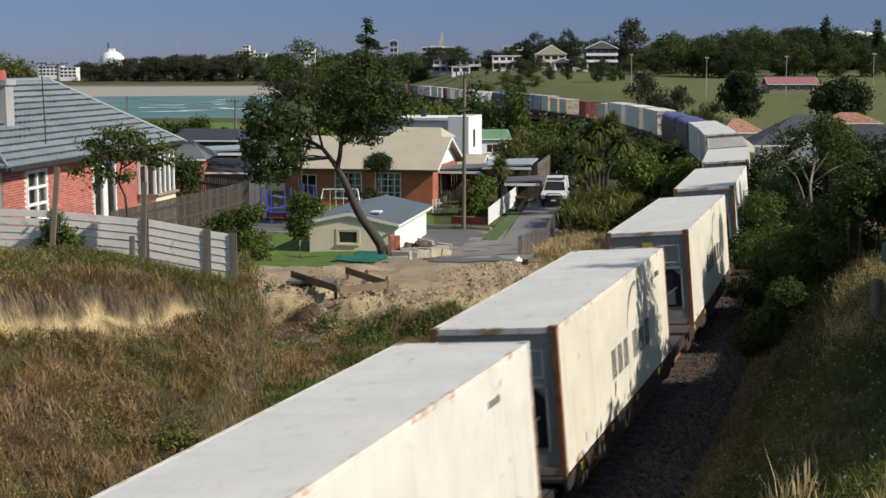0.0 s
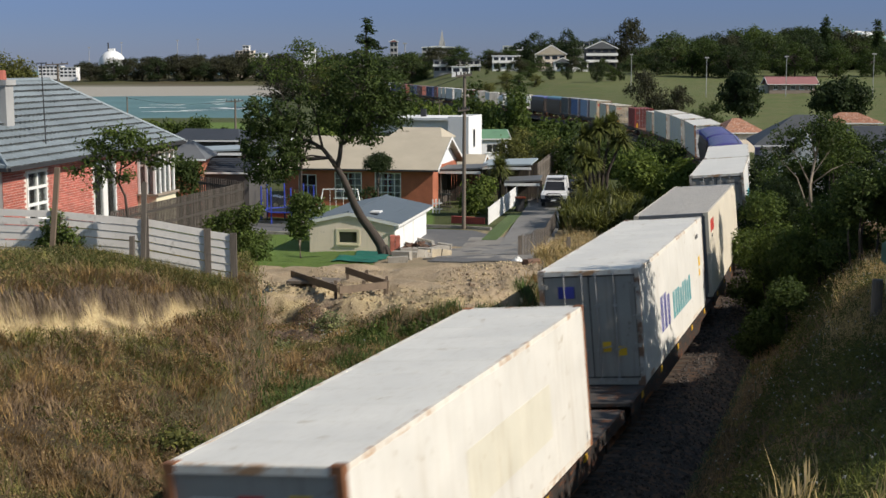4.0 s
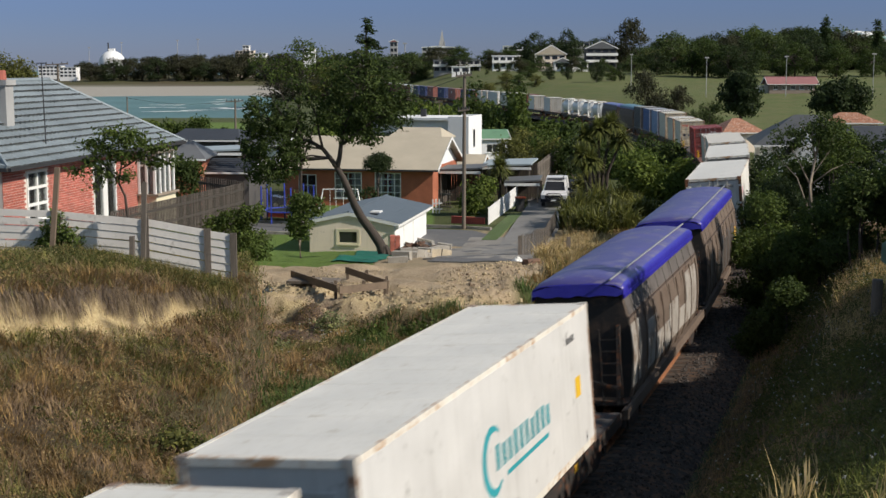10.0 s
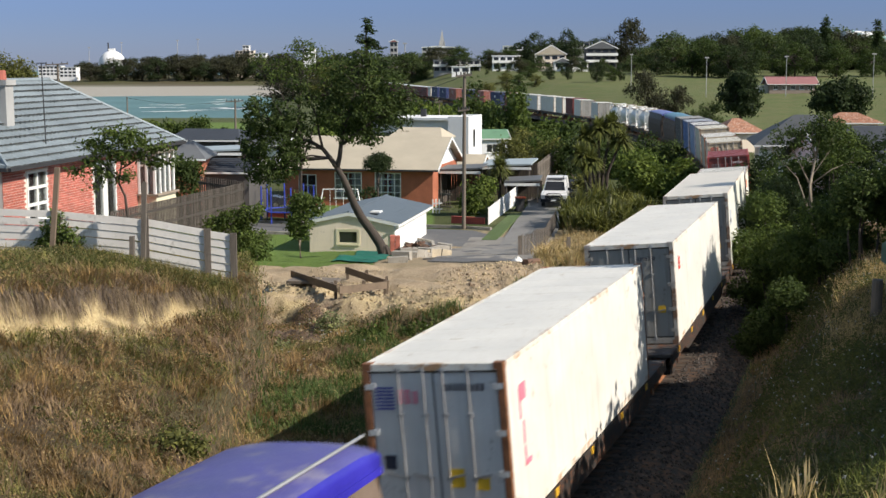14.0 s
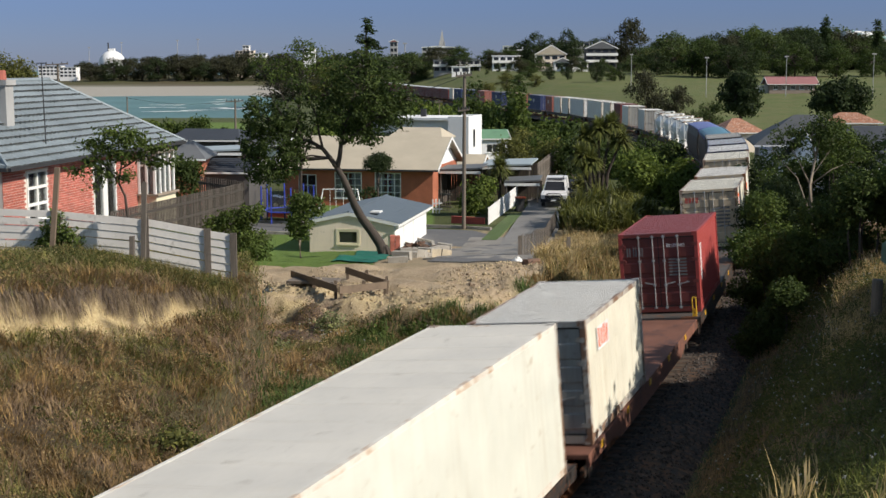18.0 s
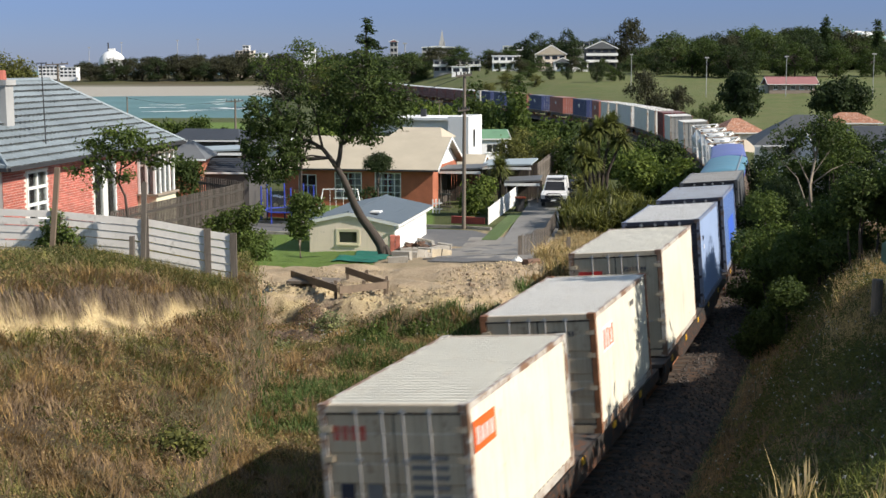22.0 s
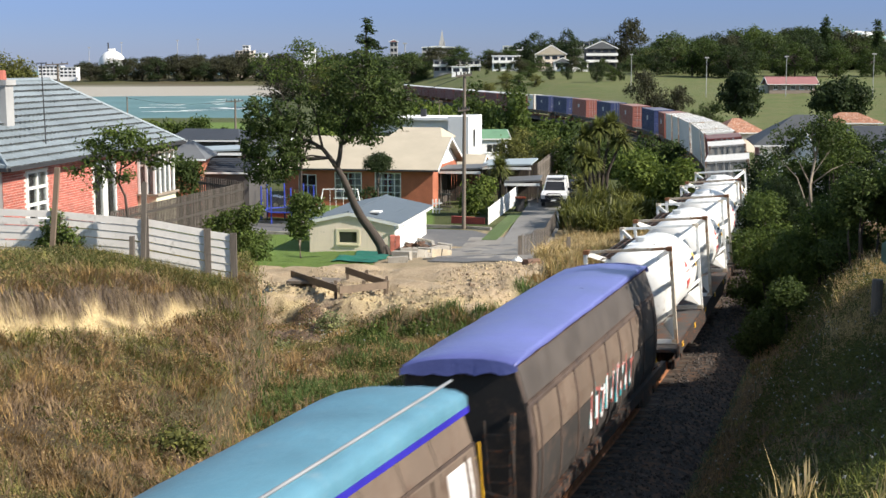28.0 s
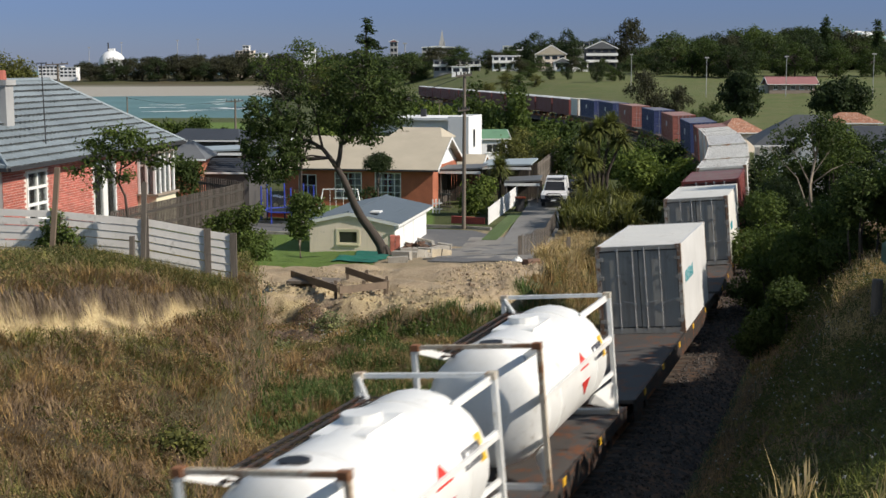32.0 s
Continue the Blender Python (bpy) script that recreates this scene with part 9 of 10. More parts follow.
power_pole(1.31, 85.0, 8.64, "tall grey power pole with a slanting crossarm", ((-0.25, 0.5), (-2.4, 0.35)))
power_pole(-23.23, 152.0, 5.33, "grey power pole with a crossarm by the bay", ((-0.3, 1.0),))
power_pole(-36.69, 130.0, 9.25, "power pole rising behind the cottage roof", ((-0.1, 1.1),))
power_pole(-37.14, 160.0, 5.40, "slim pale pole above the bay", (), r=0.10)
power_pole(-0.44, 150.0, 5.26, "thin pole with a small aerial", ((-0.3, 0.4),), r=0.06)
for px, yy, top in ((1247, 330, 104), (1387, 330, 102), (1540, 320, 98), (1115, 400, 98)):
    x = (px - 784) * yy / 2395.0
    z = ground_z(x, yy)
    lp = thing("floodlight_pole", "tall pale floodlight pole on the sports field", "lamp post", pose(x, float(yy), z), "floodlights round the field")
    H = 9.14 - (top - 114) * yy / 2395.0 - z
    part("shaft", Geo().tube((0, 0, -0.4), (0, 0, H), 0.11, 0.08, n=8), plaster_grey, lp)
    part("lamp_head", Geo().box(-0.5, 0.5, -0.2, 0.12, H - 0.1, H + 0.2), plaster_grey, lp)
for a, b in (((1.31, 85.0, 8.43), (-6.31, 105.0, 6.68)), ((-23.23, 152.0, 5.08), (-37.14, 160.0, 5.27))):
    g, A, B = Geo(), Vector(a), Vector(b)
    pts = [A.lerp(B, k / 8) - Vector((0, 0, 0.5 * math.sin(math.pi * k / 8))) for k in range(9)]
    limb(g, pts, 0.018, 0.018, 4)
    w = thing("cable", "thin dark overhead cable between poles", "cable")
    part("strand", g, wire_dark, w)


# ---- the parked pickup ----
def pickup():
    z = ground_z(7.81, 95.0) + 0.08
    t = thing("pickup_truck", "white pickup truck with a canopy and dark grille, parked", "truck", pose(7.81, 95.0, z, 0, 0, -8))
    body = painted("truck_white", (0.75, 0.75, 0.75), 0.3, 0.3, 0.1)
    W = 0.90
    part("body", Geo().prism([(-W, 0.0, 0.45), (-W, 4.9, 0.45), (-W, 4.9, 1.05), (-W, 1.5, 1.05), (-W, 0.15, 0.98), (-W, -0.02, 0.8)], (2 * W, 0, 0)), body, t)
    part("cab", Geo().loft([[(-0.84, 1.15, 1.04), (0.84, 1.15, 1.04), (0.84, 3.1, 1.04), (-0.84, 3.1, 1.04)], [(-0.68, 1.75, 1.72), (0.68, 1.75, 1.72), (0.68, 3.0, 1.74), (-0.68, 3.0, 1.74)]]), body, t)
    part("windscreen", Geo().prism([(-0.74, 1.19, 1.10), (0.74, 1.19, 1.10), (0.62, 1.70, 1.67), (-0.62, 1.70, 1.67)], (0, -0.02, 0.02)), unit_dark, t)
    part("canopy", Geo().loft([[(-0.86, 3.15, 1.04), (0.86, 3.15, 1.04), (0.86, 4.88, 1.04), (-0.86, 4.88, 1.04)], [(-0.74, 3.25, 1.88), (0.74, 3.25, 1.88), (0.74, 4.8, 1.88), (-0.74, 4.8, 1.88)]]), body, t)
    part("grille", Geo().box(-0.62, 0.62, -0.05, 0.0, 0.62, 0.86), unit_dark, t)
    part("bumper", Geo().box(-0.92, 0.92, -0.16, 0.02, 0.40, 0.60), unit_dark, t)
    part("bull_bar", Geo().tube((-0.55, -0.2, 0.5), (-0.45, -0.22, 0.98), 0.035, n=6).tube((0.55, -0.2, 0.5), (0.45, -0.22, 0.98), 0.035, n=6).tube((-0.45, -0.22, 0.98), (0.45, -0.22, 0.98), 0.035, n=6), unit_dark, t)
    part("number_plate", Geo().box(-0.18, 0.18, -0.18, -0.165, 0.45, 0.55), plaster_white, t)
    lamp_glass = surface("headlamp", (0.55, 0.56, 0.55), 0.15)
    for o in (-1, 1):
        part("headlight", Geo().box(min(o * 0.64, o * 0.88), max(o * 0.64, o * 0.88), -0.04, 0.02, 0.66, 0.86), lamp_glass, t)
        part("wing_mirror", Geo().box(min(o * 0.9, o * 1.12), max(o * 0.9, o * 1.12), 1.35, 1.45, 1.08, 1.30), unit_dark, t)
        for y in (0.85, 3.9):
            w = part("wheel", Geo().tube((o * 0.66, y, 0.36), (o * 0.90, y, 0.36), 0.36, n=18), rubber, t)
            part("rim", Geo().tube((o * 0.89, y, 0.36), (o * 0.915, y, 0.36), 0.21, n=12), steel, w)
    part("roof_rack", Geo().box(-0.6, 0.6, 1.9, 2.9, 1.80, 1.85).bar((0.5, 2.0, 1.82), (0.75, 1.9, 2.4), 0.03, 0.03), dark_trim, t)
    return t


pickup()


def wheelie_bin(x, y, lid):
    t = thing("wheelie_bin", "dark wheelie bin with an orange lid", "bin", on_ground(x, y, 10))
    part("body", Geo().loft([[(-0.22, -0.25, 0.02), (0.22, -0.25, 0.02), (0.22, 0.25, 0.02), (-0.22, 0.25, 0.02)], [(-0.28, -0.33, 0.95), (0.28, -0.33, 0.95), (0.28, 0.33, 0.95), (-0.28, 0.33, 0.95)]]), dark_trim, t)
    part("lid", Geo().box(-0.31, 0.31, -0.37, 0.37, 0.955, 1.03), lid, t)
    for o in (-1, 1):
        part("wheel", Geo().tube((o * 0.24, 0.3, 0.10), (o * 0.29, 0.3, 0.10), 0.1, n=10), rubber, t)
    return t


wheelie_bin(5.38, 94.0, glyph_orange)
dark_car = surface("car_dark", (0.05, 0.055, 0.07), 0.25, 0.2)


def parked_car(x, y, turn, label):
    t = thing("parked_car", label, "car", on_ground(x, y, turn, 0.06))
    part("body", Geo().prism([(-2.1, -0.85, 0.3), (2.1, -0.85, 0.3), (2.15, -0.85, 0.75), (1.3, -0.85, 0.92), (-1.9, -0.85, 0.92), (-2.15, -0.85, 0.7)], (0, 1.7, 0)), dark_car, t)
    part("cabin", Geo().loft([[(-1.6, -0.78, 0.92), (1.1, -0.78, 0.92), (1.1, 0.78, 0.92), (-1.6, 0.78, 0.92)], [(-1.2, -0.62, 1.42), (0.4, -0.62, 1.42), (0.4, 0.62, 1.42), (-1.2, 0.62, 1.42)]]), unit_dark, t)
    for xx in (-1.3, 1.3):
        for o in (-1, 1):
            w = part("wheel", Geo().tube((xx, o * 0.65, 0.31), (xx, o * 0.86, 0.31), 0.31, n=16), rubber, t)
            part("rim", Geo().tube((xx, o * 0.855, 0.31), (xx, o * 0.87, 0.31), 0.18, n=10), steel, w)
    return t


parked_car(-13.46, 98.0, 5, "dark parked car behind the trampoline")
parked_car(9.45, 101.0, 80, "dark car parked beside the pickup")


# ---- things in the front yard ----
def swing_set():
    t = thing("swing_set", "white tubular swing frame in front of the bungalow", "swing", pose(-6.92, 91.0, ground_z(-6.92, 91.0)))
    for x, o in ((-1.15, -1), (1.15, 1)):
        for y in (-0.7, 0.7):
            part("leg", Geo().tube((x + o * 0.45, y, -0.1), (x, 0, 2.1), 0.035, n=6), white_wood, t)
    part("top_bar", Geo().tube((-1.2, 0, 2.1), (1.2, 0, 2.1), 0.035, n=6), white_wood, t)
    for x in (-0.5, 0.4):
        part("swing_chain", Geo().tube((x - 0.2, 0, 2.1), (x - 0.2, 0, 0.5), 0.012, n=4).tube((x + 0.2, 0, 2.1), (x + 0.2, 0, 0.5), 0.012, n=4), white_wood, t)
        part("swing_seat", Geo().box(x - 0.24, x + 0.24, -0.1, 0.1, 0.46, 0.5), dark_trim, t)
    return t


swing_set()
tramp_blue = surface("trampoline_blue", (0.04, 0.07, 0.42), 0.6, 0, 0.2)


def trampoline():
    t = thing("trampoline", "round trampoline with blue padded poles and dark netting", "trampoline", pose(-10.37, 90.0, ground_z(-10.37, 90.0)))
    n, R = 8, 1.75
    for k in range(n):
        a = 2 * math.pi * (k + 0.3) / n
        b = 2 * math.pi * (k + 1.3) / n
        c, s = R * math.cos(a), R * math.sin(a)
        part("padded_pole", Geo().tube((c, s, 0.0), (c, s, 2.45), 0.05, n=6), tramp_blue, t)
        part("edge_pad", Geo().bar((c, s, 0.82), (R * math.cos(b), R * math.sin(b), 0.82), 0.3, 0.06), tramp_blue, t)
    part("mat", Geo().tube((0, 0, 0.79), (0, 0, 0.81), R - 0.1, n=24), unit_dark, t)
    g = Geo()
    for k in range(56):
        a = 2 * math.pi * k / 56
        g.tube((R * math.cos(a), R * math.sin(a), 0.85), (R * math.cos(a), R * math.sin(a), 2.3), 0.006, n=3, caps=False)
    for z in (1.2, 1.6, 2.0, 2.35):
        for k in range(24):
            a, b = 2 * math.pi * k / 24, 2 * math.pi * (k + 1) / 24
            g.tube((R * math.cos(a), R * math.sin(a), z), (R * math.cos(b), R * math.sin(b), z), 0.008, n=3, caps=False)
    part("netting", g, dark_trim, t)
    return t


trampoline()


# ---- on the bare ground ----
def lying_box(name, label, category, x, y, l, w, h, turn, material, tilt=0.0, up=0.0, roll=0.0):
    t = thing(name, label, category, pose(x, y, ground_z(x, y) + up, roll, tilt, turn))
    part("block", Geo().box(-l / 2, l / 2, -w / 2, w / 2, -0.03, h), material, t)
    return t


def barrier(x0, y0, x1, y1, label):
    """Two posts and a wide plank."""
    t = thing("plank_barrier", label, "barrier")
    z0, z1 = ground_z(x0, y0), ground_z(x1, y1)
    part("plank", Geo().bar((x0, y0, z0 + 0.36), (x1, y1, z1 + 0.36), 0.05, 0.24), raw_timber, t)
    for u in (0.04, 0.5, 0.96):
        x, y = x0 + (x1 - x0) * u, y0 + (y1 - y0) * u
        part("post", Geo().box(x - 0.05, x + 0.05, y + 0.03, y + 0.12, ground_z(x, y) - 0.2, ground_z(x, y) + (0.62 if u > 0.5 else 0.46)), raw_timber, t)
    return t


barrier(-5.40, 47.6, -3.48, 44.0, "low plank barrier on wooden posts in the dirt")
barrier(-3.42, 43.9, -1.92, 45.6, "low timber plank barrier along the edge")
barrier(-3.48, 47.9, -1.88, 46.0, "brown plank barrier closing the corner")
lying_box("timber_boards", "flat weathered boards lying inside the barrier", "boards", -4.5, 46.6, 1.7, 1.0, 0.06, -12, weathered)
tarp_scrap = surface("tarp_scrap", (0.06, 0.075, 0.07), 0.5, 0, 0.4, 8.0, 3.0, 0.6)


def heap(name, label, category, x, y, w, h, material, seed, n=7):
    """A crumpled low mound."""
    rg = random.Random(seed)
    t = thing(name, label, category, on_ground(x, y))
    rings = []
    for k in range(6):
        f = k / 5
        rings.append([(w * (1 - f * 0.85) * rg.uniform(0.75, 1.15) * math.cos(2 * math.pi * i / 14), w * 0.7 * (1 - f * 0.85) * rg.uniform(0.7, 1.15) * math.sin(2 * math.pi * i / 14), -0.05 + h * f * rg.uniform(0.75, 1.1)) for i in range(14)])
    part("mass", Geo().loft(rings), material, t)
    return t


heap("tarpaulin_heap", "crumpled dark tarpaulin on the dirt", "tarpaulin", -5.99, 46.0, 0.45, 0.28, tarp_scrap, 3)
heap("plastic_sheet", "crumpled white plastic sheet by the rubble", "plastic", 3.15, 56.6, 0.36, 0.32, white_wood, 5)
heap("plastic_sheet", "torn white plastic beside the logs", "plastic", 3.6, 57.2, 0.25, 0.22, white_wood, 6)
log_wood = surface("log_wood", (0.16, 0.095, 0.065), 0.9, 0, 0.4, 12.0, 3.0, 0.6, per_object=0.3)
log_rng = random.Random(15)
for k in range(7):
    x, y = 3.45 + 0.16 * k + log_rng.uniform(-0.1, 0.1), 55.6 + log_rng.uniform(-0.5, 0.5)
    r = log_rng.uniform(0.10, 0.17)
    t = thing("cut_log", "short sawn brown log on the dirt", "log", on_ground(x, y, log_rng.uniform(-70, 70), r * 0.9))
    g = Geo()
    limb(g, [(-0.3, 0, 0), (0.0, 0.02, 0.01), (0.3, 0, 0)], r, r * 0.92, 9)
    part("log", g, log_wood, t)
x, y, z = scatter(420, 4.2, 5.9, 55.5, 59.5, 83, lambda x, y, s, n: n < -3.6)
grass("dry_brush", "pile of dry straw-coloured brush", blades(x, y, z, np.full(len(x), 0.55), 0.014, np.full(len(x), 1.2), 84, per=8, spread=0.12), grass_straw, "brush")


def cloth():
    g = Geo()
    nx, ny = 24, 60
    P = [[None] * (ny + 1) for _ in range(nx + 1)]
    for i in range(nx + 1):
        for j in range(ny + 1):
            u, v = i / nx, j / ny
            p = Vector((-4.75, 56.6)).lerp(Vector((-2.95, 55.9)), u).lerp(Vector((-4.5, 70.0)).lerp(Vector((-1.7, 69.0)), u), v)
            x, y = p.x + 0.06 * math.sin(9 * v), p.y + 0.12 * math.sin(7 * u)
            P[i][j] = (x, y, ground_z(x, y) + 0.06 + 0.015 * math.sin(9 * u + 5 * v) * math.sin(7 * v))
    for i in range(nx):
        for j in range(ny):
            g.quad(P[i][j], P[i + 1][j], P[i + 1][j + 1], P[i][j + 1])
    t = thing("ground_sheet", "bright green mesh sheet spread under the tree", "sheet")
    part("fabric", g, surface("green_mesh", (0.008, 0.125, 0.082), 0.7, 0, 0.2, 20.0, 2.0, 0.3), t, smooth=True)


cloth()
rng = random.Random(12)
for k in range(16):
    px, yy = 704 + 5.4 * k + rng.uniform(-2, 2), 57.0 + 0.95 * k + rng.uniform(-0.3, 0.3)
    lying_box("concrete_block", "broken pale concrete block beside the garden", "block", (px - 784) * yy / 2395.0, yy, rng.uniform(0.5, 1.0), rng.uniform(0.3, 0.45), rng.uniform(0.25, 0.5), rng.uniform(-25, 40), concrete, rng.uniform(-8, 8))
for k in range(12):
    r, c = divmod(k, 2)
    lying_box("loose_brick_course", "stacked loose red bricks beside the garage", "bricks", -2.67 + 0.27 * c, 71.0, 0.25, 0.5, 0.13, 4, brick_red, up=0.14 * r)
for k in range(9):
    a = rng.uniform(-60, 60)
    lying_box("scrap_plank", "dark scrap plank in the demolition pile", "plank", -1.64 + rng.uniform(-0.8, 1.2), 70.0 + rng.uniform(-0.8, 0.8), rng.uniform(0.8, 1.7), 0.16, 0.07, a, surface("scrap_wood", (0.13, 0.075, 0.05), 0.9) if k == 0 else bpy.data.materials["scrap_wood"], rng.uniform(-28, 28), 0.25)
for k in range(10):
    lying_box("rubble_stone", "pale broken masonry in the demolition pile", "rubble", -0.94 + rng.uniform(-0.7, 0.7), 70.0 + rng.uniform(-0.8, 0.8), rng.uniform(0.2, 0.45), rng.uniform(0.2, 0.35), rng.uniform(0.15, 0.35), rng.uniform(0, 90), concrete, rng.uniform(-20, 20))
g = thing("garden_edging", "pale weathered board edging beside the rubble", "edging")
for k in range(5):
    x0, y0, x1, y1 = -2.05 + 0.5 * k, 63.6 + 0.55 * k, -1.6 + 0.5 * k, 64.1 + 0.55 * k
    part("board", Geo().bar((x0, y0, ground_z(x0, y0) + 0.18), (x1, y1, ground_z(x1, y1) + 0.18), 0.05, 0.42), pale_board, g)
for px, yy, hgt in ((1008, 58, 1.0), (921, 64.0, 1.15), (1002, 66, 0.8)):
    x = (px - 784) * yy / 2395.0
    t = thing("fence_post", "short weathered wooden fence post", "post", on_ground(x, yy))
    part("shaft", Geo().box(-0.08, 0.08, -0.08, 0.08, -0.3, hgt), weathered, t)
t = thing("strainer_post", "thick dark wooden post on the near bank", "post", on_ground(10.71, 33.0))
part("shaft", Geo().tube((0, 0, -0.3), (0.02, 0, 1.25), 0.14, 0.13, n=10), weathered, t)
t = thing("trackside_sign", "faded green trackside sign in the bushes", "sign", pose(11.98, 36.0, 4.0))
part("sign_post", Geo().tube((0, 0.03, -1.6), (0, 0.03, 0.5), 0.04, n=8), steel, t)
part("sign_face", Geo().prism([(-0.22, 0, -0.1), (0.0, 0, -0.3), (0.25, 0, -0.15), (0.25, 0, 0.35), (0.0, 0, 0.48), (-0.2, 0, 0.35)], (0, -0.012, 0)), surface("sign_green", (0.22, 0.32, 0.24), 0.6), t)

# clods and stones over the dirt and its broken edge
clods, rng2 = Geo(), random.Random(21)
xs, ys, zs = scatter(30000, -7, 8, 37, 58, 41, lambda x, y, s, n: (n < -3.2) & (dirt_mask(x, y, n) > 0.2) & ((y + 0.35 * x < 46) | (n > -8.2 + 0.8 * wobble(x, y, 1.3, 2.0)) | (wobble(x, y, 2.2, 3.0) > 0.45)))
for x, y, z in zip(xs, ys, zs):
    if x < -2.7 and y + 0.35 * x < 43.5 and rng2.random() < 0.75:
        continue
    r = 0.010 + 0.075 * rng2.random() ** 4 if y + 0.35 * x < 45.5 or x > 0.5 else 0.010 + 0.04 * rng2.random() ** 2
    q = Euler((rng2.random() * 6, rng2.random() * 6, rng2.random() * 6)).to_matrix()
    b = len(clods.v)
    clods.v += [tuple(Vector((x, y, z + 0.2 * r)) + q @ Vector(p) * r) for p in ((1, 0.1, 0), (0, 1, 0.2), (-1.1, 0.2, 0), (0, -0.9, 0.1), (0.1, 0, 0.75), (0.1, 0, -0.8))]
    for f in ((0, 1, 4), (1, 2, 4), (2, 3, 4), (3, 0, 4), (1, 0, 5), (2, 1, 5), (3, 2, 5), (0, 3, 5)):
        clods.f.append(tuple(b + i for i in f))
        clods.mi.append(0)
tagged(part("clods", clods, surface("clay_clods", (0.43, 0.345, 0.215), 0.95, 0, 0.3, 9.0, 0.5, 0.5, (0.24, 0.175, 0.12), 0.5, per_island=0.3)), "broken clay clods and stones along the edge", "stones", kind="stuff")

# white umbels of wild carrot
flower_white = surface("flower_white", (0.36, 0.355, 0.31), 0.9, 0, 0.1)
stem_green = surface("stem_green", (0.10, 0.12, 0.04), 0.8)


def umbels(name, label, pts, seed, hgt=0.55, size=0.05):
    rg = random.Random(seed)
    g = Geo()
    for x, y, z in pts:
        H = hgt * rg.uniform(0.6, 1.3)
        dx, dy = rg.uniform(-0.1, 0.1), rg.uniform(-0.1, 0.1)
        g.tube((x, y, z - 0.05), (x + dx, y + dy, z + H), 0.006, n=3, caps=False, mi=1)
        for k in range(5):
            a, r = rg.random() * 6.28, size * rg.random()
            c = Vector((x + dx + r * math.cos(a), y + dy + r * math.sin(a), z + H + rg.uniform(-0.01, 0.02)))
            s = size * rg.uniform(0.35, 0.6)
            g.prism([c + Vector((s * math.cos(b), s * math.sin(b), 0.3 * s * math.cos(b))) for b in (0, 1.26, 2.51, 3.77, 5.03)], (0, 0, 0.012))
    return tagged(part(name, g, [flower_white, stem_green]), label, "flowers", kind="stuff")


umbels("wild_flowers", "white wild carrot flowers on the shaded bank", list(zip(*scatter(2300, 3, 15, 12, 45, 51, lambda x, y, s, n: in_view(x, y) & (y > 17) & (n > 3.4) & (n < 8.5) & (wobble(x, y, 1.5, 1.0) + 0.6 * wobble(x, y, 0.5, 2.0) > 0.0)))), 52, 0.50, 0.021)
umbels("wild_flowers", "small white flowers in the green weeds", list(zip(*scatter(260, -4.5, 3.5, 34, 43, 53, lambda x, y, s, n: (n < -5) & (wobble(x, y, 1.6, 6.0) > 0.35)))), 54, 0.4, 0.035)
bush("pale_weed", "pale grey-leaved weed in flower on the slope", on_ground(-3.52, 42.0), [(0, 0, 0.3, 0.45, 0.35, 0.35)], 900, 0.05, leaf_mat("leaf_pale", (0.20, 0.23, 0.14)), 61)
bush("pale_weed", "pale flowering weed on the slope", on_ground(-4.96, 40.0), [(0, 0, 0.15, 0.4, 0.3, 0.2)], 700, 0.045, bpy.data.materials["leaf_pale"], 62)
for i, (px, py_y, w, leaf) in enumerate(((300, 25, 0.5, leaf_olive), (655, 41, 0.5, leaf_mid), (745, 41.4, 0.6, leaf_mid))):
    bush("weed_clump", "green leafy weed clump on the dry bank", on_ground((px - 784) * py_y / 2395.0, py_y), [(0, 0, 0.2, w, w * 0.8, 0.28), (w * 0.6, 0, 0.12, w * 0.6, w * 0.6, 0.2)], 1100, 0.055, leaf, 63 + i, "weeds on the bank")
# tall seed stalks close to the camera
x, y, z = scatter(300, 2.6, 6.0, 9.5, 15.0, 71, lambda x, y, s, n: (x / y > 0.20) & (x / y < 0.34))
grass("seed_stalks", "tall pale seed stalks close to the camera", blades(x, y, z, np.full(len(x), 0.85), 0.006, np.full(len(x), 0.5), 72, per=3), grass_straw)
grass("seed_heads", "feathery seed heads on tall stalks", blades(x, y, z + 0.5, np.full(len(x), 0.25), 0.014, np.full(len(x), 0.9), 73, per=4, spread=0.12), grass_straw)
x, y, z = scatter(190, 4.0, 5.7, 16.6, 19.2, 74, lambda x, y, s, n: (x / y > 0.243) & (x / y < 0.285) & (wobble(x, y, 0.4, 2.0) > 0.0))
grass("seed_stalks", "clump of bleached seed stalks close to the camera", blades(x, y, z, np.full(len(x), 0.9), 0.009, np.full(len(x), 0.45), 75, per=2), grass_straw)
grass("seed_heads", "bleached seed heads above the green grass", blades(x, y, z + 0.6, np.full(len(x), 0.32), 0.015, np.full(len(x), 0.6), 76, per=2, spread=0.06), grass_straw)


# ---- the park and the skyline ----
def pavilion():
    yy = 345.0
    x = 82.68
    t = gable_house("pavilion", "long low brown pavilion with a faded red roof", x, yy, ground_z(x + 5, yy), 0, 11.8, 6.0, 2.6, 1.5, surface("pavilion_boards", (0.24, 0.19, 0.155), 0.8, 0, 0.2), roof_red, over=0.7, holes=[(1.0 + 2.2 * k, 2.2 + 2.2 * k, 1.0, 2.0, 2, 1) for k in range(5)], category="pavilion")
    part("low_wing", Geo().box(-4.0, -0.05, 1.0, 5.0, -0.5, 2.0), plaster_grey, t)


pavilion()


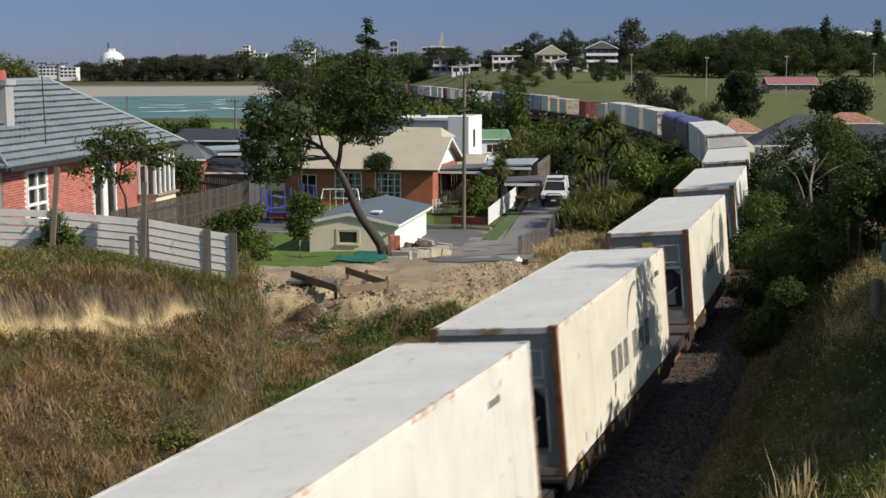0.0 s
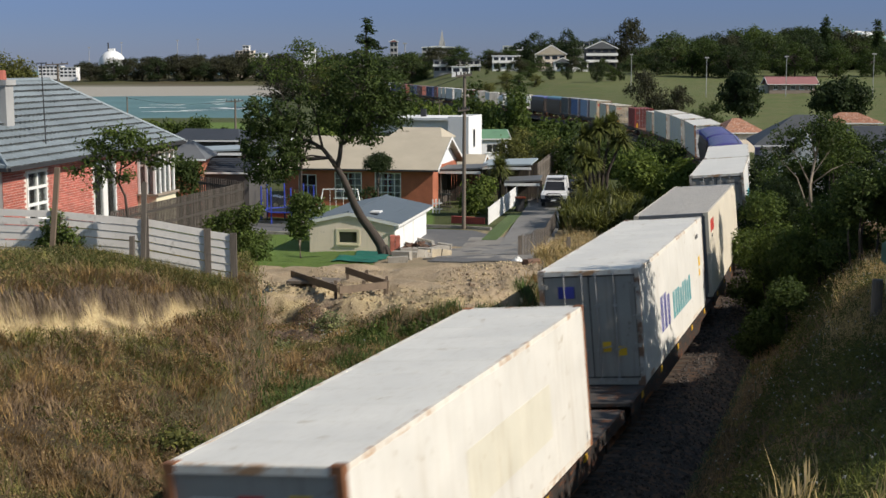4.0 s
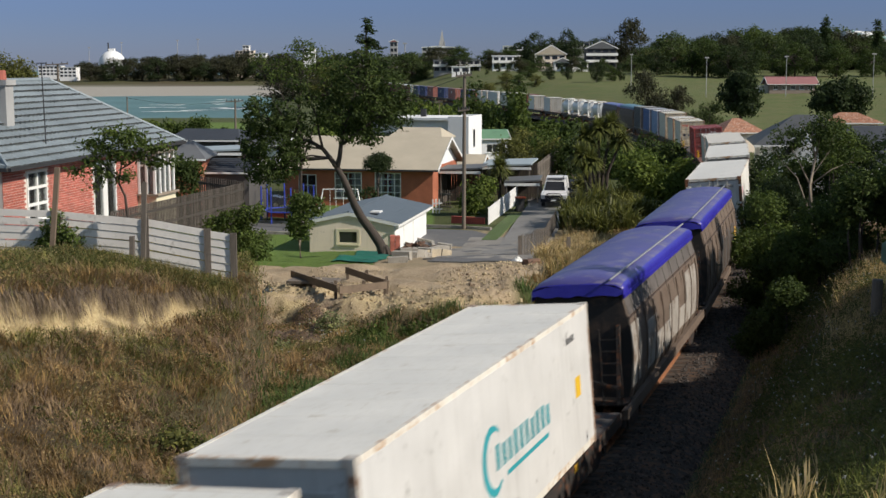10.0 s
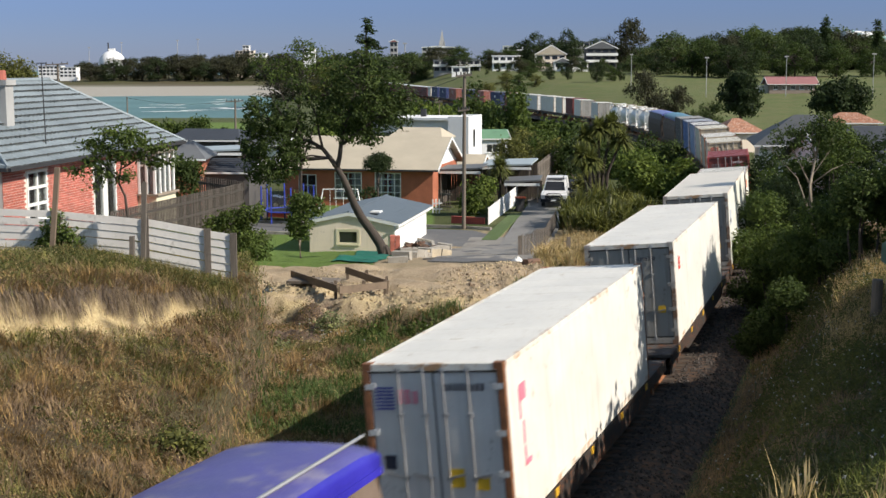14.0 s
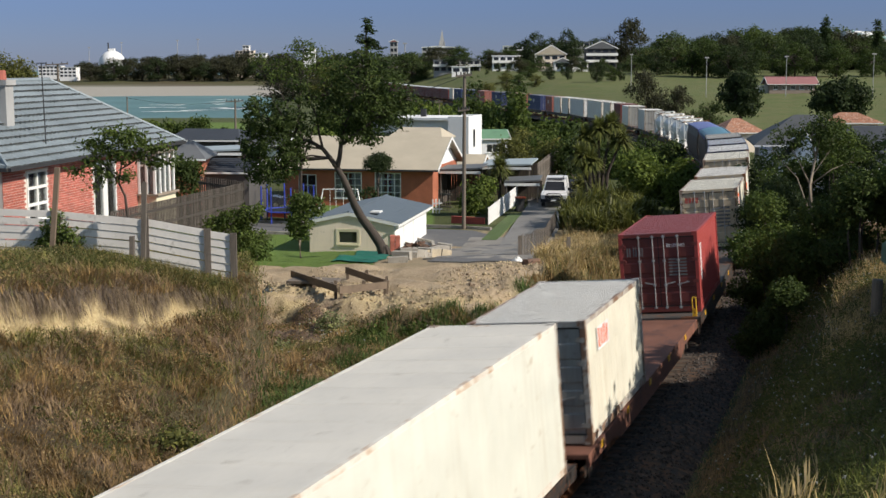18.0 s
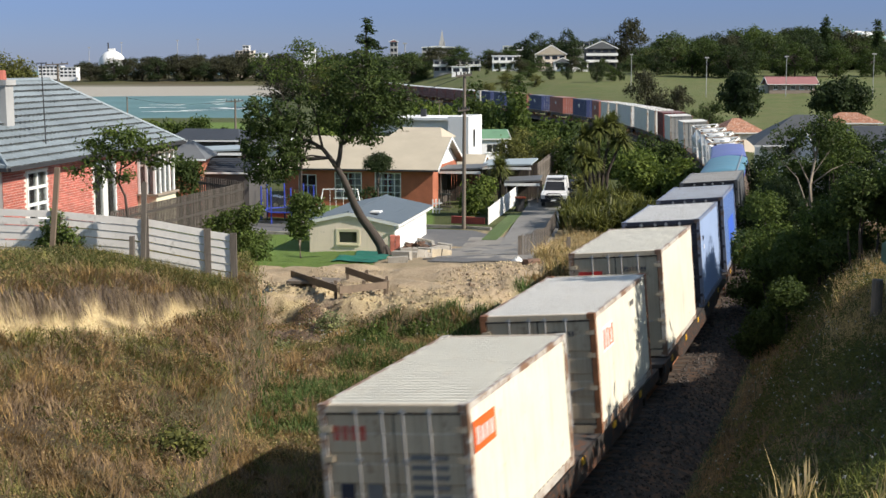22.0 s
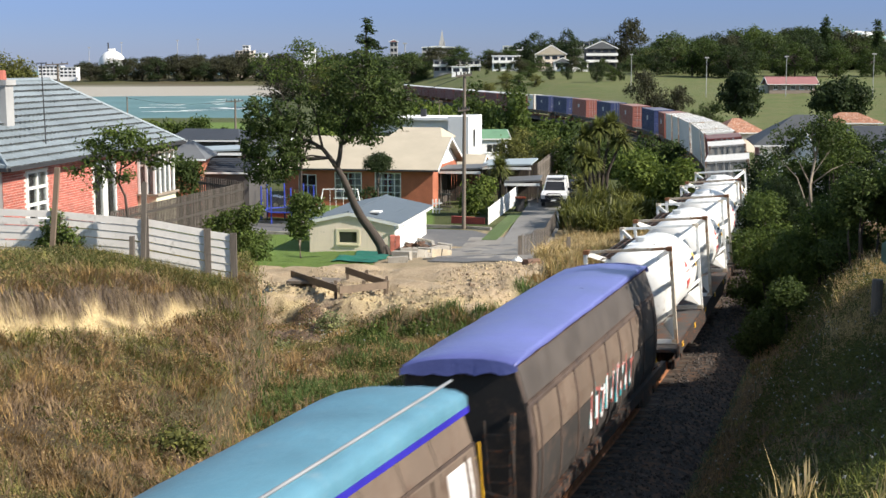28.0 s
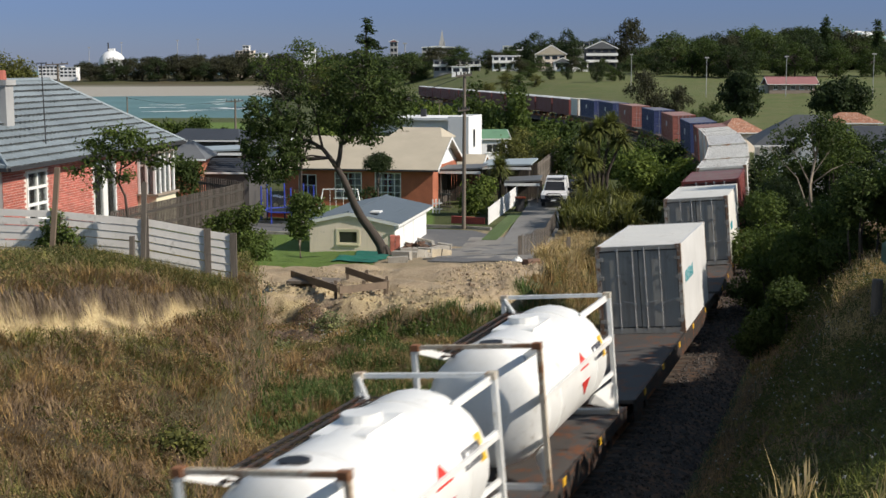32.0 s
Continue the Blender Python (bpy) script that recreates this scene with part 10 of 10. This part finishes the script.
def villa(px, yy, base, w, d, storeys, walls, roof, label, rise=2.0, balcony=False, flat=False, turn=0.0):
    """A house on the skyline with rows of windows."""
    x = (px - 784) * yy / 2395.0
    z = 9.14 - (base - 114) * yy / 2395.0
    h = thing("hillside_house", label, "house", pose(x, yy, z, 0, 0, turn), "houses on the hill")
    H = 2.8 * storeys
    part("wall", Geo().box(0, w, 0, d, min(-3.0, ground_z(x, yy) - z - 1.5, ground_z(x + w, yy) - z - 1.5), H), walls, h)
    if flat:
        part("roof", Geo().box(-0.4, w + 0.4, -0.4, d + 0.4, H, H + 0.3), roof, h)
    else:
        part("roof", Geo().prism([(-0.6, -0.6, H), (w + 0.6, -0.6, H), (w / 2, -0.6, H + rise)], (0, d + 1.2, 0)), roof, h)
        part("bargeboard", Geo().bar((-0.6, -0.65, H), (w / 2, -0.65, H + rise), 0.1, 0.35).bar((w + 0.6, -0.65, H), (w / 2, -0.65, H + rise), 0.1, 0.35), white_wood, h)
    n = max(2, int(w / 3.0))
    for s in range(storeys):
        for k in range(n):
            a = w * (k + 0.15) / n
            wd = part("window", Geo().box(a, a + 0.7 * w / n, -0.06, -0.01, 2.8 * s + 0.7, 2.8 * s + 2.3), unit_dark, h)
            part("pane", Geo().box(a + 0.1, a + 0.7 * w / n - 0.1, -0.09, -0.065, 2.8 * s + 0.8, 2.8 * s + 2.2), glass_dark, wd)
        if balcony and s:
            part("balcony", Geo().box(-0.3, w + 0.3, -1.6, -0.1, 2.8 * s - 0.2, 2.8 * s + 0.05).box(-0.3, w + 0.3, -1.6, -1.5, 2.8 * s + 0.05, 2.8 * s + 0.9), white_wood, h)
    return h


glass_dark = surface("far_glass", (0.03, 0.035, 0.045), 0.15, 0, 0.3)
villa(1036, 585, 122, 13.0, 10.0, 3, plaster_dark, roof_grey, "three-storey dark timbered house with white balconies and gable", 3.2, True)
villa(1012, 580, 122, 6.5, 8.0, 1, plaster_white, roof_grey, "low white wing beside the big house", 1.2, flat=True)
villa(948, 600, 120, 13.0, 9.0, 2, plaster_cream, roof_beige, "cream house with a steep brown roof", 4.0)
villa(980, 590, 122, 7.0, 7.0, 1, plaster_white, roof_grey, "small white house on the slope", 1.8)
villa(872, 610, 122, 12.0, 8.0, 2, plaster_white, plaster_white, "modern white house with stacked flat roofs", flat=True, balcony=True)
villa(768, 640, 128, 22.0, 9.0, 2, plaster_grey, roof_grey, "long grey apartment block with balconies", flat=True, balcony=True)
villa(800, 600, 130, 8.0, 6.0, 1, plaster_white, plaster_white, "low white house before the apartments", flat=True)
villa(692, 700, 104, 3.8, 4.0, 3, plaster_grey, roof_red, "narrow pale tower house with a red roof", 1.2)
villa(622, 690, 125, 8.0, 7.0, 2, plaster_white, roof_grey, "pale house among the trees", flat=True)
villa(1490, 730, 78, 20.0, 10.0, 2, plaster_white, plaster_white, "white hall on the wooded hill", flat=True)
villa(975, 690, 84, 8.0, 8.0, 1, plaster_white, roof_grey, "white house on the crest", flat=True)
villa(1000, 690, 86, 12.0, 8.0, 1, plaster_grey, roof_grey, "grey-roofed house on the crest", flat=True)
villa(890, 900, 98, 16.0, 8.0, 2, plaster_white, plaster_white, "white houses of the town behind", flat=True)
villa(748, 900, 100, 22.0, 8.0, 2, plaster_grey, plaster_white, "long pale-roofed town building", 1.0)
villa(540, 950, 100, 8.0, 8.0, 2, plaster_white, plaster_white, "white block above the treetops", flat=True)
villa(421, 1250, 101, 17.0, 10.0, 2, plaster_cream, plaster_cream, "cream harbour building above the pines", flat=True)
villa(434, 1250, 92, 6.0, 8.0, 2, plaster_white, plaster_white, "white tower block of the harbour building", flat=True)
villa(455, 1200, 100, 10.0, 10.0, 1, plaster_white, plaster_white, "long white harbour shed", flat=True)
villa(75, 1180, 133, 20.0, 12.0, 3, plaster_white, plaster_white, "white port warehouse beyond the bay", flat=True)
villa(112, 1150, 136, 14.0, 12.0, 3, plaster_white, plaster_white, "pale port shed with tall doors", flat=True)
# water slides on the hill
sl = thing("water_slide", "white tubular water slides on the wooded hill", "water slide", pose(215.25, 720.0, 20.0))
for k in range(3):
    pts = [(2.2 * i, 0.8 * math.sin(i + k), 4.5 - 0.32 * i + 1.4 * math.sin(i * 0.9 + k * 2)) for i in range(9)]
    g = Geo()
    limb(g, pts, 0.8, 0.8, 8)
    part("slide_tube", g, plaster_white if k != 1 else surface("slide_green", (0.35, 0.62, 0.55), 0.4), sl)
for k in range(4):
    part("support", Geo().tube((4.0 * k + 1, 0, -16.0), (4.0 * k + 1, 0, 3.0), 0.25, n=6), plaster_grey, sl)


def dome():
    x, z = -338.46, 2.13
    t = thing("storage_dome", "big white storage dome at the port", "dome", pose(x, 1400.0, z))
    R = 13.44
    rings = []
    for k in range(9):
        a = math.pi / 2 * k / 8 * 0.98
        rings.append([(R * math.cos(a) * math.cos(b), R * math.cos(a) * math.sin(b), 8.0 + R * math.sin(a)) for b in [2 * math.pi * i / 32 for i in range(32)]])
    rings.insert(0, [(R * math.cos(b), R * math.sin(b), -6.0) for b in [2 * math.pi * i / 32 for i in range(32)]])
    part("shell", Geo().loft(rings), plaster_white, t, smooth=True)
    part("cap", Geo().box(-3, 3, -3, 3, 8.0 + R - 0.3, 8.0 + R + 2.0), plaster_white, t)
    part("stack", Geo().tube((-3.5, 0, 8 + R - 1), (-3.5, 0, 8 + R + 8), 0.7, n=8), dark_trim, t)


dome()


def church():
    x, z = -0.42, 17.07
    t = thing("church_spire", "pale stone church tower with a pointed spire", "church", pose(x, 1000.0, z))
    part("tower", Geo().box(-2.2, 2.2, -2.2, 2.2, -14.0, 6.0), plaster_grey, t)
    part("spire", Geo().loft([[(-2.0, -2.0, 6.0), (2.0, -2.0, 6.0), (2.0, 2.0, 6.0), (-2.0, 2.0, 6.0)], [(-0.1, -0.1, 17.0), (0.1, -0.1, 17.0), (0.1, 0.1, 17.0), (-0.1, 0.1, 17.0)]]), plaster_grey, t)
    for o in (-1.9, 1.9):
        part("pinnacle", Geo().tube((o, -1.9, 6.0), (o, -1.9, 9.0), 0.5, 0.05, n=6), plaster_grey, t)


church()
for px, yy, base, top in ((320, 1300, 100, 72), (356, 1300, 100, 70), (222, 1400, 110, 76), (165, 1350, 110, 84), (718, 800, 105, 78)):
    x = (px - 784) * yy / 2395.0
    z0, z1 = 9.14 - (base - 114) * yy / 2395.0, 9.14 - (top - 114) * yy / 2395.0
    m = thing("light_mast", "tall thin harbour light mast", "mast", pose(x, float(yy), z0))
    part("shaft", Geo().tube((0, 0, -26), (0, 0, z1 - z0), 0.35, 0.25, n=6), plaster_grey, m)
    part("lamp_head", Geo().box(-1.2, 1.2, -0.4, 0.4, z1 - z0 - 0.3, z1 - z0 + 0.4), plaster_grey, m)
t = thing("moored_boat", "small white boat moored in the bay", "boat", pose(-73.17, 520.0, -9.9, 0, 0, 70))
part("hull", Geo().loft([[(-0.6, 0, 0), (0, -1.8, 0), (0.6, 0, 0), (0.5, 1.8, 0), (-0.5, 1.8, 0)], [(-1.0, 0, 0.9), (0, -2.6, 1.1), (1.0, 0, 0.9), (0.9, 2.2, 0.9), (-0.9, 2.2, 0.9)]]), white_wood, t)
part("cabin", Geo().box(-0.6, 0.6, -0.6, 1.0, 0.9, 1.8), white_wood, t)


def motions():
    """The train runs along the line towards the camera and past it."""
    for ob, q, up in TRAIN:
        walk(ob, [(t, on_line(along(q, t), up=up)) for t in [k * 0.8 for k in range(41)]])


motions()
